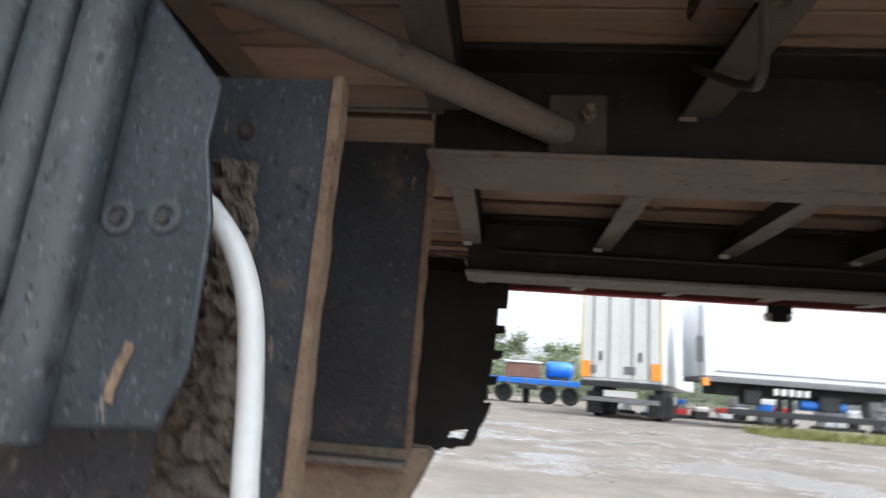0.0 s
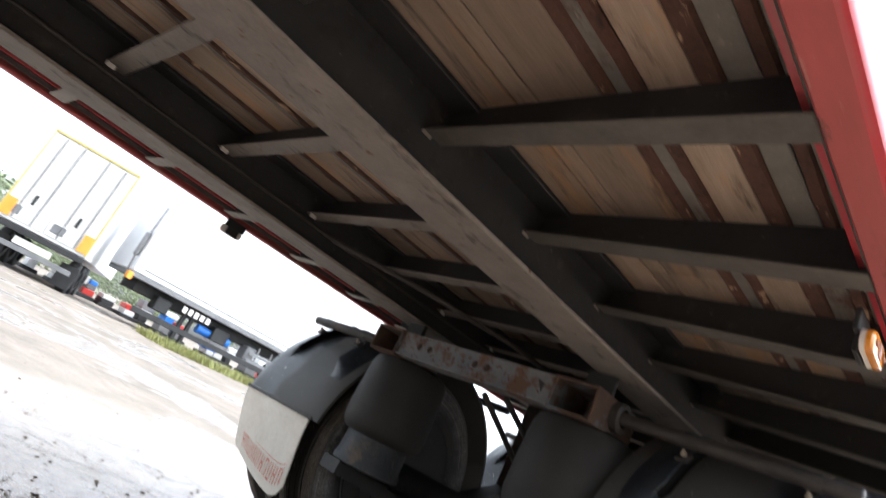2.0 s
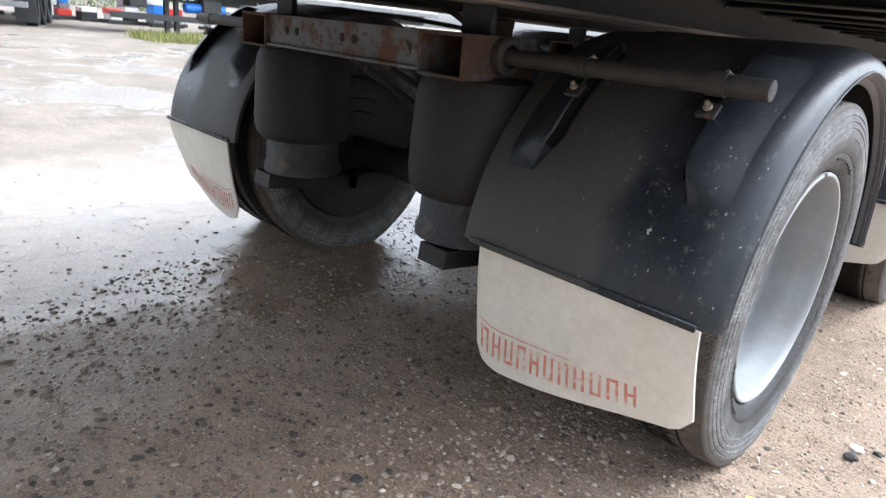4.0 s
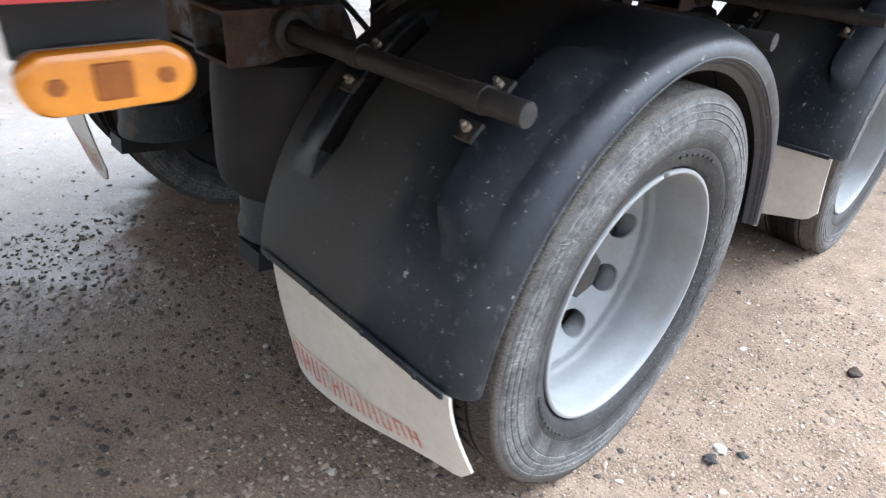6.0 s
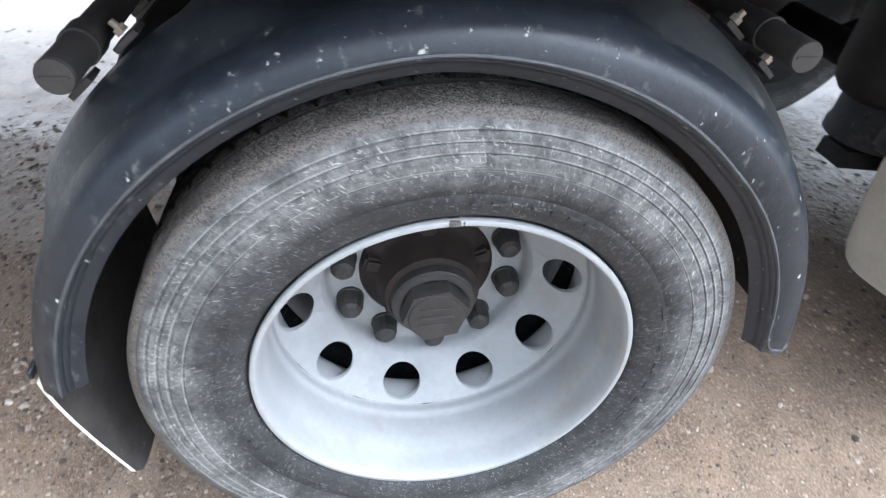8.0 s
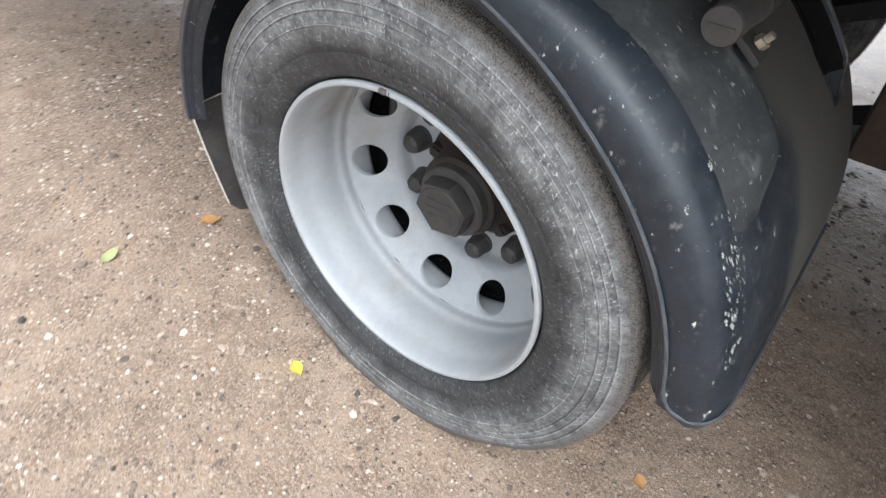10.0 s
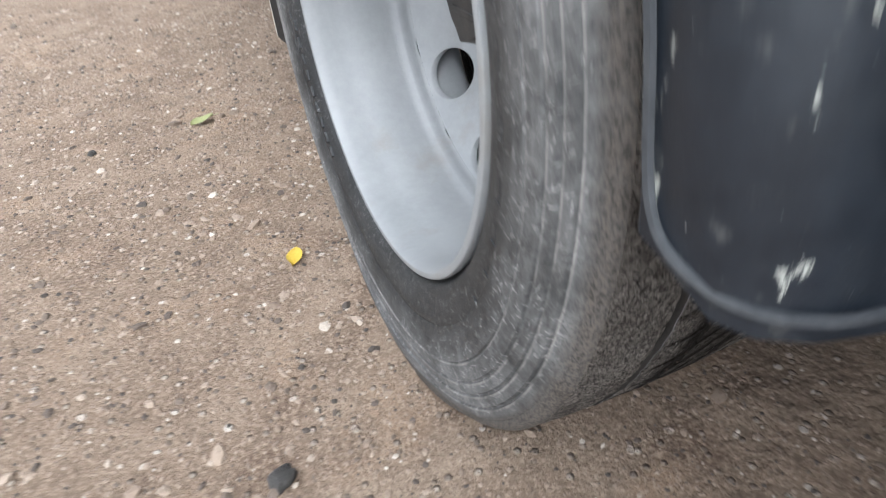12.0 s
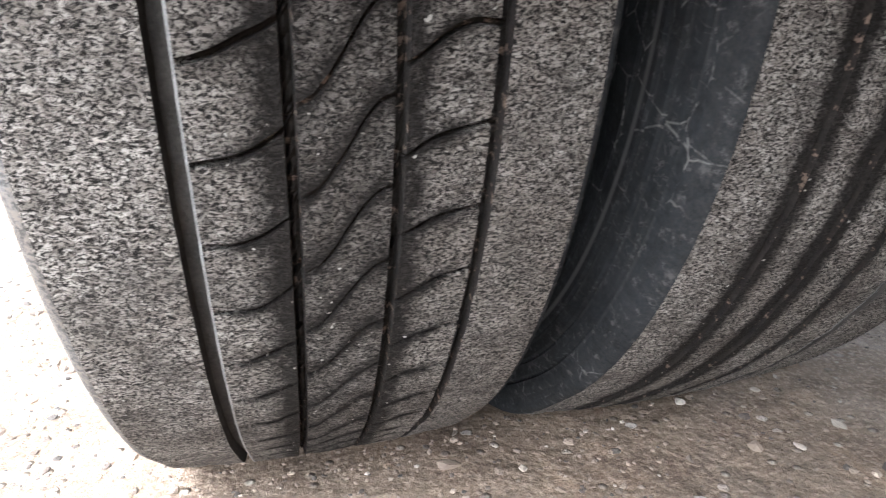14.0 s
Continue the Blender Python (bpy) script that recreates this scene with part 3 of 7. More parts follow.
    # paler grey on the open side: reflected sky put into the colour
    sky_sheen = math("MULTIPLY", rng(math("ADD", sep.outputs["X"], tex(1.6, 4.0)), -0.4, -1.1), wet)
    dark = mix(math("MULTIPLY", sky_sheen, rng(tex(14.0, 6.0, 0.6), 0.36, 0.60, 0.85, 0.45)), dark, (0.222, 0.202, 0.181))
    mud = math("MULTIPLY", rng(sep.outputs["X"], -1.9, -2.9), rng(tex(1.1, 7.0, 0.65), 0.42, 0.60, 0.25, 1.0))
    dark = mix(mud, dark, (0.150, 0.129, 0.107))
    far = math("MULTIPLY", rng(math("ADD", tex(0.42, 6.0, 0.62), rng(sep.outputs["X"], -9.0, -16.0, 0.0, -0.10)), 0.49, 0.545), rng(sep.outputs["X"], -1.6, -3.2))
    dark = mix(math("MULTIPLY", far, 0.55), dark, (0.13, 0.113, 0.098))
    l.new(dark, b.inputs["Base Color"])
    near = math("MULTIPLY", rng(math("ADD", sep.outputs["X"], tex(0.8, 4.0)), -2.4, -1.5), rng(math("ADD", sep.outputs["X"], tex(6.0, 4.0)), 1.05, 0.55))
    rough = math("SUBTRACT", math("SUBTRACT", 0.86, math("MULTIPLY", math("MULTIPLY", wet, near), 0.42)), math("MULTIPLY", math("MULTIPLY", pools, near), 0.38))
    l.new(math("MAXIMUM", rng(near, 0.0, 1.0, 0.2, 0.62), math("MULTIPLY", far, 0.5)), b.inputs["Specular IOR Level"])
    l.new(math("MAXIMUM", math("SUBTRACT", rough, math("MULTIPLY", far, 0.62)), 0.12), b.inputs["Roughness"])
    bp = n.new("ShaderNodeBump")
    bp.inputs["Distance"].default_value = 0.012
    l.new(rng(math("MAXIMUM", pools, far), 0.0, 1.0, 0.95, 0.14), bp.inputs["Strength"])
    h = math("ADD", math("MULTIPLY", tex(60.0, 8.0, 0.7), 0.9), math("MULTIPLY", math("ADD", few, chips), 0.8))
    h = math("ADD", h, math("MULTIPLY", tex(17.0, 3.0, 0.6), math("MULTIPLY", wet, 3.2)))
    l.new(math("ADD", h, math("MULTIPLY", tex(260.0, 3.0, 0.6), 0.2)), bp.inputs["Height"])
    l.new(bp.outputs[0], b.inputs["Normal"])
    return m


def pebble_material():
    m = surf("pebbles_mixed", (0.2, 0.2, 0.2), (0.3, 0.3, 0.3), 60, 0.7, 0.85, bump=0.5, bump_scale=300)
    n, l = m.node_tree.nodes, m.node_tree.links
    geo, cr = n.new("ShaderNodeNewGeometry"), n.new("ShaderNodeValToRGB")
    e = cr.color_ramp.elements
    e[0].color, e[1].color = (0.055, 0.046, 0.040, 1), (0.60, 0.54, 0.465, 1)
    for p, c in ((0.35, (0.20, 0.15, 0.115, 1)), (0.6, (0.29, 0.22, 0.165, 1)), (0.92, (0.38, 0.30, 0.235, 1))):
        e.new(p).color = c
    l.new(geo.outputs["Random Per Island"], cr.inputs[0])
    l.new(cr.outputs[0], n["Principled BSDF"].inputs["Base Color"])
    return m


M_GROUND, M_PEBBLE = ground_material(), pebble_material()
M_PEBBLEWET = pebble_material()
for e, c in zip(next(x for x in M_PEBBLEWET.node_tree.nodes if x.type == "VALTORGB").color_ramp.elements, ((0.045, 0.037, 0.031, 1), (0.12, 0.096, 0.077, 1), (0.165, 0.130, 0.102, 1), (0.27, 0.225, 0.18, 1), (0.40, 0.35, 0.29, 1))):
    e.color = c


# ---- building helpers ----


def mesh_of(name, bm, material):
    me = bpy.data.meshes.new(name)
    bm.to_mesh(me)
    bm.free()
    for m in material if isinstance(material, (list, tuple)) else (material,):
        me.materials.append(m)
    return me


def part(name, bm, material, parent=None, label="", at=None, smooth=True):
    """One mesh object from a bmesh, under a thing or a part."""
    me = mesh_of(name, bm, material)
    if smooth:
        me.shade_smooth()
        me.set_sharp_from_angle(angle=radians(38))
    return put(name, me, parent, label, at)


def put(name, me, parent=None, label="", at=None):
    ob = new(name, me)
    ob.parent = parent
    if at is not None:
        ob.matrix_basis = at
    if label:
        tagged(ob, label)
    return ob


def thing(name, label, category, at=None, group="", kind=""):
    ob = new(name)
    ob.empty_display_size = 0.2
    if at is not None:
        ob.matrix_basis = at
    return tagged(ob, label, category, group, kind)


def box(lo, hi, bevel=0.0, bm=None, seg=1):
    bm = bm or bmesh.new()
    c = [(a + b) / 2 for a, b in zip(lo, hi)]
    s = [abs(b - a) for a, b in zip(lo, hi)]
    r = bmesh.ops.create_cube(bm, size=1.0, matrix=Matrix.LocRotScale(c, None, s))
    if bevel:
        es = {e for v in r["verts"] for e in v.link_edges}
        bmesh.ops.bevel(bm, geom=list(es), offset=bevel, segments=seg, affect="EDGES")
    return bm


def turned(profile, segs=64, bm=None, a0=0.0, a1=360.0, axis="X", closed=False):
    """A profile of (along, radius) swept round the x (or z) axis."""
    bm = bm or bmesh.new()
    full = abs(a1 - a0) >= 359.9
    count = segs if full else segs + 1
    rings = []
    for i in range(count):
        a = radians(a0 + (a1 - a0) * i / segs)
        if axis == "X":
            rings.append([bm.verts.new((u, r * math.cos(a), r * math.sin(a))) for u, r in profile])
        else:
            rings.append([bm.verts.new((r * math.cos(a), r * math.sin(a), u)) for u, r in profile])
    n = len(profile)
    for i in range(segs):
        p, q = rings[i], rings[(i + 1) % count]
        for j in range(n if closed else n - 1):
            k = (j + 1) % n
            try:
                bm.faces.new((p[j], p[k], q[k], q[j]))
            except ValueError:
                pass
    if closed and not full:
        bm.faces.new(rings[0])
        bm.faces.new(list(reversed(rings[-1])))
    bmesh.ops.remove_doubles(bm, verts=bm.verts, dist=1e-6)
    bmesh.ops.recalc_face_normals(bm, faces=bm.faces)
    return bm


def rod(points, radius, sides=12, bm=None, cap=True):
    """A round bar or hose through the points."""
    bm = bm or bmesh.new()
    pts = [Vector(p) for p in points]
    rings, up = [], Vector((0.13, 0.21, 0.97))
    for i, p in enumerate(pts):
        d = (pts[min(i + 1, len(pts) - 1)] - pts[max(i - 1, 0)]).normalized()
        s = d.cross(up)
        if s.length < 1e-3:
            s = d.cross(Vector((1, 0, 0)))
        s.normalize()
        t = d.cross(s)
        r = radius[i] if isinstance(radius, (list, tuple)) else radius
        rings.append([bm.verts.new(p + r * (math.cos(2 * math.pi * k / sides) * s + math.sin(2 * math.pi * k / sides) * t)) for k in range(sides)])
    for a, b in zip(rings, rings[1:]):
        for k in range(sides):
            bm.faces.new((a[k], a[(k + 1) % sides], b[(k + 1) % sides], b[k]))
    if cap:
        bm.faces.new(rings[0])
        bm.faces.new(list(reversed(rings[-1])))
    bmesh.ops.recalc_face_normals(bm, faces=bm.faces)
    return bm


def smooth_path(points, n=8):
    """Catmull-Rom through the points."""
    pts = [Vector(p) for p in points]
    out = []
    for i in range(len(pts) - 1):
        a, b, c, d = pts[max(i - 1, 0)], pts[i], pts[i + 1], pts[min(i + 2, len(pts) - 1)]
        for k in range(n):
            t = k / n
            out.append(0.5 * (2 * b + (c - a) * t + (2 * a - 5 * b + 4 * c - d) * t * t + (3 * b - 3 * c + d - a) * t ** 3))
    return out + [pts[-1]]


def ruffle(bm, size, scale, seed=0.0, keep=None):
    for v in bm.verts:
        if keep is None or keep(v.co):
            q = v.co * scale + Vector((seed, seed * 1.7, -seed))
            v.co += size * Vector((noise.noise(q), noise.noise(q + Vector((9, 3, 1))), noise.noise(q + Vector((4, 8, 5)))))
    return bm


def hexbolt(x, y, z, r=0.011, h=0.012, axis="Z", stud=0.0):
    bm = bmesh.new()
    bmesh.ops.create_cone(bm, cap_ends=True, segments=6, radius1=r, radius2=r * 0.94, depth=h)
    if stud:
        bmesh.ops.create_cone(bm, cap_ends=True, segments=8, radius1=r * 0.55, radius2=r * 0.5, depth=stud, matrix=Matrix.Translation((0, 0, stud / 2)))
    turn = {"Z": Matrix.Identity(4), "X": pose(0, 0, 0, 0, 90, 0), "Y": pose(0, 0, 0, 90, 0, 0)}[axis]
    bmesh.ops.transform(bm, matrix=Matrix.Translation((x, y, z)) @ turn, verts=bm.verts)
    return bm


# ---- main measures of the trailer: x to its side, y ahead, axle of the rear wheels at y = 0 ----
AXLE_Z, TYRE_R = 0.456, 0.464
TYRE_X, DUAL = 1.058, 0.316
AXLE_GAP = 1.75
RAIL_X, RAIL_Z = 1.281, 1.128
BEAM_IN, BEAM_OUT, BEAM_Z = 0.422, 0.588, 1.05
CM_Z, DECK_Z = 1.16, 1.25
REAR_Y, FRONT_Y = -2.75, 9.0


# ---- ground: one sheet, finer near the trailer ----
def ground_sheet():
    def steps(lo, hi, fine, far):
        a = list(np.arange(lo, hi + 1e-6, fine))
        s, x = fine, hi
        while x < far:
            s *= 1.45
            x += s
            a.append(x)
        s, x = fine, lo
        while x > -far:
            s *= 1.45
            x -= s
            a.insert(0, x)
        return a
    xs, ys = steps(-1.6, 2.4, 0.035, 900), steps(-3.0, 1.6, 0.035, 900)
    verts, faces = [], []
    for y in ys:
        for x in xs:
            r = math.hypot(x, y)
            h = 0.011 * noise.noise(Vector((x * 2.1, y * 2.1, 0))) + 0.006 * noise.noise(Vector((x * 9, y * 9, 4)))
            if r > 4:
                h += min(0.05, 0.008 * (r - 4)) * noise.noise(Vector((x * 0.4, y * 0.4, 2)))
            for wy in (0, AXLE_GAP):
                d = math.hypot((abs(x) - 0.9) / 0.45, (y - wy) / 0.22)
                if d < 1:
                    h = h * d - 0.004 * (1 - d)
            verts.append((x, y, h))
    w = len(xs)
    for j in range(len(ys) - 1):
        for i in range(w - 1):
            a = j * w + i
            faces.append((a, a + 1, a + w + 1, a + w))
    me = bpy.data.meshes.new("ground")
    me.from_pydata(verts, [], faces)
    me.materials.append(M_GROUND)
    me.shade_smooth()
    return tagged(new("ground", me), "sandy brown gravel yard, wet and puddled beyond the trailer", "ground", kind="structure")


ground_sheet()


# ---- wheels ----
def tyre_mesh(fine, cuts=True):
    """Truck tyre about the x axis: four grooves, wavy cuts across the inner ribs, ringed sidewalls, flat where it stands. Without cuts: plain worn ribs between black bands along two grooves."""
    side = [(0.094, 0.2950), (0.100, 0.2985), (0.1065, 0.3025), (0.1130, 0.3055), (0.1180, 0.312), (0.1225, 0.322), (0.1262, 0.334), (0.1290, 0.346), (0.1284, 0.3475), (0.1305, 0.351),
            (0.1328, 0.366), (0.1345, 0.378), (0.1352, 0.384), (0.1336, 0.3855), (0.1354, 0.387), (0.1354, 0.398), (0.1350, 0.4035), (0.1328, 0.4050), (0.1328, 0.4062), (0.1348, 0.4077),
            (0.1336, 0.4175), (0.1310, 0.4190), (0.1310, 0.4202), (0.1330, 0.4217), (0.1312, 0.4315), (0.1284, 0.4330), (0.1284, 0.4342), (0.1304, 0.4357), (0.1275, 0.446), (0.1258, 0.4472),
            (0.1245, 0.4535), (0.1212, 0.458), (0.1175, 0.4600)]
    grooves = [0.0605, 0.0168, -0.0270, -0.0690]
    widths = [0.0040, 0.0027, 0.0027, 0.0030]

    def crown(x):
        return 0.4642 - 0.0045 * (x / 0.1175) ** 2
    tread = []
    marks = [0.1175] + grooves + [-0.1175]
    for i in range(5):
        hi, lo = marks[i], marks[i + 1]
        hi2 = hi - (widths[i - 1] if i else 0)
        lo2 = lo + (widths[i] if i < 4 else 0)
        steps = 6 if fine else 2
        for k in range(steps + 1):
            if (i == 0 and k == 0) or (i == 4 and k == steps):
                continue
            x = hi2 + (lo2 - hi2) * k / steps
            tread.append((x, crown(x), 6 if i == 1 and k == 0 else i))
            if i == 1 and k == 0:
                tread.append((x - 0.0011, crown(x), 6))
        if i < 4:
            tread.append((lo + widths[i] * 0.72, crown(lo) - 0.008, 9))
            tread.append((lo, crown(lo) - 0.0085, 10))
            tread.append((lo - widths[i] * 0.72, crown(lo) - 0.008, 9))
    prof = [(x, r, -1) for x, r in side] + tread + [(-x, r, -1) for x, r in reversed(side)]
    pitches = 73
    frac = (0.0, 0.029, 0.045, 0.14, 0.25, 0.36, 0.47, 0.58, 0.69, 0.80, 0.90, 0.955, 0.971) if fine else (0.0,)

    def shift(x):
        u = lambda a, b: max(0.0, min(1.0, (a - x) / (a - b)))
        w = u(grooves[1] - 0.0027, grooves[2] + 0.0027)
        jump = 0.15 * u(grooves[1] + 0.0027, grooves[1] - 0.0027) + 0.27 * u(grooves[2] + 0.0027, grooves[2] - 0.0027)
        return 0.43 * u(grooves[0], grooves[1]) ** 2.2 + jump + 1.1 * (w * w * (3 - 2 * w)) + 0.43 * (1 - (1 - u(grooves[2], grooves[3])) ** 2.2)

    def grime_shade(x, fr):
        """Black road film left on the inner ribs: along the two middle grooves and round each cut, with bare worn
        islands between; deepened to carry the shade under the guard and in the grooves.
        """
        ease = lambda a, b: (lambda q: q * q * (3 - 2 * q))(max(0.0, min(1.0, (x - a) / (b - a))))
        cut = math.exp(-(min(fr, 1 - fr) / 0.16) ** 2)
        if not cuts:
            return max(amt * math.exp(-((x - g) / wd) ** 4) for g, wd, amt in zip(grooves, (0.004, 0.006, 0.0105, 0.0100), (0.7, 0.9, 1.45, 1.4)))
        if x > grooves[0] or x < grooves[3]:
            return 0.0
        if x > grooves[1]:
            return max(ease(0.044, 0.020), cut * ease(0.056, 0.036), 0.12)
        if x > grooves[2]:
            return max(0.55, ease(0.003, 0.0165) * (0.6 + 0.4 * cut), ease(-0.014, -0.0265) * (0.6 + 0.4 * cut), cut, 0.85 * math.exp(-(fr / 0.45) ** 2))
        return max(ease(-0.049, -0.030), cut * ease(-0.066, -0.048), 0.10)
    na = pitches * len(frac)
    verts, faces, mats, film = [], [], [], []
    for p in range(pitches):
        for q, fr in enumerate(frac):
            for x, r, rib in prof:
                a = 2 * math.pi * (p + fr + shift(x) + 0.09 * noise.noise(Vector((((p + (fr > 0.5)) % pitches) * 3.7, x * 45, 9)))) / pitches - 0.1979
                rr = r
                if fine and cuts and rib in (1, 2, 3) and (fr < 0.03 or fr > 0.97):
                    rr = r - (0.0026 if rib == 2 else 0.006)
                if fine and rib == 10 and abs(x - grooves[0]) > 0.01:
                    rr += 0.0035 * (q % 2)
                if rib >= 0:
                    rr += 0.0011 * noise.noise(Vector((x * 70, p * 2.1 + fr * 2.1, 1))) + 0.0006 * noise.noise(Vector((x * 260, (p + fr) * 9, 5)))
                y, z = rr * math.cos(a), rr * math.sin(a)
                low = max(0.0, min(1.0, (-z - 0.36) / 0.09))
                k = 1 + 0.03 * low * low * (3 - 2 * low) * (1 if r > 0.42 else 0)
                film.append(grime_shade(x, fr) if 0 <= rib < 9 or rib == 6 else 0.0)
                verts.append((x * (1.0 + 0.05 * max(0.0, (-z - 0.40) / 0.06)), y * k, max(z * k, -AXLE_Z - 0.001)))
    n = len(prof)
    for i in range(na):
        j = (i + 1) % na
        for k in range(n - 1):
            faces.append((i * n + k, i * n + k + 1, j * n + k + 1, j * n + k))
            a, c = prof[k][2], prof[k + 1][2]
            # thin cuts take the groove colour, so that their shade is painted in
            cut = fine and cuts and a in (1, 2, 3) and c in (1, 2, 3) and i % len(frac) in (0, len(frac) - 1) and (2 not in (a, c) or prof[k][0] > 0.0)
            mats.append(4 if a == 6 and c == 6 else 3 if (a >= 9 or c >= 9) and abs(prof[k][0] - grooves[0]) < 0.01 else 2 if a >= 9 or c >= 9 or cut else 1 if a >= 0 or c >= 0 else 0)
    me = bpy.data.meshes.new("tyre")
    me.from_pydata(verts, [], faces)
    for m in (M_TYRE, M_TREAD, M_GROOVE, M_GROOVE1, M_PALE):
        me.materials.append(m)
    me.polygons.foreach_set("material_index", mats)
    me.attributes.new("grime_shade", "FLOAT", "POINT").data.foreach_set("value", film)
    me.shade_smooth()
    me.set_sharp_from_angle(angle=radians(40))
    me.update()
    return me


HOLE_R, HOLE_C = 0.0385, 0.2435
CONE = 0.80


def rim_mesh():
    """Deep steel rim: rolled lip, stepped bowl, coned disc with ten round holes, sunk bolt flange, barrel behind; x grows outwards, 0 at the tyre's middle."""
    bm = bmesh.new()
    bowl = [(0.096, 0.294), (0.106, 0.2990), (0.1125, 0.3005), (0.1165, 0.2990), (0.1180, 0.2955), (0.1170, 0.2918), (0.1125, 0.2888), (0.100, 0.2872),
            (0.078, 0.2862), (0.062, 0.2854), (0.056, 0.2838), (0.030, 0.2826), (0.004, 0.2832), (-0.010, 0.2846), (-0.018, 0.2838), (-0.023, 0.2812), (-0.027, 0.2802),
            (-0.034, 0.2800), (-0.039, 0.2808), (-0.043, 0.2804), (-0.0455, 0.2790)]
    turned(bowl, 96, bm)
    r1, r2 = 0.198, 0.2790
    tilt = math.cos(math.atan(CONE))

    def face_x(r):
        return -0.0740 + CONE * (r - HOLE_C)
    for k in range(10):
        mid = radians(6 + 36 * k)
        hole, edge, roll, back = [], [], [], []
        for i in range(32):
            a = 2 * math.pi * i / 32
            for ring, f, dx in ((hole, 1.05, 0.0), (roll, 1.0, -0.0015), (back, 1.0, -0.010)):
                cy, cz = HOLE_C + HOLE_R * f * tilt * math.cos(a), HOLE_R * f * math.sin(a)
                r, th = math.hypot(cy, cz), math.atan2(cz, cy)
                ring.append(bm.verts.new((face_x(r) + dx, r * math.cos(mid + th), r * math.sin(mid + th))))
            # the same direction out to the sector's border
            u, v = math.cos(a), math.sin(a)
            s = 1 / max(abs(u), abs(v))
            rr = HOLE_C + ((r2 - HOLE_C) if u > 0 else (HOLE_C - r1)) * u * s
            tt = radians(18) * v * s
            edge.append(bm.verts.new((face_x(rr), rr * math.cos(mid + tt), rr * math.sin(mid + tt))))
        for i in range(32):
            j = (i + 1) % 32
            bm.faces.new((hole[i], hole[j], edge[j], edge[i]))
            bm.faces.new((roll[i], roll[j], hole[j], hole[i]))
            bm.faces.new((back[i], back[j], roll[j], roll[i]))
    turned([(face_x(r1), r1), (-0.118, 0.1925), (-0.128, 0.1895), (-0.140, 0.1875), (-0.1465, 0.1835), (-0.149, 0.178), (-0.149, 0.128), (-0.16, 0.128)], 60, bm)
    turned([(-0.047, 0.2792), (-0.075, 0.2760), (-0.100, 0.2775), (-0.113, 0.2830), (-0.1185, 0.2915), (-0.1190, 0.2975), (-0.1160, 0.3000), (-0.106, 0.2990)], 80, bm)
    bmesh.ops.remove_doubles(bm, verts=bm.verts, dist=2e-4)
    bmesh.ops.recalc_face_normals(bm, faces=bm.faces)
    me = mesh_of("rim", bm, M_RIM)
    me.shade_smooth()
    me.set_sharp_from_angle(angle=radians(40))
    return me


TYRE_FINE, TYRE_WORN, TYRE_PLAIN, RIM = tyre_mesh(True), tyre_mesh(True, False), tyre_mesh(False), rim_mesh()


def hub_mesh():
    bm = turned([(-0.20, 0.127), (-0.150, 0.126), (-0.144, 0.120), (-0.138, 0.104), (-0.128, 0.096), (-0.085, 0.088), (-0.070, 0.086), (-0.064, 0.080), (-0.064, 0.001)], 40)
    for k in range(5):
        a = radians(72 * k + 20)
        box((-0.150, -0.016, -0.026), (-0.122, 0.016, 0.014), 0.006, lug := bmesh.new(), 2)
        bmesh.ops.transform(lug, matrix=pose(0, 0.110 * math.cos(a), 0.110 * math.sin(a), math.degrees(a) - 90, 0, 0), verts=lug.verts)
        tmp = bpy.data.meshes.new("tmp")
        lug.to_mesh(tmp)
        lug.free()
        bm.from_mesh(tmp)
        bpy.data.meshes.remove(tmp)
    me = mesh_of("hub", bm, M_HUBRUST)
    me.shade_smooth()
    me.set_sharp_from_angle(angle=radians(35))
    return me


def cap_mesh():
    bm = turned([(-0.085, 0.084), (-0.076, 0.082), (-0.072, 0.077), (-0.048, 0.075), (-0.043, 0.070), (-0.041, 0.062)], 36)
    lo = [bm.verts.new((-0.043, 0.064 * math.cos(radians(60 * i + 12)), 0.064 * math.sin(radians(60 * i + 12)))) for i in range(6)]
    hi = [bm.verts.new((-0.014, 0.060 * math.cos(radians(60 * i + 12)), 0.060 * math.sin(radians(60 * i + 12)))) for i in range(6)]
    for i in range(6):
        bm.faces.new((lo[i], lo[(i + 1) % 6], hi[(i + 1) % 6], hi[i]))
    bm.faces.new(hi)
    turned([(-0.0435, 0.072), (-0.0432, 0.058)], 32, bm)
    turned([(-0.0142, 0.050), (-0.0110, 0.048), (-0.0110, 0.001)], 24, bm)
    bmesh.ops.recalc_face_normals(bm, faces=bm.faces)
    return mesh_of("hub_cap", bm, M_HUB)


def nut_mesh():
    """Black plastic cap over a wheel nut: flange, six-sided barrel that tapers into a blunt dome."""
    bm = turned([(0.0, 0.0265), (0.006, 0.0265), (0.008, 0.0245)], 24)
    rings = []
    for h, r in ((0.007, 0.0245), (0.030, 0.0225), (0.040, 0.0195), (0.046, 0.0130), (0.048, 0.004)):
        rings.append([bm.verts.new((h, r * (1 + 0.05 * (i % 2)) * math.cos(math.pi * i / 6), r * (1 + 0.05 * (i % 2)) * math.sin(math.pi * i / 6))) for i in range(12)])
    for a, b in zip(rings, rings[1:]):
        for i in range(12):
            bm.faces.new((a[i], a[(i + 1) % 12], b[(i + 1) % 12], b[i]))
    bm.faces.new(rings[-1])
    bmesh.ops.recalc_face_normals(bm, faces=bm.faces)
    return mesh_of("wheel_nut", bm, M_HUB)


HUB, CAP, NUT = hub_mesh(), cap_mesh(), nut_mesh()


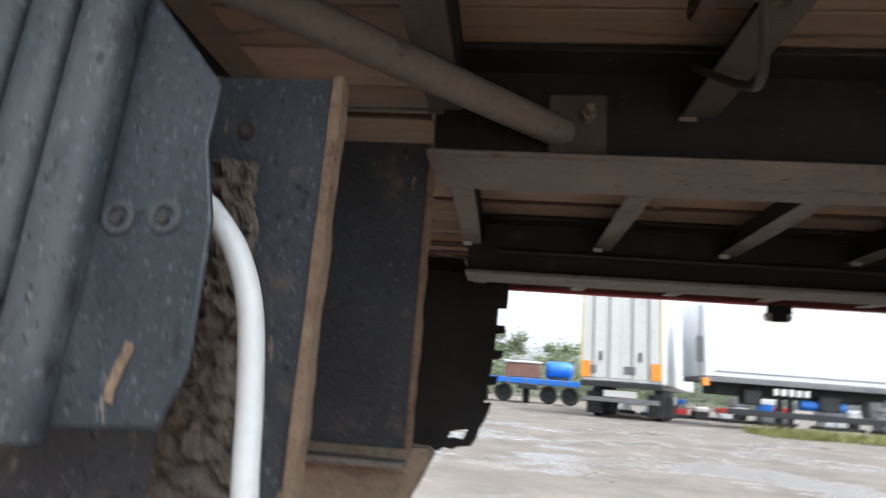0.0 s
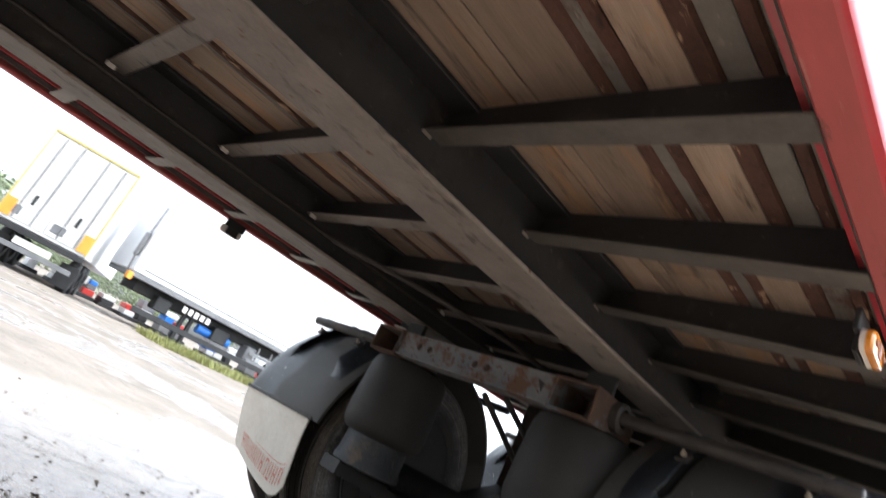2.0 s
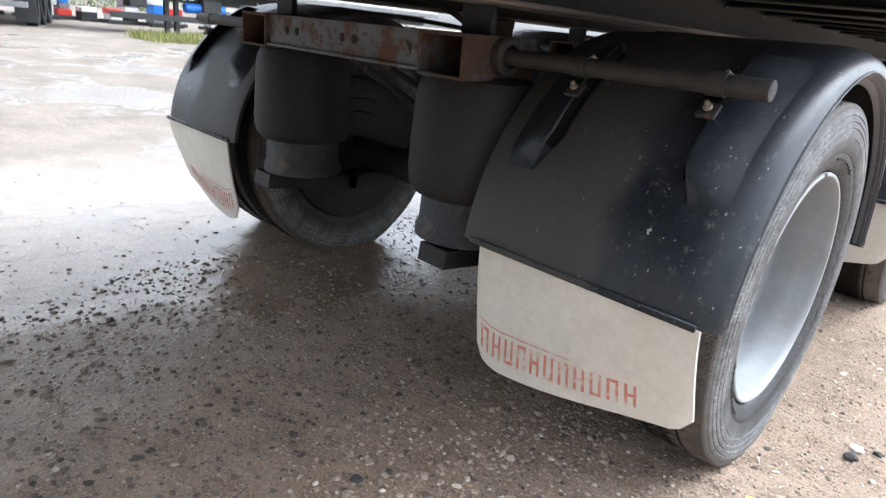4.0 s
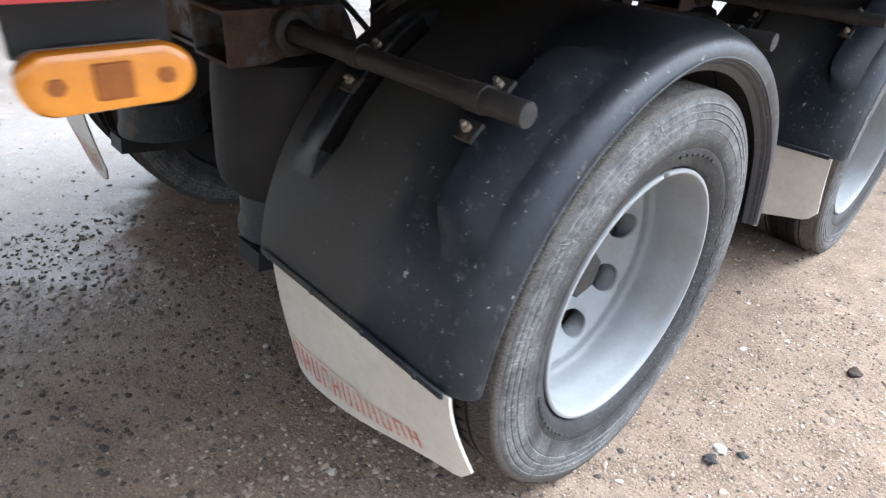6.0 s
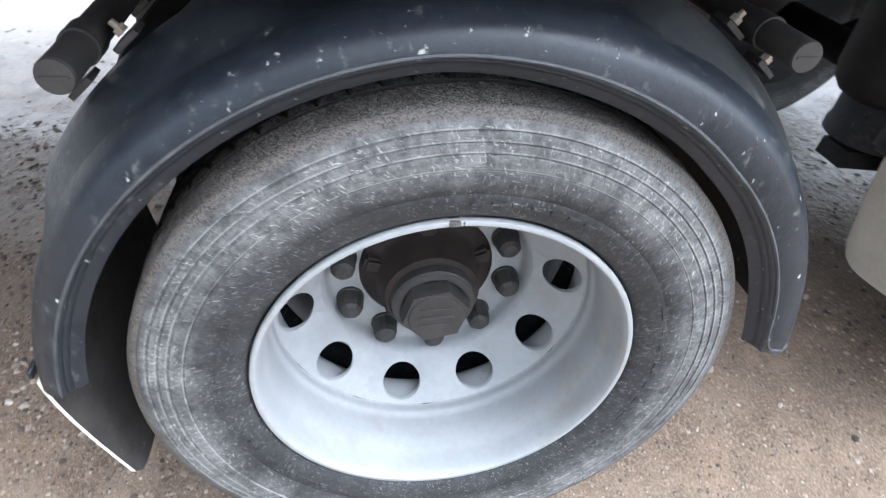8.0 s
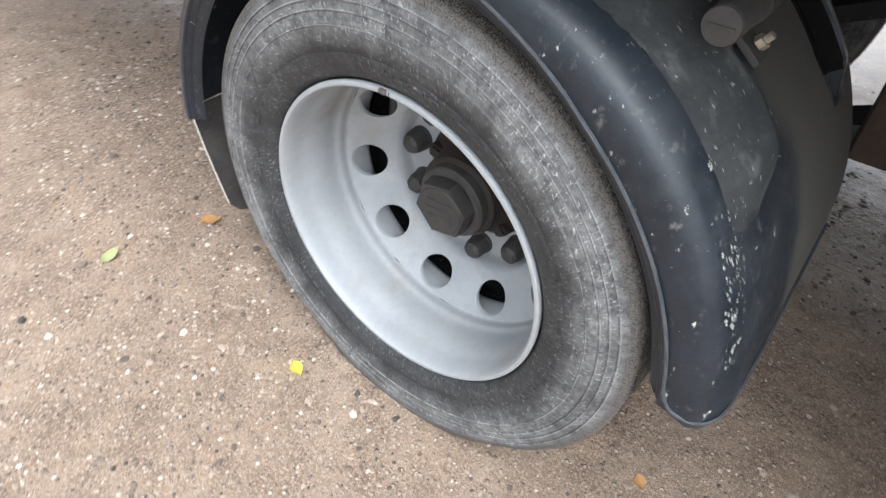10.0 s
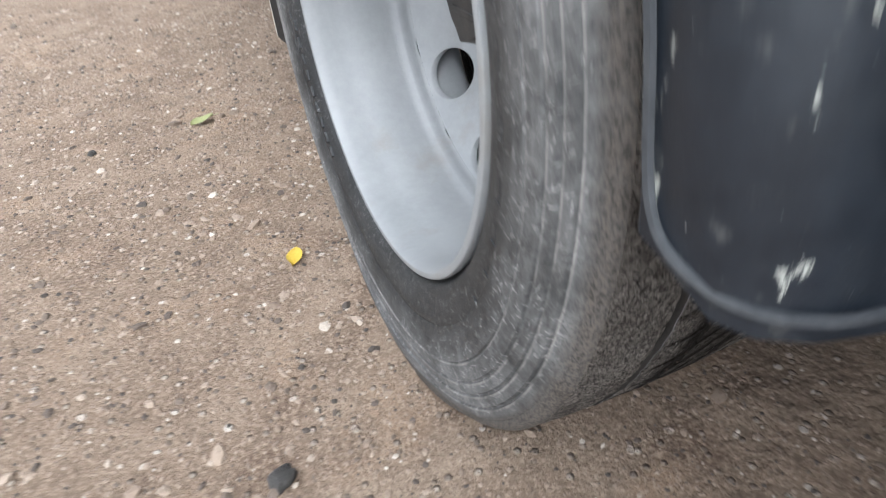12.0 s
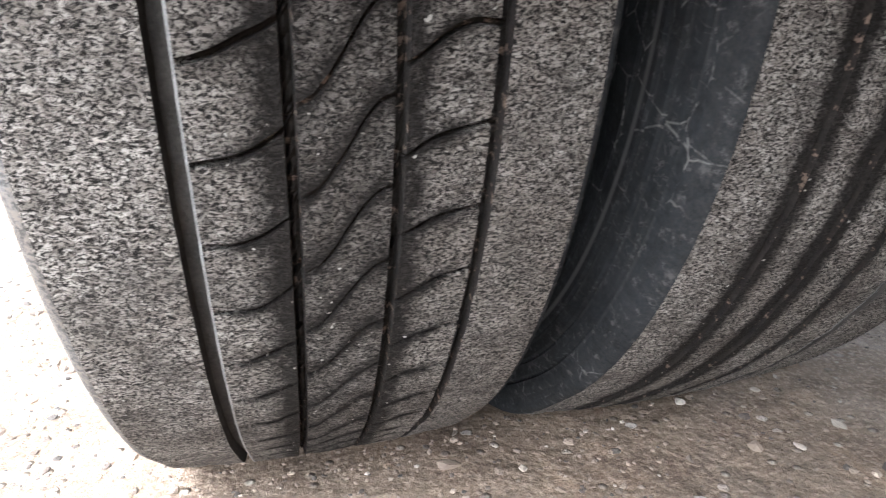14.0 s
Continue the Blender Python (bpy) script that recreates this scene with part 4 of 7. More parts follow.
def ring_mark(name, r, a, ln, wd, x, parent, mat):
    """A raised bar on the sidewall, bent round the wheel's axis: r to its middle, a its angle, ln along and wd across."""
    bm = bmesh.new()
    rows = []
    for i in range(4):
        t = radians(a) + (i / 3 - 0.5) * ln / r
        rows.append([bm.verts.new((xx, rr * math.cos(t), rr * math.sin(t))) for xx, rr in ((x - 0.003, r - wd / 2), (x + 0.0012, r - wd / 2 + 0.001), (x + 0.0012 + 0.08 * wd, r + wd / 2 - 0.001), (x - 0.003, r + wd / 2))])
    for p, q in zip(rows, rows[1:]):
        for k in range(3):
            bm.faces.new((p[k], p[k + 1], q[k + 1], q[k]))
    for e in (rows[0], rows[-1]):
        bm.faces.new(e)
    bmesh.ops.recalc_face_normals(bm, faces=bm.faces)
    return part(name, bm, mat, parent)


def wheel(trailer, y, side, outer, fine, detailed):
    """One of the paired wheels as a part of the trailer: rim with its tyre, hub, cap and nuts."""
    x = side * (TYRE_X if outer else TYRE_X - DUAL)
    out = outer == (side > 0)
    m = pose(x, y, AXLE_Z, 0, 0, 0 if out else 180)
    w = put("wheel", RIM, trailer, "light grey steel rim, deep dish with ten round holes", m)
    put("tyre", TYRE_PLAIN if not fine else TYRE_FINE if outer else TYRE_WORN, w, "worn dusty black truck tyre" if outer else "inner tyre of the pair, dusty tread")
    if outer:
        put("hub", HUB, w, "dark oily wheel hub with brown rust")
        put("hub_cap", CAP, w, "black six-sided hub cap")
        for i in range(3 if detailed else 0):
            part("embossed_mark", box((-0.0113, -0.03, -0.022 + 0.018 * i), (-0.0090, 0.03, -0.014 + 0.018 * i), 0.001), M_HUB, w)
        for i in range(10):
            a = radians(24 + 36 * i)
            put("wheel_nut", NUT, w, "", pose(-0.149, 0.160 * math.cos(a), 0.160 * math.sin(a), math.degrees(a), 0, 0))
    if detailed:
        bm = bmesh.new()
        box((-0.016, -0.010, -0.004), (0.0045, 0.006, 0.004), 0.0015, bm)
        box((-0.010, 0.008, -0.003), (0.003, 0.012, 0.003), 0.001, bm)
        part("balance_clip", bm, M_RUST, w, "rusty balance weight on the rim's edge", pose(0.1150, -0.008, 0.2955))
        rod(smooth_path([(-0.04, 0.1, 0.245), (0.0, 0.1, 0.25), (0.05, 0.098, 0.255)]), 0.005, 8, (b2 := bmesh.new()))
        part("valve", b2, M_BOLT, w)
        for a0, cnt, ln, wd, r in ((150, 8, 0.030, 0.030, 0.356), (330, 8, 0.030, 0.030, 0.356)):
            for i in range(cnt):
                ring_mark("raised_mark", r, a0 + i * 7.2, ln * (0.55 + 0.4 * ((i * 5) % 3) / 2), wd, 0.1282, w, M_TYRE)
        for i in range(9):
            ring_mark("raised_mark", 0.334, 196 + i * 4.4, 0.016, 0.007, 0.1275, w, M_TYRE)
        for i in range(7):
            ring_mark("raised_mark", 0.334, 60 + i * 4.6, 0.017, 0.007, 0.1275, w, M_TYRE)
    return w


# ---- mudguards ----
GUARD_R, GUARD_ZC = 0.580, 0.450


def guard_mesh():
    """Half-round plastic mudguard about the x axis (0 at its middle): flat top, rounded outer shoulder, creased flange; both skins."""
    outer = [(-0.312, 0.560), (-0.312, 0.572), (-0.300, 0.577), (-0.16, 0.580), (0.10, 0.582), (0.215, 0.582), (0.250, 0.579), (0.276, 0.571), (0.294, 0.560), (0.304, 0.546),
             (0.306, 0.534), (0.303, 0.530), (0.298, 0.529), (0.292, 0.524), (0.288, 0.514)]
    inner = [(x - (0.006 if x > 0.2 else 0), r - 0.006) for x, r in reversed(outer[2:])]
    loop = outer + inner
    bm = turned(loop, 64, None, 2.8, 173.0, closed=True)
    for v in bm.verts:
        a = math.degrees(math.atan2(v.co.z, v.co.y))
        if a < 95 and v.co.x > 0.27 and math.hypot(v.co.y, v.co.z) < 0.536:   # deeper flange to the front
            k = min(1.0, (95 - a) / 45)
            f = 1 - 0.055 * k
            v.co.y, v.co.z = v.co.y * f, v.co.z * f
        if a > 171:                         # rear hem is straight
            v.co.z = max(v.co.z, 0.066)
        if a < 12 and v.co.x > 0.25:        # rounded outer corner at the front
            r = math.hypot(v.co.y, v.co.z)
            v.co.z += 0.030 * max(0.0, min(1.0, (0.568 - r) / 0.08)) ** 1.5 * (12 - a) / 9
    for v in bm.verts:
        q = v.co * 5
        v.co.x += 0.0025 * noise.noise(q)
        d = Vector((0, v.co.y, v.co.z)).normalized()
        v.co += d * 0.0035 * noise.noise(v.co * 4 + Vector((3, 3, 3)))
    bmesh.ops.recalc_face_normals(bm, faces=bm.faces)
    me = mesh_of("mudguard", bm, M_GUARD)
    me.shade_smooth()
    me.set_sharp_from_angle(angle=radians(42))
    return me


def saddle_r(x, a):
    """Height of a clamp's saddle over the wheel's axis, at x across the guard and a degrees from the pipe."""
    over = max(0.0, abs(a) - 13.5)
    if over > 8.4 or x < 0.15 + 0.0042 * over:
        return 0.0
    x0 = 0.15 + 0.0042 * over
    f = min(1.0, max(0.0, (x - x0) / (0.268 - x0)))
    return 0.5835 + 0.033 * (0.5 + 0.5 * math.cos(math.pi * over / 8.5)) * (0.5 + 0.5 * math.cos(math.pi * f))


def pad_mesh(skin):
    """Saddle moulded on the guard under a pipe clamp: a sharp step on the clamp's inner side, its lower and upper ends cut at a slant, running out flush
    with the guard's rounded shoulder. Angles go both ways from the pipe; the wheel's axis lies at the origin."""
    bm = bmesh.new()
    rows = []
    for i in range(31):
        a = -22 + 44 * i / 30
        over = max(0.0, abs(a) - 13.5)
        x0 = 0.150 + 0.0042 * over
        h = 0.033 * (0.5 + 0.5 * math.cos(math.pi * over / 8.5))
        row = []
        for f in (-0.0105, -0.0095, -0.0012, 0.0, 0.003, 0.2, 0.4, 0.6, 0.8, 1.0):
            x = x0 + (f if f <= 0.003 else 0.003 + (0.268 - x0) * f)
            k = -0.25 if f < -0.01 else 0.10 if f < 0 else 0.86 if f == 0 else 0.5 + 0.5 * math.cos(math.pi * max(0.0, f - 0.003)) - 0.03
            r = 0.5810 + (h * k if f >= 0 else 0.03 * k * (h / 0.033)) - (0.0100 * max(0.0, (x - 0.215) / 0.061) ** 2)
            t = radians(-a)
            row.append(bm.verts.new((x, r * math.cos(t), r * math.sin(t))))
        rows.append(row)
    for p, q in zip(rows, rows[1:]):
        for k in range(9):
            # strip along the step's foot is painted dark for contact shade
            bm.faces.new((p[k], p[k + 1], q[k + 1], q[k])).material_index = 1 if k < 3 and -16 < -22 + 44 * rows.index(p) / 30 < 15 else 0
    bmesh.ops.recalc_face_normals(bm, faces=bm.faces)
    me = mesh_of("clamp_pad", bm, (skin, M_STEPSHADE))
    me.shade_smooth()
    me.set_sharp_from_angle(angle=radians(30))
    return me


def bead_mesh():
    """Raised welt along the guard's outer flange that turns inwards round the front tip."""
    pts = []
    for i in range(40):
        a = 172 - (172 - 9.6) * i / 39
        k = max(0.0, min(1.0, (95 - a) / 45))
        r = 0.536 - 0.028 * k
        pts.append((0.3065, r * math.cos(radians(a)), r * math.sin(radians(a))))
    pts += [(0.3075, 0.508, 0.064), (0.3075, 0.518, 0.051), (0.3055, 0.534, 0.044), (0.2990, 0.552, 0.041), (0.2820, 0.568, 0.040), (0.25, 0.578, 0.041), (0.15, 0.582, 0.042), (0.0, 0.581, 0.043), (-0.25, 0.580, 0.043)]
    bm = rod(smooth_path(pts, 3), 0.0026, 6)
    return mesh_of("bead", bm, M_BEAD)


BEAD = bead_mesh()
GUARD, PAD, PAD_DUST_SHEEN = guard_mesh(), pad_mesh(M_GUARD), pad_mesh(M_PADDUSTSHEEN)
GUARD_X = 0.903


def flap_part(guard, y_hem, z_hem, printed=True):
    """White rubber flap under the guard's rear hem, with a rounded lower inner corner and a curled outer side."""
    bm = bmesh.new()
    cols, rows = 26, 16
    grid = []
    for j in range(rows + 1):
        t = j / rows
        line = []
        for i in range(cols + 1):
            u = i / cols
            drop = 0.345 - 0.085 * u ** 1.4
            edge = 0.0
            if u < 0.16:
                edge = 0.06 * (1 - math.sqrt(max(0.0, 1 - (1 - u / 0.16) ** 2)))
            if u > 0.93:
                edge = 0.03 * ((u - 0.93) / 0.07) ** 2
            z = z_hem - 0.004 - t * (drop - 0.012 - edge)
            x = -0.258 + 0.536 * u + 0.010 * t * (u - 0.3)
            y = y_hem + 0.004 + 0.062 * t ** 1.5 * (0.5 + 0.6 * u) + 0.006 * math.sin(u * 7 + t * 2) * t
            line.append((x, y, z))
        grid.append(line)
    f = [[bm.verts.new(c) for c in line] for line in grid]
    b = [[bm.verts.new((c[0], c[1] + 0.006, c[2])) for c in line] for line in grid]
    for j in range(rows):
        for i in range(cols):
            bm.faces.new((f[j][i], f[j][i + 1], f[j + 1][i + 1], f[j + 1][i]))
            bm.faces.new((b[j][i], b[j + 1][i], b[j + 1][i + 1], b[j][i + 1])).material_index = 1
    for i in range(cols):
        bm.faces.new((f[0][i], b[0][i], b[0][i + 1], f[0][i + 1]))
        bm.faces.new((f[-1][i], f[-1][i + 1], b[-1][i + 1], b[-1][i]))
    for j in range(rows):
        bm.faces.new((f[j][0], f[j + 1][0], b[j + 1][0], b[j][0]))
        bm.faces.new((f[j][-1], b[j][-1], b[j + 1][-1], f[j + 1][-1]))
    bmesh.ops.recalc_face_normals(bm, faces=bm.faces)
    flap = part("mud_flap", bm, (M_FLAP, M_FLAPDARK), guard, "off-white rubber mud flap with faded red print")

    def at(u, t):
        i, j = min(cols - 1, int(u * cols)), min(rows - 1, int(t * rows))
        a, c = u * cols - i, t * rows - j
        p = [Vector(grid[jj][ii]) for jj, ii in ((j, i), (j, i + 1), (j + 1, i), (j + 1, i + 1))]
        return (p[0] * (1 - a) + p[1] * a) * (1 - c) + (p[2] * (1 - a) + p[3] * a) * c

    def bar(u0, u1, t0, t1, n=4):
        q = bmesh.new()
        rr = []
        for k in range(n + 1):
            u = u0 + (u1 - u0) * k / n
            tt = (t0, t1)
            rr.append([q.verts.new(at(u, tt[0]) - Vector((0, 0.0018, 0))), q.verts.new(at(u, tt[1]) - Vector((0, 0.0018, 0)))])
        for a, c in zip(rr, rr[1:]):
            q.faces.new((a[0], a[1], c[1], c[0]))
        return part("printed_bar", q, M_FLAPRED, flap)
    if not printed:
        return flap
    # worn print: a thin line and a row of plain blocks
    bar(0.03, 0.52, 0.622, 0.632, 8)
    for k in range(11):
        u = 0.035 + k * 0.0715
        bar(u, u + 0.013, 0.665, 0.880, 1)
        bar(u + 0.036, u + 0.048, 0.665, 0.880, 1)
        tt = (0.665, 0.755, 0.85)[k % 3]
        bar(u + 0.013, u + 0.036, tt, tt + 0.03, 1)
    return flap


SPLASHES = []
_sr = random.Random(21)
for _x, _a, _sx, _sa, _n, _ln in ((0.276, 21.8, 0.006, 0.7, 16, 0.0085), (0.273, 25.5, 0.006, 2.2, 14, 0.0080), (0.256, 29.5, 0.008, 1.6, 16, 0.0085), (0.262, 27.0, 0.010, 2.6, 20, 0.0050),
                                   (0.277, 17.2, 0.003, 1.0, 5, 0.0110), (0.272, 9.8, 0.002, 0.3, 1, 0.0075), (0.283, 19.0, 0.005, 3.0, 8, 0.0050), (0.240, 13.0, 0.010, 1.5, 14, 0.0035),
                                   (0.225, 33.0, 0.022, 4.0, 34, 0.0055), (0.190, 44.0, 0.030, 5.0, 30, 0.0050)):
    for _j in range(_n):
        SPLASHES.append((_x + _sr.gauss(0, _sx), _a + _sr.gauss(0, _sa), _ln * _sr.uniform(0.35, 1.0)))
for _k in range(70):
    SPLASHES.append((_sr.uniform(0.05, 0.27), _sr.uniform(10, 95), 0.0010 + 0.0017 * _sr.random()))


def splash(guard, x, a, ln, seed):
    """A pale dried splash, longer down the guard than across, laid on its front."""
    bm = bmesh.new()
    r = random.Random(seed)
    ln *= 0.8
    wd = ln * r.uniform(0.13, 0.30)
    rim = []
    for i in range(9):
        t = 2 * math.pi * i / 9
        f = r.uniform(0.45, 1.3)
        xx, aa = min(0.284, x) + wd * f * math.cos(t), radians(a) + ln * f * math.sin(t) / 0.58
        rad = max(0.5865, saddle_r(xx, math.degrees(aa) - 51.5)) - float(np.interp(xx, (0.215, 0.250, 0.276, 0.294), (0.0, 0.003, 0.011, 0.022)))
        rim.append(bm.verts.new((xx, rad * math.cos(aa), rad * math.sin(aa))))
    bm.faces.new(rim)
    bmesh.ops.recalc_face_normals(bm, faces=bm.faces)
    part("splash", bm, M_SPLASH, guard)


def mudguard(trailer, y, side):
    """A mudguard with its flap, hem strip, clamps and the two support pipes that carry it."""
    g = put("mudguard", GUARD, trailer, "black plastic mudguard, scuffed and splashed with pale specks",
            pose(side * GUARD_X, y, GUARD_ZC, 0, 0, 0) @ Matrix.Diagonal((side, 1, 1, 1)))
    flap_part(g, -0.576, 0.072, y == 0)
    put("bead", BEAD, g, "worn grey welt along the edge")
    if side > 0 and y == 0:
        for i, (x, a, ln) in enumerate(SPLASHES):
            splash(g, x, a, ln, i)
    bm = bmesh.new()
    box((-0.285, -0.584, 0.067), (0.272, -0.577, 0.082), 0.002, bm)
    part("hem_strip", bm, M_GUARD, g, "black clamping strip along the hem")
    for u in (-0.25, -0.09, 0.07, 0.21):
        part("hem_bolt", hexbolt(u, -0.585, 0.075, 0.006, 0.005, "Y"), M_GUARD, g)
    for s, py, pz in ((-1, -0.430, 0.937), (1, 0.408, 0.958)):
        pipe = rod([(0.50, y + py, pz), (1.146, y + py, pz)], 0.0197, 20)
        turned([(1.1455, 0.0202), (1.149, 0.0188), (1.1495, 0.001)], 20, p2 := bmesh.new())
        box((1.1495, -0.014, -0.0015), (1.1508, 0.014, 0.0015), 0, p2)
        bmesh.ops.transform(p2, matrix=Matrix.Translation((0, y + py, pz)), verts=p2.verts)
        if side < 0:
            for b in (pipe, p2):
                bmesh.ops.scale(b, vec=(-1, 1, 1), verts=b.verts)
                bmesh.ops.reverse_faces(b, faces=b.faces)
        po = part("support_pipe", pipe, M_PIPE, trailer, "grey steel pipe that carries the mudguard")
        part("pipe_plug", p2, M_HUB, po, "black plastic end plug")
        ang = math.degrees(math.atan2(pz - GUARD_ZC, py))
        for cx in (-0.150, 0.148):
            m = pose(0, 0, 0, ang, 0, 0) if s > 0 else Matrix.Diagonal((1, -1, 1, 1)) @ pose(0, 0, 0, 180 - ang, 0, 0)
            put("clamp_pad", PAD_DUST_SHEEN if s > 0 and cx > 0 else PAD, g, "", (Matrix.Identity(4) if cx > 0 else Matrix.Diagonal((-1, 1, 1, 1))) @ m)
            lx = cx
            loc = Vector((0, py, pz - GUARD_ZC))
            cb = bmesh.new()
            turned([(lx - 0.018, 0.0228), (lx + 0.018, 0.0228), (lx + 0.018, 0.0199), (lx - 0.018, 0.0199)], 20, cb, closed=True)
            bmesh.ops.transform(cb, matrix=Matrix.Translation(loc), verts=cb.verts)
            n = Vector((0, py, pz - GUARD_ZC)).normalized()
            tang = Vector((0, -n.z, n.y))
            for e in (-1, 1):
                c = loc + tang * 0.042 * e - n * 0.028
                box((-0.018, -0.018, -0.004), (0.018, 0.018, 0.004), 0.001, tb := bmesh.new())
                bmesh.ops.transform(tb, matrix=Matrix.Translation((lx, c.y, c.z)) @ pose(0, 0, 0, ang - 90, 0, 0), verts=tb.verts)
                tmp = bpy.data.meshes.new("tmp")
                tb.to_mesh(tmp)
                tb.free()
                cb.from_mesh(tmp)
                bpy.data.meshes.remove(tmp)
            cl = part("pipe_clamp", cb, M_PIPE, g)
            for e in (-1, 1):
                c = loc + tang * 0.042 * e - n * 0.017
                hb = hexbolt(0, 0, 0, 0.009, 0.008, "Z", 0.013)
                bmesh.ops.transform(hb, matrix=Matrix.Translation((lx, c.y, c.z)) @ pose(0, 0, 0, ang - 90, 0, 0), verts=hb.verts)
                part("clamp_bolt", hb, M_BOLT, cl, "corroded yellowish bolt")
    return g


# ---- the trailer ----
trailer = thing("semi_trailer", "red semi-trailer with black chassis, wooden deck and paired wheels on gravel", "trailer")

# main I-beams
for s in (1, -1):
    bm = bmesh.new()
    box((0.498, REAR_Y + 0.45, BEAM_Z + 0.01), (0.512, FRONT_Y, DECK_Z - 0.012), 0.002, bm)
    box((BEAM_IN, REAR_Y + 0.45, DECK_Z - 0.016), (BEAM_OUT, FRONT_Y, DECK_Z - 0.004), 0.002, bm)
    if s < 0:
        bmesh.ops.scale(bm, vec=(-1, 1, 1), verts=bm.verts)
        bmesh.ops.reverse_faces(bm, faces=bm.faces)
    web = part("main_beam", bm, M_BLACK, trailer, "black steel chassis beam")
    bm = box((BEAM_IN, REAR_Y + 0.45, BEAM_Z), (BEAM_OUT, FRONT_Y, BEAM_Z + 0.012), 0.003)
    if s < 0:
        bmesh.ops.scale(bm, vec=(-1, 1, 1), verts=bm.verts)
        bmesh.ops.reverse_faces(bm, faces=bm.faces)
    part("bottom_flange", bm, M_FLANGE, web, "dusty grey bottom flange with rub marks")

# crossmembers, between and outside the beams
CM_Y = [-2.30] + [-1.882 + 0.387 * k for k in range(28)]
for y in CM_Y:
    for x0, x1 in ((-1.186, -0.514), (-0.496, 0.496), (0.514, 1.219)):
        z0 = CM_Z if x0 > -1 else 1.105
        bm = bmesh.new()
        box((x0, y + 0.038, z0 + 0.006), (x1, y + 0.046, DECK_Z - 0.003), 0.001, bm)
        fl = box((x0, y - 0.012, z0), (x1, y + 0.046, z0 + 0.006), 0.002)
        for v in list(bm.verts) + list(fl.verts):
            if abs(v.co.x) > 0.514 and v.co.z < z0 + 0.02:
                v.co.z -= (0.026 if v.co.x > 0 else -0.030) * (abs(v.co.x) - 0.514) / 0.672
        web = part("crossmember", bm, M_BLACK, trailer, "black folded steel crossmember")
        part("lower_flange", fl, M_FLANGE2 if x0 > 0.5 else M_FLANGE, web)
    for cx, hz in ((0.513, 0.007), (-0.462, 0.013)):
        part("bright_clip", box((cx, y - 0.014, CM_Z - hz), (cx + 0.003, y + 0.014, CM_Z + 0.002), 0.001), M_CLIP if cx < 0 else M_FLANGE, trailer, "small pale steel clip")

# deck underside: long planks with steel strips between them
LAYOUT = [(0.560, 0.672, "w"), (0.678, 0.724, "w"), (0.728, 0.862, "w"), (0.864, 0.892, "r"), (0.893, 0.919, "g"), (0.920, 0.945, "r"), (0.948, 1.030, "w"),
          (1.032, 1.070, "r"), (1.072, 1.118, "g"), (1.119, 1.146, "r"), (1.148, 1.184, "g"),
          (-0.075, 0.075, "w"), (0.080, 0.105, "r"), (0.106, 0.130, "g"), (0.135, 0.275, "w"), (0.280, 0.300, "r"), (0.302, 0.322, "g"), (0.326, 0.418, "w"), (0.421, 0.555, "w")]
for x0, x1, kind in LAYOUT:
    for s in ((1, -1) if x0 > -0.05 else (1,)):
        a, b = (x0, x1) if s > 0 else (-x1, -x0)
        cuts = [REAR_Y + 0.1, -1.2 + 0.5 * ((int(x0 * 100) * 7) % 5) * 0.2, 1.6, FRONT_Y] if kind == "w" else [REAR_Y + 0.1, FRONT_Y]
        for y0, y1 in zip(cuts, cuts[1:]):
            if kind == "w":
                bm = box((a, y0 + 0.001, DECK_Z), (b, y1 - 0.001, DECK_Z + 0.028), 0.002)
                part("deck_plank", bm, M_WOOD, trailer)
            elif kind == "g":
                bm = box((a, y0, DECK_Z - 0.0005), (b, y1, DECK_Z + 0.010), 0.002)
                part("deck_strip", bm, M_GALV, trailer, "grey galvanised strip between planks")
            else:
                bm = bmesh.new()
                n = 420
                vs = []
                for k in range(n + 1):
                    y = y0 + (y1 - y0) * k / n
                    w = 0.004 * noise.noise(Vector((x0 * 30, y * 14, 0)))
                    vs.append([bm.verts.new((a + w, y, DECK_Z + 0.004)), bm.verts.new((a + 0.004 + w, y, DECK_Z - 0.004 - 0.003 * noise.noise(Vector((y * 31, x0 * 9, 2))))), bm.verts.new((b - 0.004 + w * 0.7, y, DECK_Z - 0.004 - 0.004 * noise.noise(Vector((y * 37, x0 * 9, 6))))), bm.verts.new((b + w * 0.7, y, DECK_Z + 0.004))])
                for p, q in zip(vs, vs[1:]):
                    for k in range(3):
                        bm.faces.new((p[k], q[k], q[k + 1], p[k + 1]))
                part("rust_strip", bm, M_RUSTSTRIP, trailer, "flaking rusty strip between planks")
part("deck_top", box((-1.186, REAR_Y, DECK_Z + 0.030), (1.186, FRONT_Y, DECK_Z + 0.075), 0.003), M_WOOD, trailer, "wooden load deck")

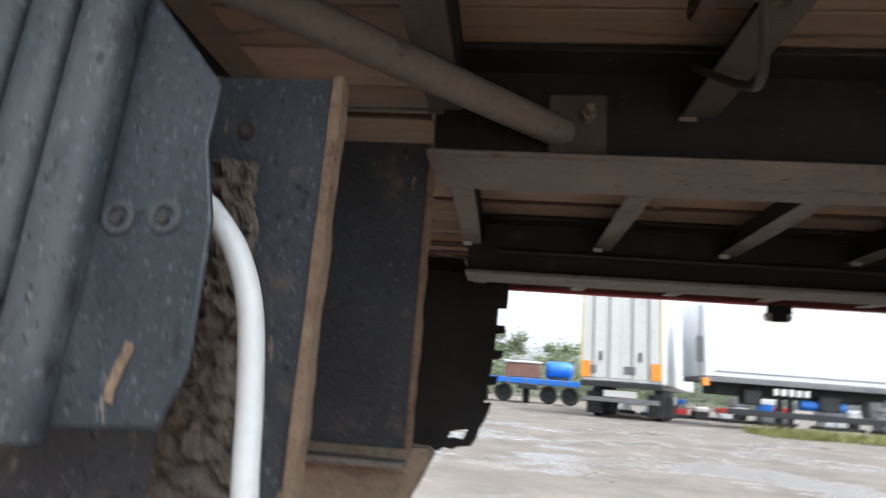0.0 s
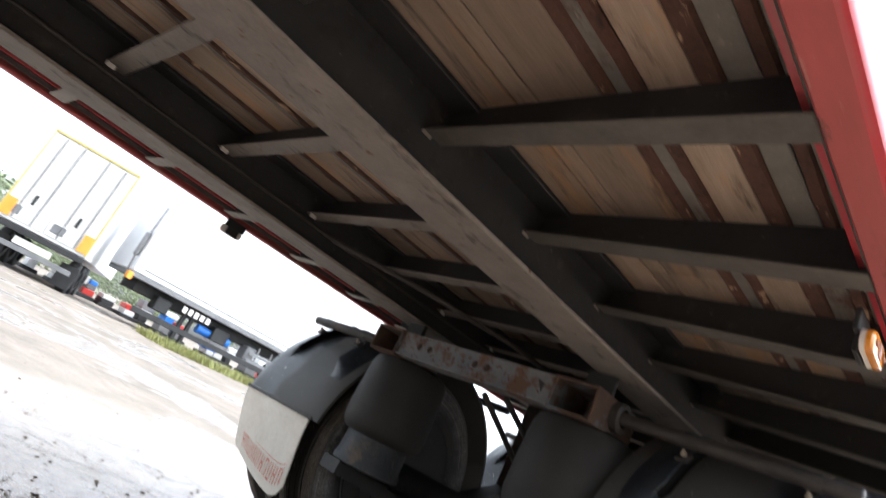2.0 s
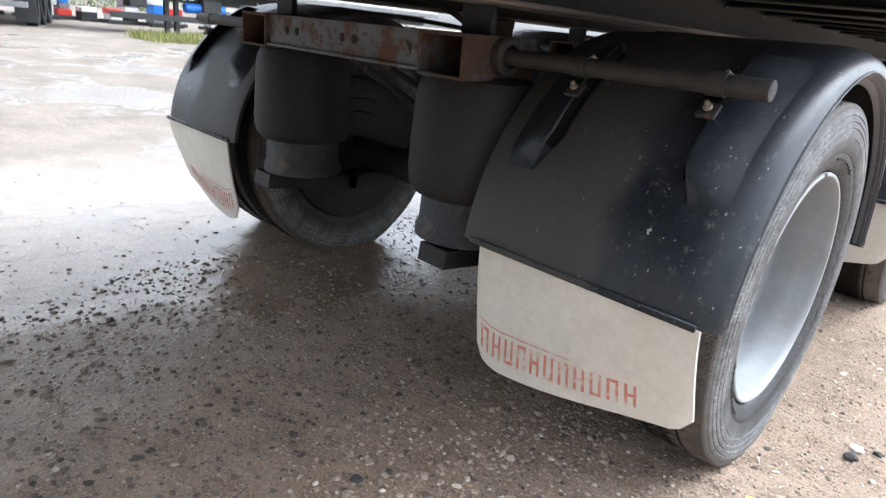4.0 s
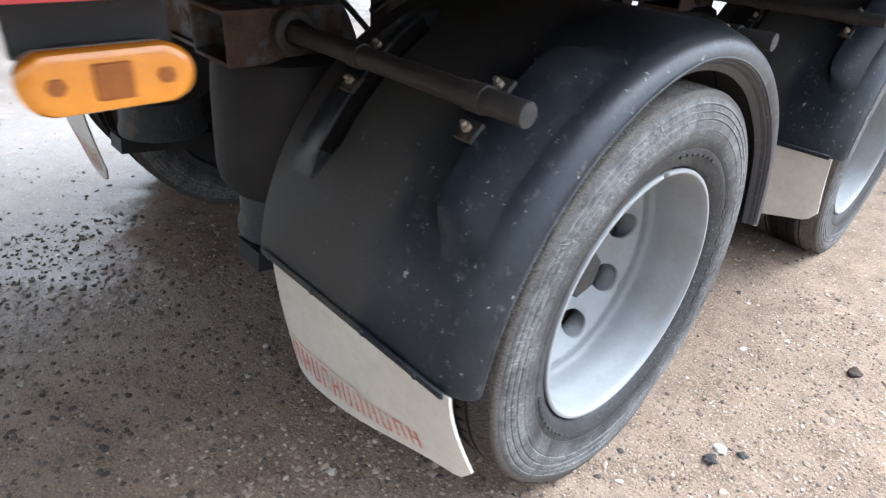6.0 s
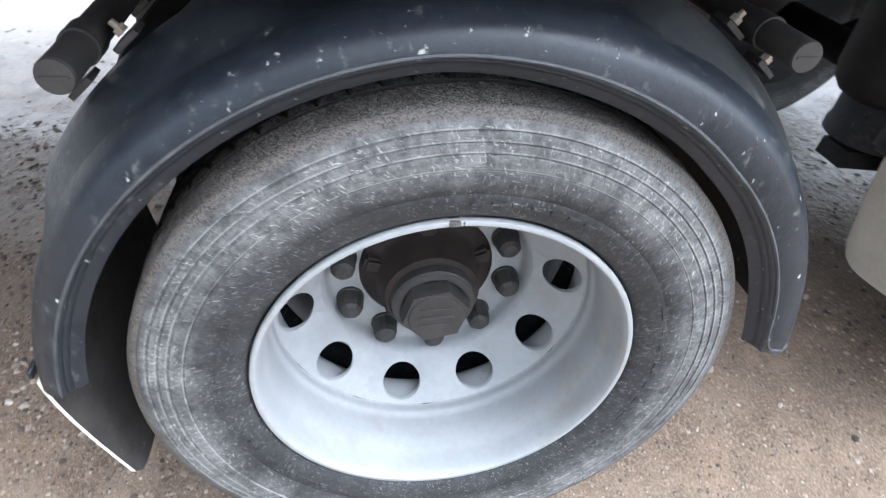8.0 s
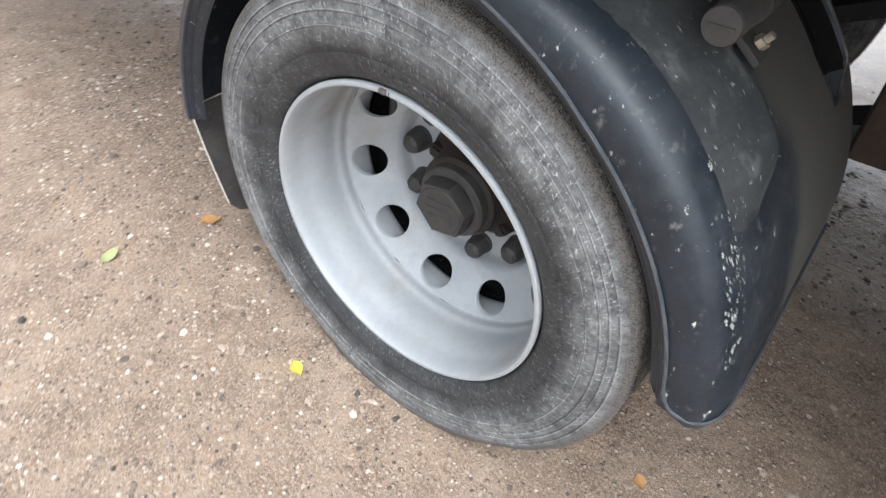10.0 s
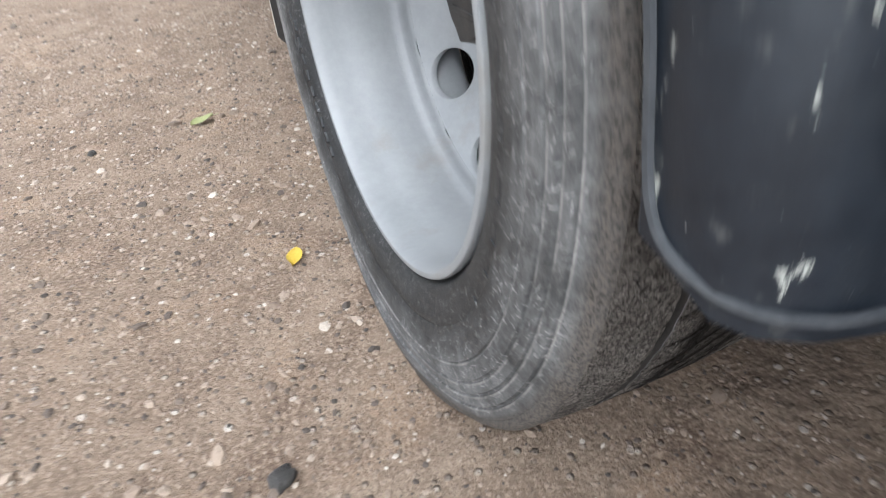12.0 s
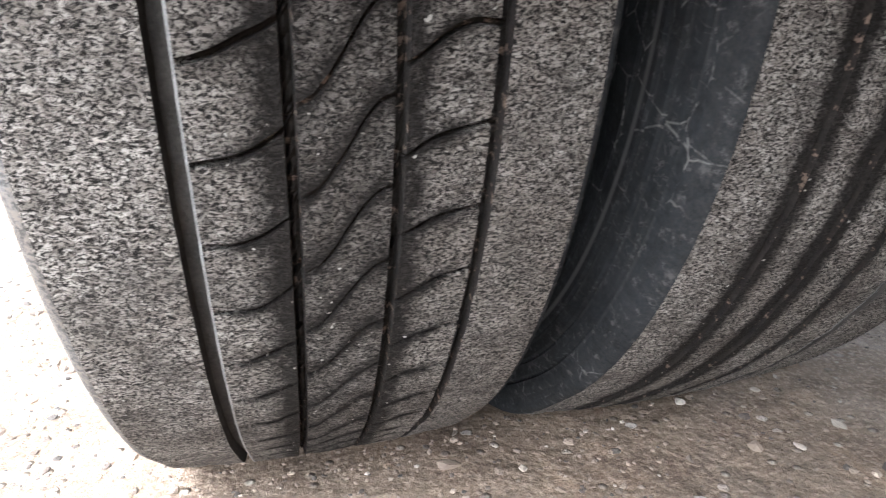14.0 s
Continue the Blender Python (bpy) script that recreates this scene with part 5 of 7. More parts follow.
# red side rails
for s in (1, -1):
    prof = [(RAIL_X, RAIL_Z + 0.008), (RAIL_X - 0.003, RAIL_Z + 0.004), (RAIL_X - 0.014, RAIL_Z + 0.003), (1.225, RAIL_Z), (1.221, RAIL_Z + 0.004), (1.221, RAIL_Z + 0.014), (1.246, RAIL_Z + 0.014), (1.246, 1.172), (1.190, 1.172),
            (1.190, 1.325), (1.198, 1.330), (1.204, 1.325), (1.204, 1.196), (RAIL_X - 0.008, 1.190), (RAIL_X - 0.002, 1.187), (RAIL_X, 1.181)]
    bm = bmesh.new()
    ends = []
    for y in (REAR_Y if s > 0 else -2.20, FRONT_Y):
        ends.append([bm.verts.new((s * x, y, z)) for x, z in prof])
    k = len(prof)
    for i in range(k):
        bm.faces.new((ends[0][i], ends[0][(i + 1) % k], ends[1][(i + 1) % k], ends[1][i]))
    bm.faces.new(ends[0])
    bm.faces.new(list(reversed(ends[1])))
    bmesh.ops.recalc_face_normals(bm, faces=bm.faces)
    rail = part("side_rail", bm, M_RED, trailer, "glossy red side rail, grime and painted shade underneath, scuffed along its lower edge")
    rail.data.materials.append(M_REDGRIMESHADE)
    # faces turned down or inwards get the red with shade in it
    for f in rail.data.polygons:
        if f.normal.z < -0.5 and f.center.z < RAIL_Z + 0.003 or f.normal.x * s < -0.5:
            f.material_index = 1

# steel angle inside each rail
for s in (1, -1):
    part("rail_angle", box((s * 1.2165, REAR_Y + 0.02, RAIL_Z + 0.024), (s * 1.2085, FRONT_Y - 0.02, 1.171), 0.001), M_FLANGE2, trailer, "dark grey steel angle inside the rail")

# amber marker lamps under the rails
def marker_lamp(x, y, z, s):
    br = bmesh.new()
    box((x - 0.006 * s, y - 0.05, z + 0.012), (x - 0.014 * s, y + 0.05, RAIL_Z - 0.001), 0.001, br)
    box((x - 0.012 * s, y - 0.03, z - 0.02), (x - 0.004 * s, y + 0.03, z + 0.02), 0.001, br)
    lamp = part("marker_lamp", br, M_BLACK, trailer, "amber side marker lamp on a black bracket")

    def capsule(hw, hh, depth, x0, dome):
        q = bmesh.new()
        ring = []
        for i in range(32):
            a = 2 * math.pi * i / 32
            ring.append((math.copysign(hw - hh, math.cos(a)) + hh * math.cos(a), hh * math.sin(a)))
        lay = [(0, 1.0), (depth * 0.6, 1.0), (depth * 0.9, 0.93), (depth, 0.8)] if dome else [(0, 1.0), (depth, 1.0)]
        vs = [[q.verts.new((x0 + s * d, y + u * f, z + v * f)) for u, v in ring] for d, f in lay]
        for a, b in zip(vs, vs[1:]):
            for i in range(32):
                q.faces.new((a[i], a[(i + 1) % 32], b[(i + 1) % 32], b[i]))
        q.faces.new(vs[0])
        q.faces.new(list(reversed(vs[-1])))
        bmesh.ops.recalc_face_normals(q, faces=q.faces)
        return q
    part("lamp_base", capsule(0.0535, 0.0195, 0.009, x + 0.000 * s, False), M_LENSBODY, lamp, "pale plastic lamp base")
    part("lens", capsule(0.055, 0.0205, 0.012, x + 0.0085 * s, True), M_LENS, lamp, "amber reflector lens")
    for dy in (-0.034, 0.034):
        part("lens_screw", hexbolt(x + 0.0210 * s, y + dy, z, 0.006, 0.004, "X"), M_LENSDARK, lamp)
    part("reflector", box((x + 0.0200 * s, y - 0.012, z - 0.012), (x + 0.0222 * s, y + 0.012, z + 0.012), 0.001), M_LENSDARK, lamp)
    return lamp


marker_lamp(1.203, -0.967, 1.074, 1)
marker_lamp(-1.205, -1.027, 1.079, -1)

# wheels and guards
for y in (0.0, AXLE_GAP):
    for s in (1, -1):
        for outer in (True, False):
            near = s > 0 and y == 0.0
            wheel(trailer, y, s, outer, near, near and outer)
        mudguard(trailer, y, s)

def dust_shield(s, y):
    """Shallow round shield on the inner side of a wheel, with a folded rim and a raised ring."""
    bm = turned([(s * 0.622, 0.302), (s * 0.612, 0.303), (s * 0.608, 0.296), (s * 0.608, 0.225), (s * 0.600, 0.220), (s * 0.600, 0.17), (s * 0.592, 0.165), (s * 0.592, 0.065)], 48)
    bmesh.ops.transform(bm, matrix=Matrix.Translation((0, y, AXLE_Z)), verts=bm.verts)
    return bm


# axles, drums, trailing arms, air bags and the beam that carries them
for y in (0.0, AXLE_GAP):
    ax = part("axle", rod([(-0.62, y, AXLE_Z), (0.62, y, AXLE_Z)], 0.063, 20), M_BLACK, trailer, "black round axle tube")
    for s in (1, -1):
        part("dust_shield", dust_shield(s, y), M_BLACK, ax, "black dust shield inside the wheel")
        dr = turned([(s * 0.625, 0.08), (s * 0.625, 0.195), (s * 0.64, 0.205), (s * 0.82, 0.205), (s * 0.82, 0.10)], 40)
        bmesh.ops.transform(dr, matrix=Matrix.Translation((0, y, AXLE_Z)), verts=dr.verts)
        part("brake_drum", dr, M_DRUM, ax, "rusty brake drum")
        arm = bmesh.new()
        for (ya, za), (yb, zb) in (((0.62, 0.62), (0.10, 0.40)), ((0.10, 0.40), (-0.16, 0.375)), ((-0.16, 0.375), (-0.52, 0.415))):
            seg = [Vector((0, ya, za)), Vector((0, yb, zb))]
            d = (seg[1] - seg[0])
            m = Matrix.Translation((s * 0.45, y + (ya + yb) / 2, (za + zb) / 2)) @ pose(0, 0, 0, math.degrees(math.atan2(-d.z, -d.y)), 0, 0)
            bmesh.ops.create_cube(arm, size=1.0, matrix=m @ Matrix.Diagonal((0.10, d.length + 0.03, 0.05, 1)))
        part("trailing_arm", arm, M_BLACK, trailer, "black steel trailing arm")
        hb = box((s * 0.45 - 0.06, y + 0.55, 0.55), (s * 0.45 + 0.06, y + 0.72, BEAM_Z), 0.006)
        for v in hb.verts:
            if v.co.y > y + 0.6:
                v.co.y -= 0.085 * (BEAM_Z - v.co.z) / 0.5
        part("arm_bracket", hb, M_DRUM, trailer, "dark brown hanger of the trailing arm")
        bx = s * 0.42
        bag = turned([(0.885, 0.002), (0.885, 0.120), (0.872, 0.148), (0.845, 0.160), (0.80, 0.165), (0.70, 0.170), (0.625, 0.172), (0.590, 0.166), (0.568, 0.150), (0.560, 0.126), (0.572, 0.112)], 40, axis="Z")
        bmesh.ops.transform(bag, matrix=Matrix.Translation((bx, y - 0.385, 0)), verts=bag.verts)
        bo = part("air_bag", bag, M_RUBBER, trailer, "black rubber air spring, dusty")
        pis = turned([(0.60, 0.115), (0.560, 0.128), (0.48, 0.132), (0.465, 0.140), (0.445, 0.140), (0.440, 0.128), (0.440, 0.001)], 36, axis="Z")
        bmesh.ops.transform(pis, matrix=Matrix.Translation((bx, y - 0.385, 0)), verts=pis.verts)
        part("piston", pis, M_PLATE, bo, "dark grey piston under the air spring")
        # square tube stub that opens to the rear
        st = bmesh.new()
        x0, x1, y0, y1, z0, z1, w = s * 0.445 - 0.078, s * 0.445 + 0.078, y - 0.565, y - 0.30, 0.876, 0.982, 0.009
        loops = [[st.verts.new((x, yy, z)) for x, z in ((a0, c0), (a1, c0), (a1, c1), (a0, c1))]
                 for a0, a1, c0, c1, yy in ((x0 + w, x1 - w, z0 + w, z1 - w, y1 - 0.06), (x0 + w, x1 - w, z0 + w, z1 - w, y0), (x0, x1, z0, z1, y0), (x0, x1, z0, z1, y1))]
        st.faces.new(loops[0])
        st.faces.new(loops[3])
        for la, lb in zip(loops, loops[1:]):
            for k in range(4):
                st.faces.new((la[k], la[(k + 1) % 4], lb[(k + 1) % 4], lb[k]))
        bmesh.ops.recalc_face_normals(st, faces=st.faces)
        bmesh.ops.bevel(st, geom=[e for e in st.edges if e.calc_face_angle(0) > 0.5], offset=0.002, segments=1, affect="EDGES")
        part("beam_stub", st, M_RUST, trailer, "rusty square tube, open end to the rear")
        cap = turned([(s * 0.520, 0.045), (s * 0.548, 0.045), (s * 0.552, 0.040), (s * 0.552, 0.028)], 24)
        bmesh.ops.transform(cap, matrix=Matrix.Translation((0, y - 0.43, 0.937)), verts=cap.verts)
        part("pipe_socket", cap, M_PIPE, trailer)
        part("hanger_plate", box((s * 0.445 - 0.05, y - 0.45, 0.982), (s * 0.445 + 0.05, y - 0.43, BEAM_Z), 0.002), M_BLACK, trailer)
    bm = bmesh.new()
    cs = [(-0.548, 0.980), (-0.548, 0.892), (-0.560, 0.892), (-0.560, 0.884), (-0.46, 0.884), (-0.46, 0.892), (-0.540, 0.892), (-0.540, 0.972), (-0.46, 0.972), (-0.46, 0.980)]
    ends = [[bm.verts.new((xx, y + cy, cz)) for cy, cz in cs] for xx in (-0.367, 0.367)]
    for i in range(len(cs)):
        bm.faces.new((ends[0][i], ends[0][(i + 1) % len(cs)], ends[1][(i + 1) % len(cs)], ends[1][i]))
    bm.faces.new(ends[0])
    bm.faces.new(list(reversed(ends[1])))
    bmesh.ops.recalc_face_normals(bm, faces=bm.faces)
    beam = part("bag_beam", bm, M_BEAMBLUE, trailer, "blue-grey cross beam with flaking rust")
    for hx in (-0.262, -0.205, 0.03, 0.086):
        q = turned([(0.0, 0.013), (0.0015, 0.011), (0.0015, 0.001)], 14)
        bmesh.ops.transform(q, matrix=Matrix.Translation((hx, y - 0.549, 0.937)) @ pose(0, 0, 0, 0, 0, -90), verts=q.verts)
        part("bolt_hole", q, M_DRUM, beam, "dark rusty bolt hole")
    q = bmesh.new()
    tri = [q.verts.new((0.30, y - 0.5495, 0.955)), q.verts.new((0.33, y - 0.5495, 0.945)), q.verts.new((0.325, y - 0.5495, 0.915))]
    q.faces.new(tri)
    part("gusset_slot", q, M_DARKGEAR, beam)

# hoses and lines under the deck
def line(name, pts, r, mat, label=""):
    return part(name, rod(smooth_path(pts), r, 14), mat, trailer, label)


line("air_line", [(-0.3, -0.42, 0.99), (-0.25, -0.15, 1.01), (0.0, 0.02, 0.99), (0.25, 0.05, 0.96), (0.36, -0.1, 0.93)], 0.008, M_HUB, "black air line")
line("air_line", [(-0.36, -1.05, 1.10), (-0.1, -0.6, 1.09), (0.1, -0.2, 1.04), (0.12, 0.1, 0.8)], 0.009, M_HUB, "black air line")
line("air_line", [(0.08, -0.50, 0.86), (0.10, -0.2, 0.70), (0.05, 0.05, 0.60), (0.12, 0.2, 0.62)], 0.010, M_HUB, "black air line")
line("air_line", [(0.16, -0.48, 0.87), (0.17, -0.2, 0.74), (0.13, 0.02, 0.60)], 0.010, M_HUB, "black air line")
line("cable", [(-0.47, -2.2, 1.135), (-0.47, -1.0, 1.13), (-0.46, 0.5, 1.135), (-0.47, 3.0, 1.13)], 0.007, M_HUB, "black cable along the beam")
bm = ruffle(turned([(0.0, 0.022), (0.03, 0.026), (0.055, 0.02), (0.06, 0.001)], 12, axis="Z"), 0.004, 60)
bmesh.ops.transform(bm, matrix=Matrix.Translation((0.30, -0.36, 0.372)), verts=bm.verts)
part("drain_plug", bm, M_HUB, trailer)

# valve block under the deck, caked with dirt
def dirty(bm, amp=0.004, seed=0.0):
    bmesh.ops.subdivide_edges(bm, edges=[e for e in bm.edges if e.calc_length() > 0.012], cuts=2, use_grid_fill=True)
    ruffle(bm, amp, 55, seed)
    return ruffle(bm, amp * 0.6, 190, seed + 3)


valve = part("air_valve", dirty(box((-0.055, -0.085, -0.035), (0.050, 0.060, 0.040), 0.012, seg=2), 0.006), M_DIRTY, trailer, "dirt-caked air valve under the deck", pose(0.955, -1.905, 1.168, 6, 12, 24))
for k, (p, q, r) in enumerate((((-0.03, -0.06, -0.02), (-0.055, -0.105, -0.035), 0.020), ((0.02, 0.0, -0.03), (0.030, 0.010, -0.058), 0.026), ((0.0, 0.04, 0.0), (0.005, 0.088, -0.012), 0.018),
                               ((-0.045, 0.015, 0.0), (-0.080, 0.030, -0.010), 0.021), ((0.035, -0.04, 0.0), (0.075, -0.055, -0.005), 0.017), ((-0.02, -0.02, -0.03), (-0.028, -0.025, -0.062), 0.030),
                               ((0.0, -0.07, -0.02), (0.012, -0.075, -0.060), 0.018), ((-0.03, 0.045, -0.02), (-0.036, 0.055, -0.052), 0.016))):
    part("port", dirty(rod([p, tuple(a + (c - a) * 0.6 for a, c in zip(p, q)), q], [r, r, r * 0.75], 10), 0.0045, k), M_DIRTY, valve)
    part("union_nut", dirty(hexbolt(q[0], q[1], q[2], r * 0.8, 0.014, "XZYXXZZZ"[k]), 0.0015, k), M_CLIP if k == 3 else M_PIPE, valve)
part("skirt", ruffle(box((-0.078, -0.10, -0.055), (-0.072, 0.075, 0.030), 0.001), 0.006, 30), M_DIRTY, valve, "bent dirty cover plate")
part("valve_plate", ruffle(box((-0.060, -0.095, 0.0), (0.060, 0.070, 0.005), 0.001), 0.003, 30), M_DIRTY, valve, "", pose(0.0, 0.0, 0.042, 0, 4, 0))
part("valve_bracket", box((0.93, -1.99, 1.226), (1.06, -1.87, 1.234), 0.002), M_RUST, trailer)
part("valve_stem", rod(smooth_path([(0.955, -1.885, 1.15), (0.948, -1.862, 1.120), (0.950, -1.842, 1.102)]), [0.012] * 17, 10), M_HUB, trailer, "black rubber fitting")
line("air_line", [(0.985, -1.95, 1.14), (0.85, -1.9, 1.06), (0.74, -1.88, 1.10), (0.62, -1.9, 1.19)], 0.006, M_HUB, "thin black line")
part("loop_clamp", turned([(0.0, 0.040), (0.010, 0.042), (0.020, 0.040), (0.010, 0.037)], 24, axis="Z", closed=True), M_RUST, trailer, "rusty ring clamp", pose(0.80, -1.93, 1.195, 80, 20, 0))
blk = box((-0.042, -0.066, -0.022), (0.042, 0.066, 0.022), 0.003)
part("wedge_block", blk, M_PLY, trailer, "plywood block wedged under the deck", pose(1.008, -1.778, 1.205, 8, -18, 28))
part("block_bracket", rod([(0.997, -1.828, 1.150), (1.020, -1.872, 1.156), (1.055, -1.945, 1.172)], [0.010, 0.012, 0.012], 8), M_GALV, trailer, "pale steel lever by the block")

# ---- rear of the chassis: mounting plates, buffer, hose, bumper beam ----
def plate(x, y_front, z0, z1, y_back, label, lean):
    bm = box((x - 0.006, y_back, z0), (x + 0.006, y_front, z1), 0.001)
    for v in bm.verts:
        v.co.y += lean * (v.co.z - z1)
    p = part("mounting_plate", bm, M_PLATE, trailer, label)
    e = bmesh.new()
    n = 44
    vs = []
    for k in range(n + 1):
        z = z0 + (z1 - z0) * k / n
        w = 0.004 * noise.noise(Vector((x * 9, 0, z * 34)))
        vs.append([e.verts.new((x - 0.011 + w, y_front - 0.002, z)), e.verts.new((x - 0.011 + w, y_front + 0.007 + w, z)), e.verts.new((x + 0.011 + w * 0.6, y_front + 0.007 + w, z)), e.verts.new((x + 0.011 + w * 0.6, y_front - 0.002, z))])
    for v in e.verts:
        v.co.y += lean * (v.co.z - z1)
    for a, b in zip(vs, vs[1:]):
        for k in range(4):
            e.faces.new((a[k], a[(k + 1) % 4], b[(k + 1) % 4], b[k]))
    e.faces.new(vs[0])
    e.faces.new(list(reversed(vs[-1])))
    bmesh.ops.recalc_face_normals(e, faces=e.faces)
    part("welded_edge", e, M_EDGE, p, "rough rusty welded edge")
    return p


plate(0.98, -2.324, 0.450, 0.965, -2.74, "dark blue-grey mounting plate, scratched and rusting", 0.0)
plate(0.505, -2.302, 0.600, 1.10, -2.74, "dark mounting plate hung from the chassis beam", 0.0)
part("plate_web", box((0.511, -2.62, 0.60), (0.954, -2.608, 0.97), 0.002), M_BLACK, trailer, "black cross plate between mounting plates")
# dirty folded bracket under the inner plate, its front edge raked back downwards, a pale dusty ledge along its top
bm = bmesh.new()
rake = [(-2.70, 0.36), (-2.375, 0.36), (-2.266, 0.590), (-2.274, 0.602), (-2.70, 0.590)]
a = [bm.verts.new((0.505, y, z)) for y, z in rake]
b = [bm.verts.new((0.42, y, z)) for y, z in rake]
bm.faces.new(a)
bm.faces.new(list(reversed(b)))
for i in range(len(rake)):
    bm.faces.new((a[i], b[i], b[(i + 1) % len(rake)], a[(i + 1) % len(rake)]))
bmesh.ops.recalc_face_normals(bm, faces=bm.faces)
bmesh.ops.subdivide_edges(bm, edges=[e for e in bm.edges if e.calc_length() > 0.04], cuts=9, use_grid_fill=True)
part("bumper_bracket", ruffle(ruffle(bm, 0.004, 14), 0.003, 60), M_BEAMDIRT, trailer, "brown dirt-caked bumper bracket")
part("bracket_ledge", ruffle(box((0.500, -2.64, 0.574), (0.545, -2.300, 0.584), 0.002), 0.002, 30), M_FLANGE, trailer, "pale dusty ledge")
# plastic buffer mount beside the outer plate: flat field with a cut corner, three tall rounded ribs to its rear
bm = bmesh.new()
outline = [(-2.710, 0.640), (-2.375, 0.662), (-2.362, 0.700), (-2.362, 0.80), (-2.374, 0.855), (-2.370, 0.899), (-2.445, 0.985), (-2.490, 1.04), (-2.710, 1.04)]
a = [bm.verts.new((1.094, y, z)) for y, z in outline]
b = [bm.verts.new((1.100, y, z)) for y, z in outline]
bm.faces.new(a)
bm.faces.new(list(reversed(b)))
for i in range(len(outline)):
    bm.faces.new((a[i], a[(i + 1) % len(outline)], b[(i + 1) % len(outline)], b[i]))
bmesh.ops.recalc_face_normals(bm, faces=bm.faces)
bmesh.ops.bevel(bm, geom=list(bm.edges), offset=0.0015, segments=1, affect="EDGES")
buf = part("buffer_mount", bm, M_BUFFER, trailer, "dark blue-grey plastic buffer mount, dirty and scratched")
for y0, wd in ((-2.460, 0.021), (-2.502, 0.019), (-2.543, 0.021)):
    part("rib", rod(smooth_path([(1.100, y0 + 0.006, 1.04), (1.108, y0 + 0.004, 0.95), (1.110, y0, 0.80), (1.106, y0 - 0.008, 0.650)], 5), wd, 12), M_BUFFER, buf)
part("rib_wall", box((1.094, -2.650, 0.62), (1.118, -2.556, 1.04), 0.008, seg=2), M_BUFFER, buf)
for by, bz in ((-2.427, 0.798), (-2.394, 0.800)):
    ri = turned([(0.0, 0.012), (0.002, 0.0115), (0.002, 0.0075), (-0.004, 0.007), (-0.004, 0.001)], 16)
    bmesh.ops.transform(ri, matrix=Matrix.Translation((1.1005, by, bz)), verts=ri.verts)
    part("bolt_hole", ri, M_BEAD, buf, "scuffed bolt hole")
    part("bolt", hexbolt(1.1, by - 0.002, bz - 0.001, 0.0055, 0.006, "X"), M_HUB, buf)
tb = bmesh.new()
strip = [(-2.4100, 0.676), (-2.4105, 0.684), (-2.4080, 0.692), (-2.4065, 0.700), (-2.4030, 0.707), (-2.4025, 0.714)]
tabs = [[tb.verts.new((1.1006 + dx, y + dy, z + dz)) for dx, dy, dz in ((0, -0.0032, 0.0006), (0.0012, -0.0032, 0.0006), (0.0012, 0.0032, -0.0006), (0, 0.0032, -0.0006))] for y, z in strip]
for p, q in zip(tabs, tabs[1:]):
    for k in range(4):
        tb.faces.new((p[k], p[(k + 1) % 4], q[(k + 1) % 4], q[k]))
tb.faces.new(tabs[0])
tb.faces.new(list(reversed(tabs[-1])))
bmesh.ops.recalc_face_normals(tb, faces=tb.faces)
part("tape_strip", tb, M_EDGE, buf, "short strip of old brown tape")
# crust of dirt behind the mount's edge
cr = bmesh.new()
bmesh.ops.create_grid(cr, x_segments=30, y_segments=120, size=0.5)
for v in cr.verts:
    u, t = v.co.x + 0.5, v.co.y + 0.5
    w = 0.030 + 0.016 * noise.noise(Vector((t * 7, 3, 1)))
    v.co = Vector((0.990 + 0.010 * math.sin(math.pi * u) + 0.012 * noise.noise(Vector((u * 5, t * 30, 2))) + 0.006 * noise.noise(Vector((u * 22 + t * 18, t * 75, 6))), -2.435 + u * (0.040 + w * (1 - 0.6 * t)), 0.58 + 0.30 * t))
part("dirt_crust", cr, M_CRUST, trailer, "crust of dried brown dirt on the mounting plate")
q = turned([(0.0, 0.009), (0.003, 0.0085), (0.003, 0.005)], 14)
bmesh.ops.transform(q, matrix=Matrix.Translation((0.986, -2.402, 0.912)), verts=q.verts)
part("plate_hole", q, M_DRUM, trailer, "rust-ringed hole in the plate")
line("white_hose", [(1.045, -2.398, 0.826), (1.05, -2.386, 0.816), (1.052, -2.362, 0.786), (1.052, -2.346, 0.745), (1.050, -2.338, 0.685), (1.050, -2.332, 0.620), (1.046, -2.326, 0.580), (1.036, -2.316, 0.556), (1.02, -2.304, 0.548)], 0.0095, M_HOSE, "white plastic hose, bent over the plate")
# brace from the rear to the beam, and its bracket
br = rod([(0.93, -2.55, 1.140), (0.70, -2.295, 1.132), (0.512, -2.082, 1.124)], 0.026, 14)
part("diagonal_brace", br, M_FLANGE, trailer, "dusty round diagonal brace under the deck")
part("brace_bracket", ruffle(box((0.514, -2.110, 1.085), (0.526, -2.015, 1.190), 0.003), 0.003, 40), M_FLANGE2, trailer, "grimy bracket at the brace's end")
part("bracket_bolt", dirty(hexbolt(0.534, -2.045, 1.150, 0.014, 0.018, "X", 0.03), 0.003, 2), M_FLANGE, trailer)
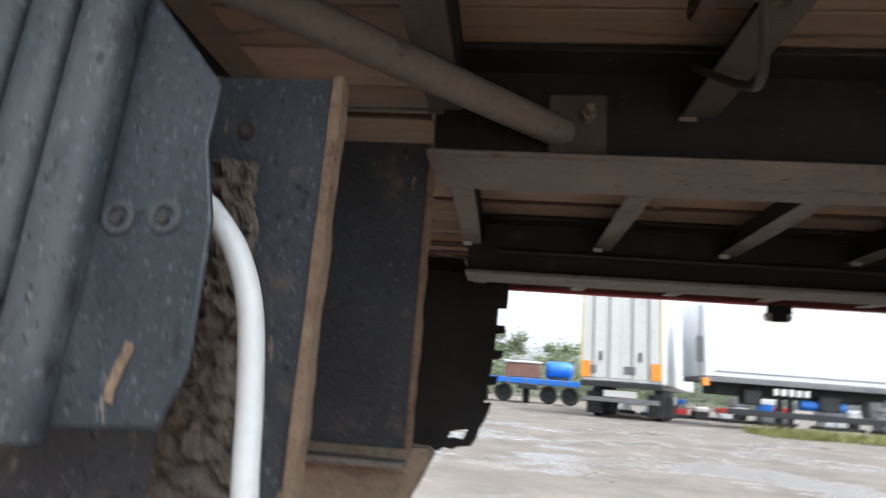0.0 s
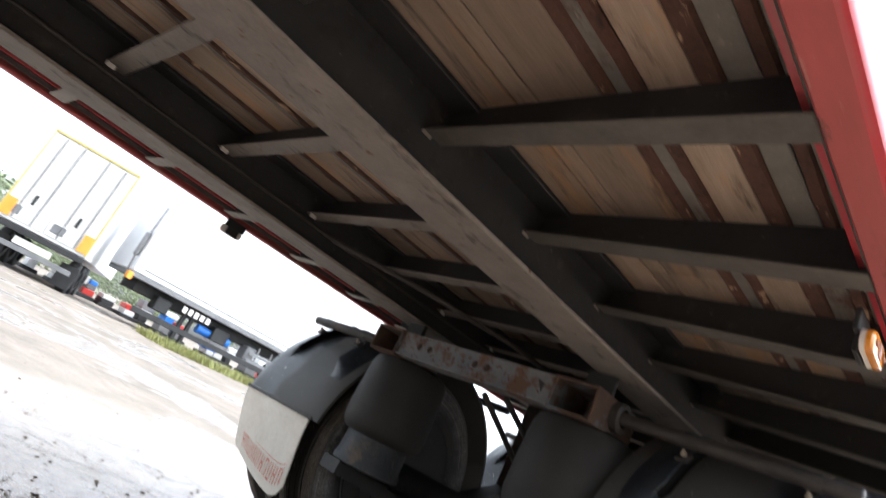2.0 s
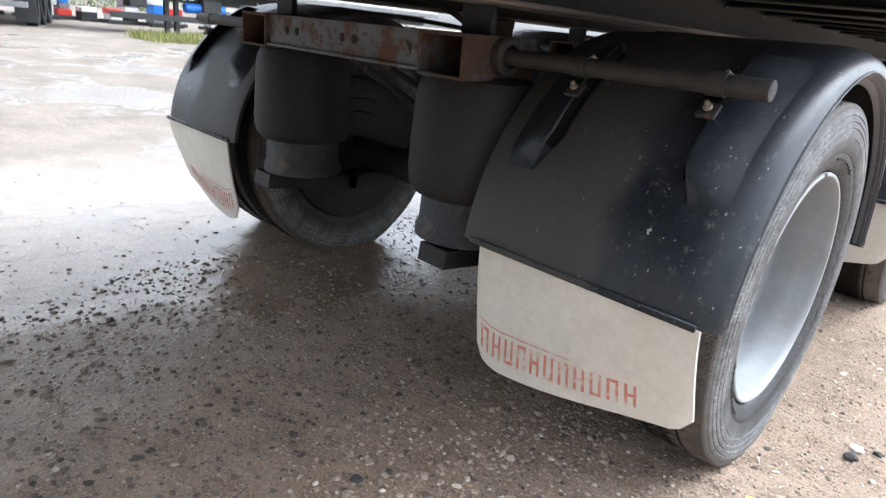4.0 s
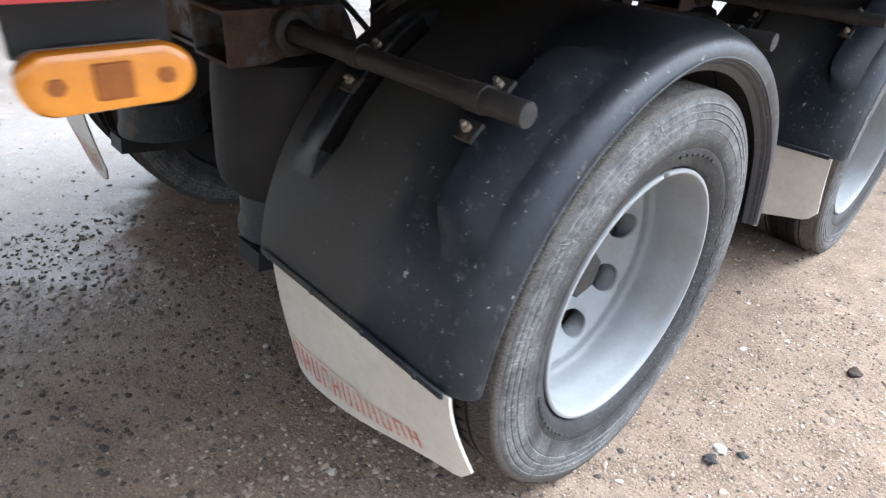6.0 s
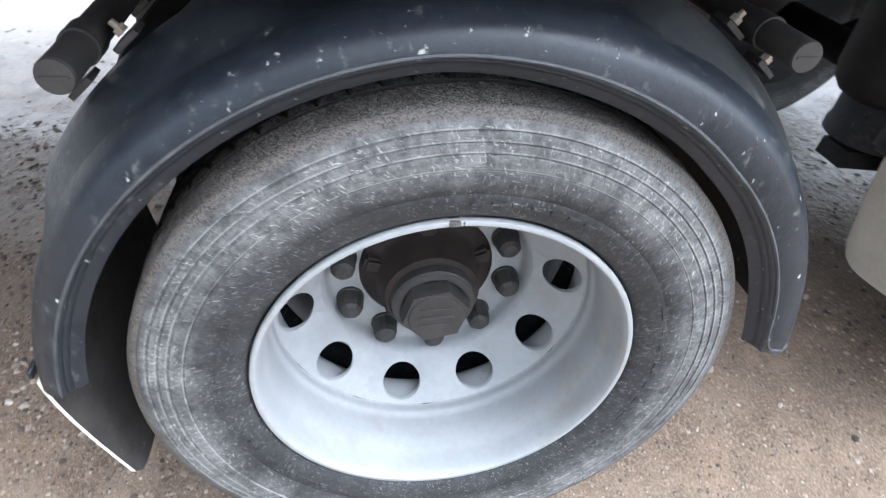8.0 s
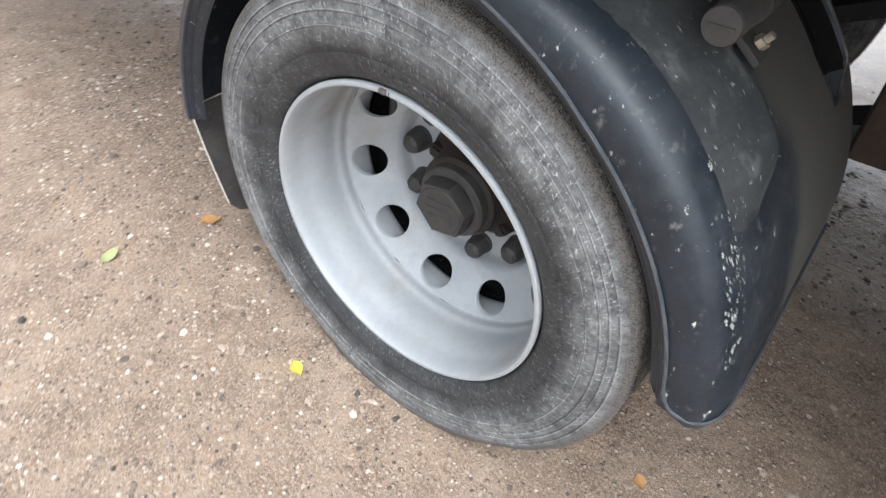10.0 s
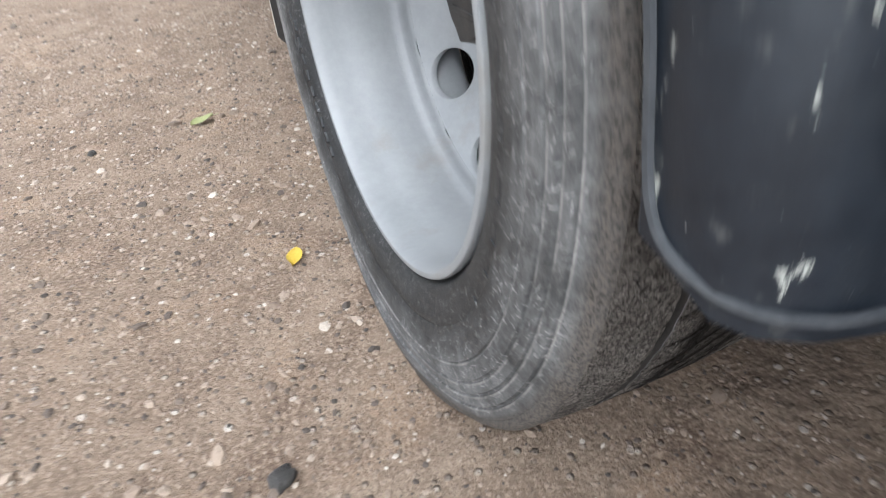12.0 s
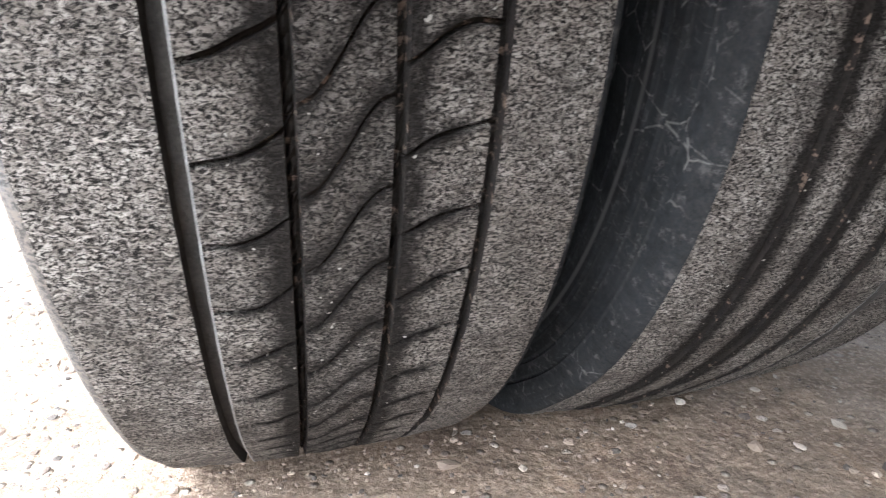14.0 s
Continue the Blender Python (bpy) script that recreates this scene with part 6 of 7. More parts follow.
# torn rubber sheet at the far rear corner
bm = bmesh.new()
g = []
for j in range(21):
    t = j / 20
    row = []
    for i in range(15):
        u = i / 14
        z = 1.17 - 0.68 * t - 0.05 * math.sin(u * 2.6) * t
        y = -2.66 + 0.505 * u - (0.02 * t + 0.10 * t ** 4) * u
        x = -1.10 + 0.035 * math.sin(u * 5 + t * 2) + 0.03 * t
        if i == 14:
            y += 0.012 * noise.noise(Vector((0, t * 16, 5)))
        if j == 20:
            z += 0.03 * noise.noise(Vector((u * 9, 2, 1)))
        if j > 16 and 8 < i < 13:
            y += 0.020 * noise.noise(Vector((i * 1.7, j * 2.3, 4)))
            z += 0.024 * noise.noise(Vector((i * 2.1, j * 1.3, 8)))
        row.append(bm.verts.new((x, y, z)))
    g.append(row)
for j in range(20):
    for i in range(14):
        if not (i == 13 and 2 < j < 15 and j % 3) and not (j == 18 and 9 < i < 12):
            bm.faces.new((g[j][i], g[j][i + 1], g[j + 1][i + 1], g[j + 1][i]))
bmesh.ops.solidify(bm, geom=list(bm.faces), thickness=0.006)
part("corner_plate", box((-1.262, REAR_Y, RAIL_Z), (-1.19, -2.202, 1.325), 0.003), M_BLACK, trailer, "black corner plate")
part("torn_flap", bm, M_SHEET, trailer, "torn black rubber sheet with ragged edge")
part("rear_board", box((-1.18, REAR_Y - 0.03, 0.95), (1.18, REAR_Y, 1.325), 0.004), M_BLACK, trailer, "black rear closing board")


# ---- yard behind: parked trailers ----
def far_wheel(parent, x, y, side=1, r=0.5):
    bm = turned([(-0.14, 0.30), (-0.15, r - 0.05), (-0.12, r), (0.12, r), (0.15, r - 0.05), (0.14, 0.30), (0.05, 0.28), (0.05, 0.10), (0.08, 0.001)], 28)
    bmesh.ops.transform(bm, matrix=Matrix.Translation((x, y, r)), verts=bm.verts)
    return part("wheel", bm, M_DARKGEAR, parent)


def door_trailer():
    """White box trailer seen from the back: two doors with lock rods, yellow edge, orange marker plates, bumper, wheels."""
    t = thing("box_trailer", "white box trailer with yellow-edged rear doors, parked on the yard", "trailer")
    x, y0, y1, z0, z1 = -18.6, 0.25, 2.72, 1.12, 3.92
    t.matrix_basis = pose(x, y0, 0, 0, 0, -20) @ Matrix.Translation((-x, -y0, 0))
    part("body", box((x - 13, y0, z0), (x - 0.03, y1, z1), 0.03), M_WHITEP, t)
    mid = (y0 + y1) / 2
    for a, b in ((y0 + 0.05, mid - 0.01), (mid + 0.01, y1 - 0.05)):
        d = part("door", box((x - 0.03, a, z0 + 0.1), (x, b, z1 - 0.1), 0.01), M_DOORS, t, "cream rear door")
        for k in (0.3, 0.72):
            yy = a + (b - a) * k
            rd = part("lock_rod", rod([(x + 0.03, yy, z0 + 0.12), (x + 0.03, yy, z1 - 0.12)], 0.02, 8), M_GREYMETAL, d)
        part("lock_handle", box((x + 0.02, a + 0.5 * (b - a) - 0.04, 1.75), (x + 0.05, a + 0.5 * (b - a) + 0.04, 2.05), 0.01), M_DARKGEAR, d)
        part("hinge_plate", box((x, a + 0.1, 1.35), (x + 0.02, a + 0.45, 1.6), 0.01), M_GREYMETAL, d)
    for lo, hi in (((x - 0.02, y0, z0 + 0.05), (x + 0.02, y0 + 0.06, z1)), ((x - 0.02, y1 - 0.06, z0 + 0.05), (x + 0.02, y1, z1)), ((x - 0.02, y0 + 0.06, z1 - 0.07), (x + 0.02, y1 - 0.06, z1))):
        part("door_frame", box(lo, hi, 0.005), M_YELLOW, t, "yellowish door frame")
    for a, b in ((y0 + 0.04, y0 + 0.32), (y1 - 0.32, y1 - 0.04)):
        part("marker_plate", box((x + 0.02, a, 1.22), (x + 0.04, b, 1.72), 0.004), M_ORANGE, t, "orange reflective plate")
    part("sill", box((x - 0.3, y0, 0.95), (x + 0.02, y1, 1.10), 0.01), M_DARKGEAR, t)
    part("bumper", box((x - 0.15, y0 + 0.1, 0.50), (x - 0.05, y1 - 0.1, 0.64), 0.01), M_GREYMETAL, t)
    part("plate_panel", box((x - 0.1, mid - 0.5, 0.66), (x - 0.06, mid + 0.5, 0.86), 0.01), M_LENSBODY, t)
    for yy in (y0 + 0.25, y1 - 0.25):
        for xx in (x - 1.6, x - 2.9, x - 4.2):
            w = far_wheel(t, 0, 0)
            w.matrix_basis = pose(xx, yy, 0, 0, 0, 90)
    for yy in (y0 + 0.28, y1 - 0.28):
        part("flap", box((x - 0.9, yy - 0.25, 0.12), (x - 0.88, yy + 0.25, 0.8), 0.004), M_DARKGEAR, t)


def side_trailer():
    """Long white trailer seen from its side: box, dark sill line, chassis beam, landing legs, gear boxes and wheels."""
    t = thing("box_trailer", "long plain white box trailer, side on, on black running gear", "trailer")
    x, y0, y1 = -18.4, 4.0, 17.5
    part("body", box((x - 2.5, y0, 1.50), (x, y1, 3.95), 0.04), M_WHITEP, t)
    part("sill", box((x - 2.48, y0 + 0.03, 1.36), (x + 0.02, y1 - 0.03, 1.50), 0.01), M_GREYMETAL, t, "grey sill rail")
    part("chassis", box((x - 1.9, y0 + 0.5, 1.0), (x - 0.55, y1 - 0.3, 1.36), 0.02), M_DARKGEAR, t)
    for k, yy in enumerate((y0 + 2.3, y0 + 2.6)):
        part("landing_leg", box((x - 0.55, yy, 0.06), (x - 0.40, yy + 0.13, 1.2), 0.01), M_DARKGEAR, t)
    part("leg_foot", box((x - 0.62, y0 + 2.25, 0.0), (x - 0.33, y0 + 2.8, 0.06), 0.01), M_DARKGEAR, t)
    for a, b, c, h in ((1.2, 1.7, 0.75, 1.2), (3.4, 4.0, 0.7, 1.15), (4.8, 5.2, 0.6, 1.1), (6.2, 7.2, 0.70, 1.1)):
        part("gear_box", box((x - 0.7, y0 + a, c), (x - 0.15, y0 + b, h), 0.03), M_DARKGEAR if a != 4.8 else M_GREYMETAL, t)
    part("air_tank", rod([(x - 0.4, y0 + 2.9, 0.85), (x - 0.4, y0 + 4.2, 0.85)], 0.15, 16), M_CONTAINER, t, "blue air tank")
    for k in range(9):
        part("underrun_post", box((x - 0.1, y0 + 5.2 + k * 0.55, 0.55), (x - 0.06, y0 + 5.26 + k * 0.55, 1.2), 0.005), M_GREYMETAL, t)
    for z in (0.6, 0.85):
        part("underrun_rail", box((x - 0.06, y0 + 4.9, z), (x - 0.03, y0 + 9.8, z + 0.1), 0.005), M_GREYMETAL, t)
    for yy in (10.3, 11.6, 12.9):
        w = far_wheel(t, 0, 0)
        w.matrix_basis = pose(x - 0.3, yy, 0, 0, 0, 0)
    part("hose_rack", box((x - 0.35, y0 - 0.16, 1.95), (x - 0.15, y0 - 0.02, 2.75), 0.03), M_GREYMETAL, t, "grey rack of coupled hoses on the front wall")
    part("rack_pipe", rod([(x - 0.2, y0 - 0.05, 1.3), (x - 0.24, y0 - 0.10, 1.95), (x - 0.16, y0 - 0.06, 3.7)], 0.025, 8), M_GREYMETAL, t)
    part("corner_lamp", box((x - 0.2, y0 - 0.05, 1.22), (x + 0.03, y0 + 0.12, 1.46), 0.02), M_ORANGE, t, "orange corner lamp")
    part("dark_line", box((x + 0.001, y0 + 0.3, 1.66), (x + 0.012, y1 - 0.2, 1.70), 0.0), M_GREYMETAL, t, "dark line along the wall")
    part("spare_carrier", box((x - 1.2, y0 + 8.2, 0.55), (x - 0.2, y0 + 9.4, 0.80), 0.05), M_DARKGEAR, t)
    part("low_rail", box((x - 0.02, y0 + 0.6, 0.42), (x + 0.02, y0 + 7.4, 0.60), 0.01), M_DARKGEAR, t, "long dark underrun rail")
    for i in range(5):
        part("number_bar", box((x + 0.021, y0 + 2.0 + i * 0.22, 1.08), (x + 0.03, y0 + 2.14 + i * 0.22, 1.28), 0.0), M_LENSBODY, t)


door_trailer()
side_trailer()
flat = thing("flat_trailer", "low bright blue flat trailer parked at the yard's far side", "trailer")
part("bed", box((-33.4, -4.3, 0.95), (-31.0, 1.75, 1.24), 0.03), M_CONTAINER, flat)
part("head_board", box((-33.4, -4.3, 1.24), (-31.0, -4.15, 1.75), 0.02), M_CONTAINER, flat)
for k in range(6):
    part("stake", box((-31.02, -3.9 + k * 0.95, 0.90), (-30.94, -3.82 + k * 0.95, 1.30), 0.01), M_GREYMETAL, flat)
for yy in (-3.4, -2.1, 0.2, 1.3):
    w = far_wheel(flat, 0, 0, r=0.46)
    w.matrix_basis = pose(-31.4, yy, 0, 0, 0, 0)
load = thing("covered_load", "brown box load under a pale sheet on the blue flat trailer", "load")
part("box_body", box((-33.2, -2.1, 1.242), (-31.2, -0.25, 2.0), 0.05), M_BROWNBOX, load)
part("sheet", box((-33.25, -2.15, 2.0), (-31.15, -0.20, 2.12), 0.04), M_WHITEP, load, "pale cover sheet")
tank = thing("tank_barrel", "bright blue tank lying on the blue flat trailer", "tank")
part("barrel", turned([(-0.72, 0.001), (-0.70, 0.22), (-0.62, 0.40), (-0.50, 0.47), (0.50, 0.47), (0.62, 0.40), (0.70, 0.22), (0.72, 0.001)], 28), M_CONTAINER, tank, "", pose(-31.9, 0.75, 1.745, 0, 0, 88))
part("cradle", box((-32.2, 0.25, 1.242), (-31.5, 1.25, 1.40), 0.03), M_DARKGEAR, tank)
for i in range(7):
    c = thing("parked_chassis", "dark empty trailer chassis parked on the yard", "trailer")
    yy = -14 + i * 2.1
    part("frame", box((-33, yy, 0.7), (-28.6, yy + 0.9, 0.95), 0.03), M_GREYMETAL if i % 2 else M_DARKGEAR, c)
    for xx in (-32, -30.5):
        w = far_wheel(c, 0, 0, r=0.45)
        w.matrix_basis = pose(xx, yy + 0.45, 0, 0, 0, 90)


GOODS = (M_WHITEP, M_GREYMETAL, M_CONTAINER, M_REDBOX, M_GREYMETAL, M_WHITEP, M_DARKGEAR, M_DOORS, M_GREYMETAL)
gr = random.Random(31)
for i in range(22):
    gx, gy = -25.5 + gr.uniform(-1.2, 1.2), 3.2 + i * 0.72
    g = thing("goods_stack", "low stack of mixed goods on a pallet behind the parked trailer", "goods", group="stacks behind the trailer")
    part("pallet", box((gx - 0.5, gy - 0.32, 0.0), (gx + 0.5, gy + 0.32, 0.14), 0.01), M_DARKGEAR, g)
    z = 0.141
    for k in range(gr.randrange(2, 5)):
        h, w = gr.uniform(0.16, 0.36), gr.uniform(0.14, 0.30)
        part("package", box((gx - 0.4, gy - w, z), (gx + 0.4, gy + w, z + h), 0.02), GOODS[gr.randrange(9)], g)
        z += h + 0.001

# ---- plants ----
def leaf_cloud(centre, size, count, leaf, seed, squash=0.8, mat=None, spread=1.0):
    """Many small two-faced leaf quads in uneven clumps."""
    r = random.Random(seed)
    clumps = []
    for _ in range(18):
        u, v, w = r.gauss(0, 0.42), r.gauss(0, 0.42), r.uniform(-0.5, 0.5)
        clumps.append((Vector((u * size[0], v * size[1], w * size[2])), r.uniform(0.12, 0.30)))
    verts, faces = [], []
    for i in range(count):
        c, rad = clumps[r.randrange(18)]
        d = Vector((r.gauss(0, 1), r.gauss(0, 1), r.gauss(0, squash)))
        p = Vector(centre) + c + d * rad * max(size) * 0.42 * spread
        e = Euler((r.uniform(0, 6), r.uniform(0, 6), r.uniform(0, 6))).to_matrix()
        s = leaf * r.uniform(0.6, 1.4)
        b = len(verts)
        for q in ((-0.5, 0, 0), (0, -0.32, 0.06), (0.5, 0, 0), (0, 0.32, 0.06)):
            verts.append(p + e @ Vector(q) * s)
        faces.append((b, b + 1, b + 2, b + 3))
    me = bpy.data.meshes.new("crown")
    me.from_pydata(verts, [], faces)
    me.materials.append(mat or M_LEAFY)
    return me


def tree(x, y, h, spread, seed, count, leaf, label="slender roadside tree with thin green crown"):
    r = random.Random(seed)
    t = thing("tree", label, "tree", pose(x, y, 0), group="trees along the yard")
    bm = rod(smooth_path([(0, 0, -0.1), (r.uniform(-0.1, 0.1), r.uniform(-0.1, 0.1), h * 0.35), (r.uniform(-0.3, 0.3), r.uniform(-0.3, 0.3), h * 0.9)], 4), [0.035 * h ** 0.8 * (1 - 0.85 * k / 8) for k in range(9)], 8)
    for k in range(7):
        a, z = r.uniform(0, 6.28), h * r.uniform(0.3, 0.75)
        ln = spread * r.uniform(0.5, 0.9)
        rod([(0, 0, z), (math.cos(a) * ln * 0.5, math.sin(a) * ln * 0.5, z + ln * 0.35), (math.cos(a) * ln, math.sin(a) * ln, z + ln * 0.8)], [0.05, 0.03, 0.01], 6, bm)
    part("trunk", bm, M_BARK, t)
    put("crown", leaf_cloud((0, 0, h * 0.66), (spread, spread, h * 0.62), count, leaf, seed + 50, mat=M_LEAFHAZE if leaf > 0.3 else None), t, "thin green leaves in loose clumps")
    return t


# far tree line beyond the parked trailers
for i in range(11):
    tree(-64 + 3 * math.sin(i * 2.1), -34 + i * 6.2, 6.4 + 1.3 * math.sin(i * 1.7), 4.4, 100 + i, 2600, 0.34, "broad green tree far behind the yard")
# verge behind the trailer: its edge runs off at a slant; s along it, o out from it
def verge_at(s, o):
    return 2.0 + 0.42 * s + 0.907 * o, -8.96 + 0.907 * s - 0.42 * o


for i in range(12):
    tx, ty = verge_at(-24 + i * 3.3 + 0.8 * math.sin(i * 3.1), 13.0 + 1.8 * math.sin(i * 1.9))
    tree(tx, ty, 7.0 + 0.9 * math.sin(i * 2.3), 1.9, 200 + i, 1800, 0.24)


def bush(x, y, s, seed, mat=None, leaf=0.085, label="low green bush on the verge"):
    t = thing("bush", label, "bush", pose(x, y, 0), group="bushes round the yard")
    st = bmesh.new()
    r = random.Random(seed)
    for k in range(6):
        a = r.uniform(0, 6.28)
        rod([(0, 0, 0), (math.cos(a) * s * 0.25, math.sin(a) * s * 0.25, s * 0.6)], [0.02, 0.008], 5, st)
    part("stems", st, M_BARK, t)
    put("leaves", leaf_cloud((0, 0, s * 0.55), (s * 1.3, s * 1.3, s * 0.9), 4500, leaf, seed, mat=mat, spread=3.0), t)


for i in range(12):
    tx, ty = verge_at(-20 + i * 2.6 + 0.5 * math.sin(i * 5.0), 9.6 + 0.9 * math.cos(i * 2.7))
    bush(tx, ty, 1.25 + 0.4 * math.sin(i * 1.3), 300 + i)

for i in range(13):
    bush(-58 + 2.0 * math.sin(i * 2.3), -22 + i * 3.4, 3.0 + 0.6 * math.sin(i * 1.9), 400 + i, M_LEAFHAZE, 0.17, "broad green bush beyond the parked trailers, haze in its pale colour")

fence = thing("wire_fence", "dark green fence posts with thin wires behind the verge", "fence")
for i in range(9):
    px, py = verge_at(-28.0 + i * 4.57 - 0.3, 7.7)
    part("post", box((-0.045, -0.045, -0.1), (0.045, 0.045, 3.0), 0.006), M_POST, fence, "", pose(px, py, 0, 0, 0, 25))
for z in (0.5, 1.0, 1.5, 2.0, 2.45):
    part("wire", rod([(*verge_at(-28, 7.7), z), (*verge_at(8, 7.7), z)], 0.006, 5), M_POST, fence)
for i in range(20):
    kx, ky = verge_at(-22 + i * 1.5, 2.15)
    kb = part("kerb_stone", box((-0.12, -0.744, -0.15), (0.12, 0.744, 0.19), 0.02), M_KERB, None, "", pose(kx, ky, 0, 0, 0, math.degrees(math.atan2(-0.42, 0.907))))
    tagged(kb, "grey concrete kerb stone at the verge's edge", "kerb", "kerb stones", "structure")


def grass(name, label, area, count, h, seed):
    """Tufts of tapering blades over a ragged area."""
    r = random.Random(seed)
    verts, faces = [], []
    for _ in range(count):
        x, y, keep = area(r)
        if not keep:
            continue
        a, s = r.uniform(0, 6.28), h * r.uniform(0.4, 1.3)
        lean = Vector((r.gauss(0, 0.35), r.gauss(0, 0.35), 1)) * s
        wd = Vector((math.cos(a), math.sin(a), 0)) * s * r.uniform(0.05, 0.10)
        b = len(verts)
        p = Vector((x, y, -0.01))
        verts += [p - wd, p + wd, p + lean * 0.6 + wd * 0.6, p + lean, p + lean * 0.6 - wd * 0.6]
        faces.append((b, b + 1, b + 2, b + 3, b + 4))
    me = bpy.data.meshes.new(name)
    me.from_pydata(verts, [], faces)
    me.materials.append(M_GRASS)
    return tagged(new(name, me), label, "grass", kind="stuff")


def verge_near(r):
    s, o = r.uniform(-20, 6), 8.5 * r.random() ** 1.2
    x, y = verge_at(s, o)
    return x, y, o > 0.35 + 0.5 * noise.noise(Vector((s * 0.9, 0, 3))) and not 2.0 < o < 2.3


def verge_far(r):
    x, y = r.uniform(-17.6, -14.4), r.uniform(4.5, 26)
    e = -14.9 + 0.6 * noise.noise(Vector((0, y * 0.7, 8)))
    return x, y, x < e and x > -17.3


grass("grass_verge", "long green and yellow grass on the verge", verge_near, 90000, 0.19, 5)
grass("grass_strip", "strip of short grass beside the parked trailer", verge_far, 16000, 0.22, 6)


# ---- small things on the ground ----
def fallen_leaf(x, y, z, size, turn, mat, label):
    bm = bmesh.new()
    rows = []
    for i in range(9):
        u = i / 8
        w = 0.32 * math.sin(math.pi * u ** 0.8) + 0.01
        rows.append([bm.verts.new((u - 0.5, k * w, 0.10 * abs(k) ** 1.5 + 0.12 * (u - 0.5) ** 2 + 0.05 * math.sin(u * 6) * k)) for k in (-1, -0.5, 0, 0.5, 1)])
    for a, b in zip(rows, rows[1:]):
        for k in range(4):
            bm.faces.new((a[k], b[k], b[k + 1], a[k + 1]))
    rod([(-0.5, 0, 0.03), (-0.72, 0.05, 0.02)], 0.012, 5, bm)
    bmesh.ops.scale(bm, vec=(size, size, size), verts=bm.verts)
    ob = part("fallen_leaf", bm, mat, None, "", pose(x, y, z, 4, 6, turn))
    return tagged(ob, label, "leaf", "fallen leaves")


fallen_leaf(1.278, -0.222, 0.008, 0.045, 70, M_LEAFY2, "bright yellow fallen leaf on the gravel")
fallen_leaf(1.355, -0.897, 0.008, 0.062, 20, M_LEAFG, "pale green fallen leaf on the gravel")
fallen_leaf(1.084, -0.819, 0.008, 0.060, 150, M_LEAFB, "brown fallen leaf pressed into the gravel")
fallen_leaf(1.02, 0.52, 0.008, 0.035, 40, M_LEAFB, "small brown fallen leaf beside the tyre")


def clod(x, y, size, seed, mat=None, label="dark clod of earth on the gravel"):
    bm = bmesh.new()
    bmesh.ops.create_icosphere(bm, subdivisions=3, radius=size)
    bmesh.ops.scale(bm, vec=(1, 0.8, 0.5), verts=bm.verts)
    ruffle(bm, size * 0.45, 1.3 / size, seed)
    ob = part("clod", bm, mat or M_DARKSTONE, None, "", pose(x, y, size * 0.25, 0, 0, seed * 40))
    return tagged(ob, label, "stone", "clods and stones")


clod(1.391, 0.192, 0.018, 1)
clod(1.528, 0.869, 0.024, 2, M_DRUM, "reddish brown clod on the gravel")
clod(1.393, 0.244, 0.017, 4, M_LENSBODY, "pale broken stone on the gravel")
clod(1.44, 0.27, 0.014, 5)
clod(0.643, -0.903, 0.017, 6)
clod(1.613, -0.851, 0.012, 7)

rb = thing("red_box", "small red metal box standing on the gravel", "box", pose(1.12, -3.10, 0, 0, 0, 6))
part("body", box((-0.22, -0.14, 0.0), (0.22, 0.14, 0.140), 0.006), M_REDBOX, rb)
part("lid", box((-0.225, -0.145, 0.141), (0.225, 0.145, 0.165), 0.005), M_REDBOX, rb)


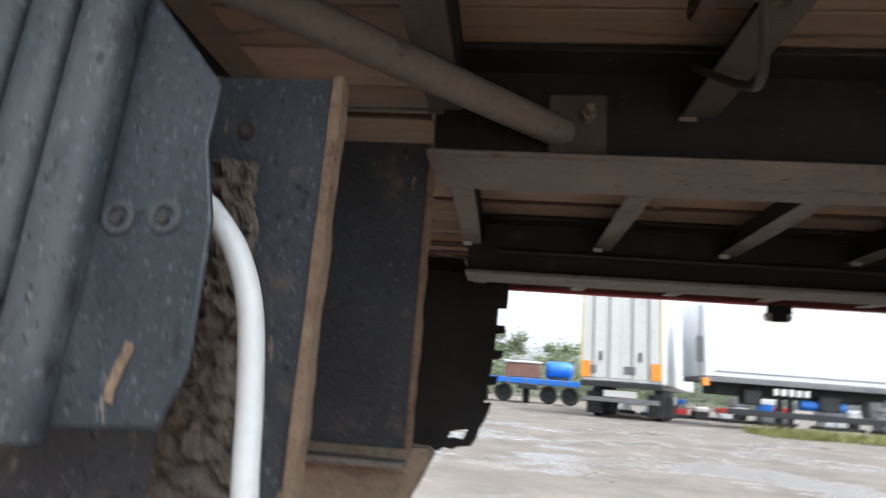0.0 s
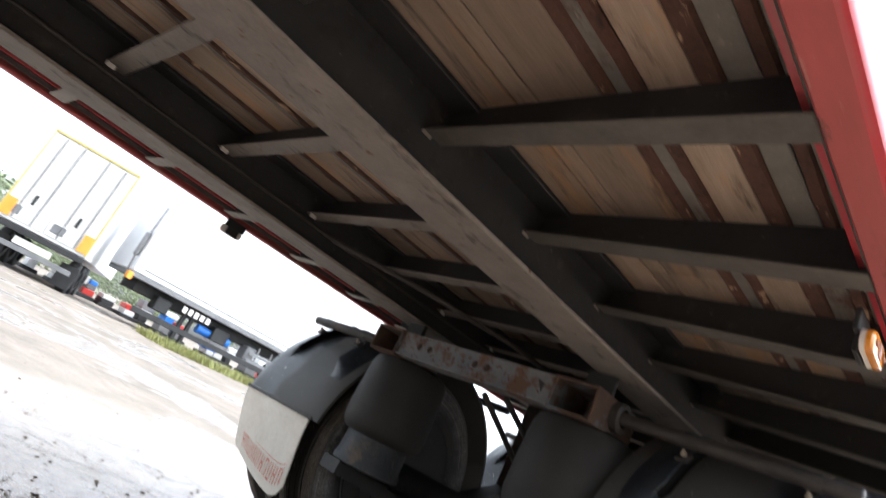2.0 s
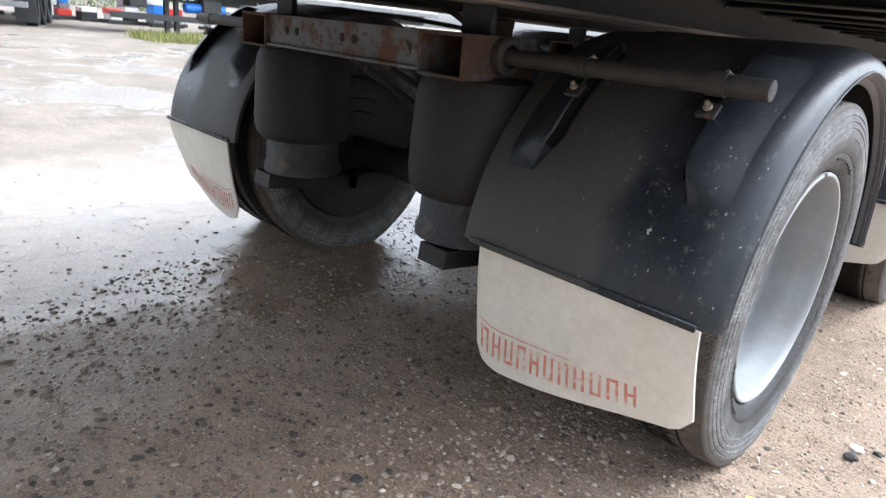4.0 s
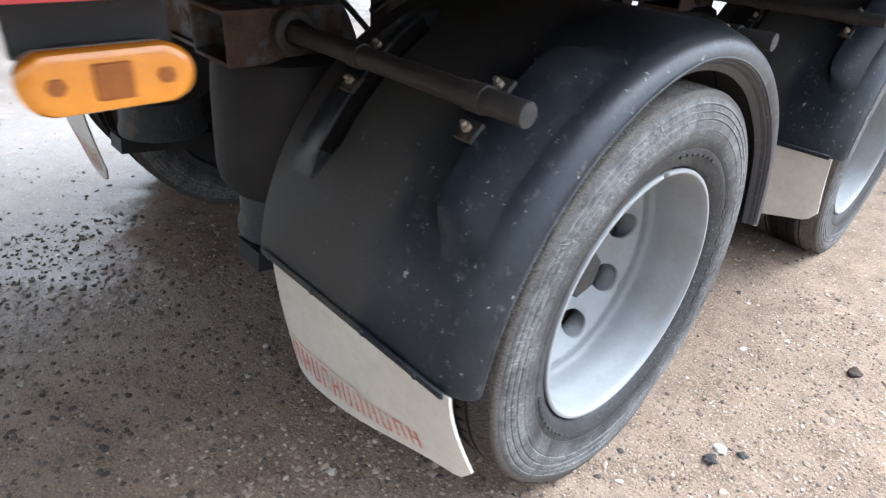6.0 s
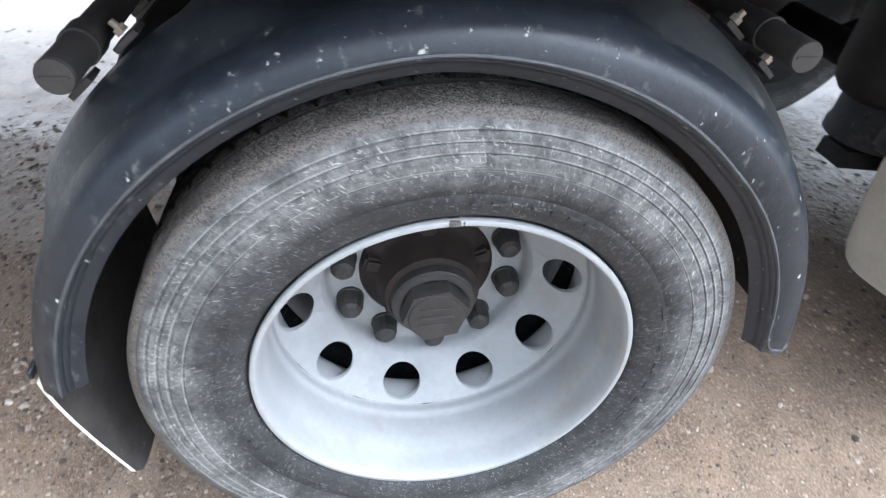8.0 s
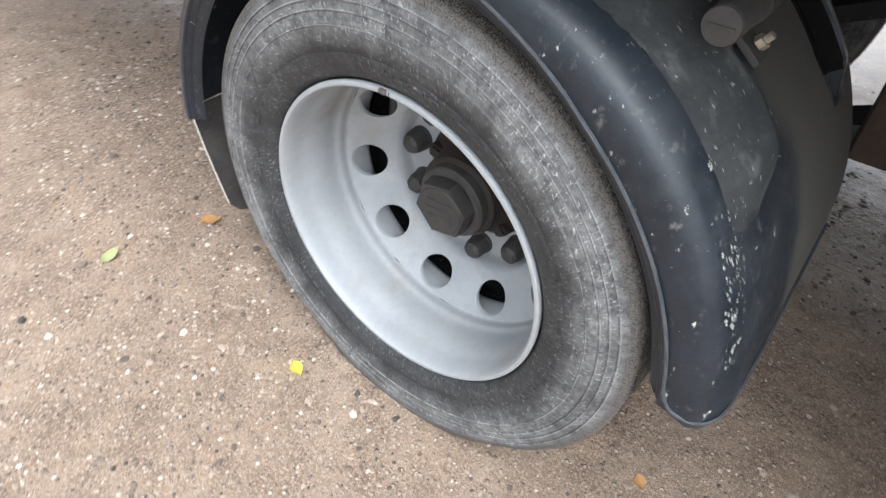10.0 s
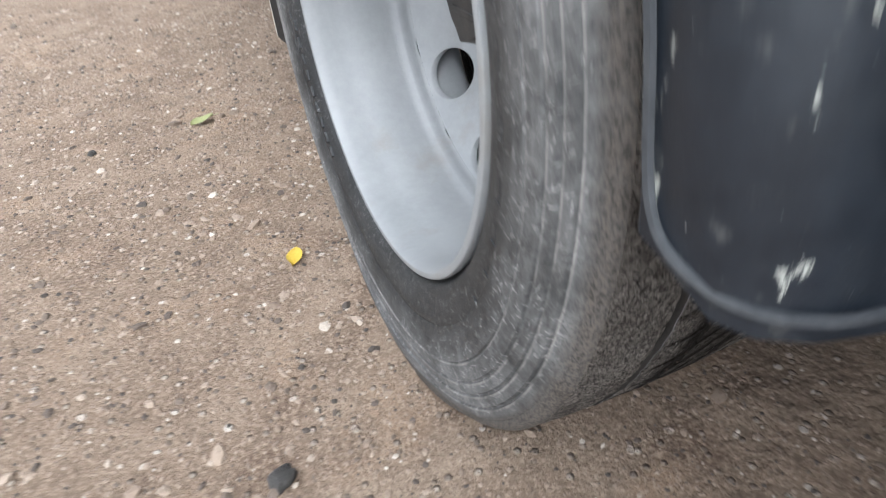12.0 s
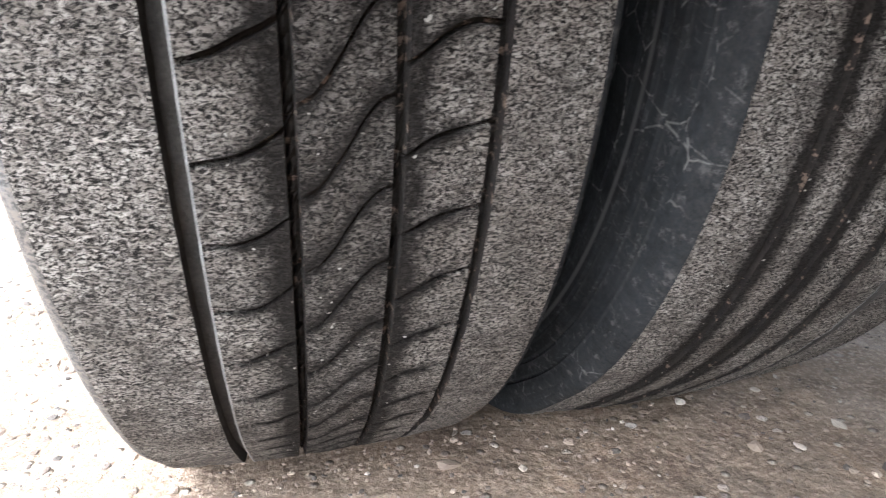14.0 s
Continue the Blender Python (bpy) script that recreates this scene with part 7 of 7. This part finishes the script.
def pebbles():
    """Loose stones over the yard, densest where the camera passes."""
    r = random.Random(11)
    base = bmesh.new()
    bmesh.ops.create_icosphere(base, subdivisions=1, radius=1.0)
    forms = []
    for k in range(9):
        forms.append([v.co * (1 + 0.55 * noise.noise(v.co * 1.6 + Vector((k * 5, 0, 0)))) for v in base.verts])
    tris = [[v.index for v in f.verts] for f in base.faces]
    base.free()
    lots = {True: ([], []), False: ([], [])}

    def add(x, y, s):
        if x < -0.75 + 0.5 * noise.noise(Vector((x, y, 3))) and r.random() < 0.87:
            return
        if x < 0.1 and r.random() < 0.35:
            return
        if s > 0.0034 and 0.3 < x < 1.22 and -0.1 < y < 1.2 and r.random() < 0.9:
            return
        verts, faces = lots[x < 0.62 + 0.25 * noise.noise(Vector((x, y * 0.8, 7)))]
        e = Euler((r.uniform(-0.4, 0.4), r.uniform(-0.4, 0.4), r.uniform(0, 6.3))).to_matrix()
        sc = Vector((s * r.uniform(0.8, 1.4), s * r.uniform(0.7, 1.1), s * r.uniform(0.45, 0.8)))
        b = len(verts)
        z = 0.011 * noise.noise(Vector((x * 2.1, y * 2.1, 0))) + 0.006 * noise.noise(Vector((x * 9, y * 9, 4)))
        for c in forms[r.randrange(9)]:
            q = e @ Vector((c.x * sc.x, c.y * sc.y, c.z * sc.z))
            verts.append((x + q.x, y + q.y, z + q.z))
        faces.extend([[b + i for i in t] for t in tris])
    for _ in range(22000):
        add(r.uniform(0.75, 2.1), r.uniform(-1.9, 1.3), 0.0018 + 0.0042 * r.random() ** 3)
    for _ in range(3600):
        add(r.uniform(0.55, 2.2), r.uniform(-2.4, 1.6), 0.004 + 0.007 * r.random() ** 4)
    for _ in range(9500):
        add(r.uniform(-2.5, 1.2), r.uniform(-3.0, 2.0), 0.003 + 0.008 * r.random() ** 4)
    for _ in range(13000):
        add(r.uniform(-1.7, 0.95), r.uniform(-2.6, 1.2), 0.0022 + 0.0075 * r.random() ** 3.5)
    for _ in range(4500):
        add(r.uniform(-1.0, 0.95), r.uniform(-1.9, -0.2), 0.0030 + 0.0085 * r.random() ** 2.6)
    for _ in range(3500):
        add(r.uniform(-7, 4), r.uniform(-7, 6), 0.006 + 0.012 * r.random() ** 4)
    for wet, name, mat, label in ((False, "gravel", M_PEBBLE, "loose mixed pebbles, pale, brown and dark, on sandy ground"), (True, "wet_gravel", M_PEBBLEWET, "dark wet pebbles under and beyond the trailer")):
        me = bpy.data.meshes.new(name)
        me.from_pydata(lots[wet][0], [], lots[wet][1])
        me.materials.append(mat)
        tagged(new(name, me), label, "gravel", kind="stuff")


pebbles()
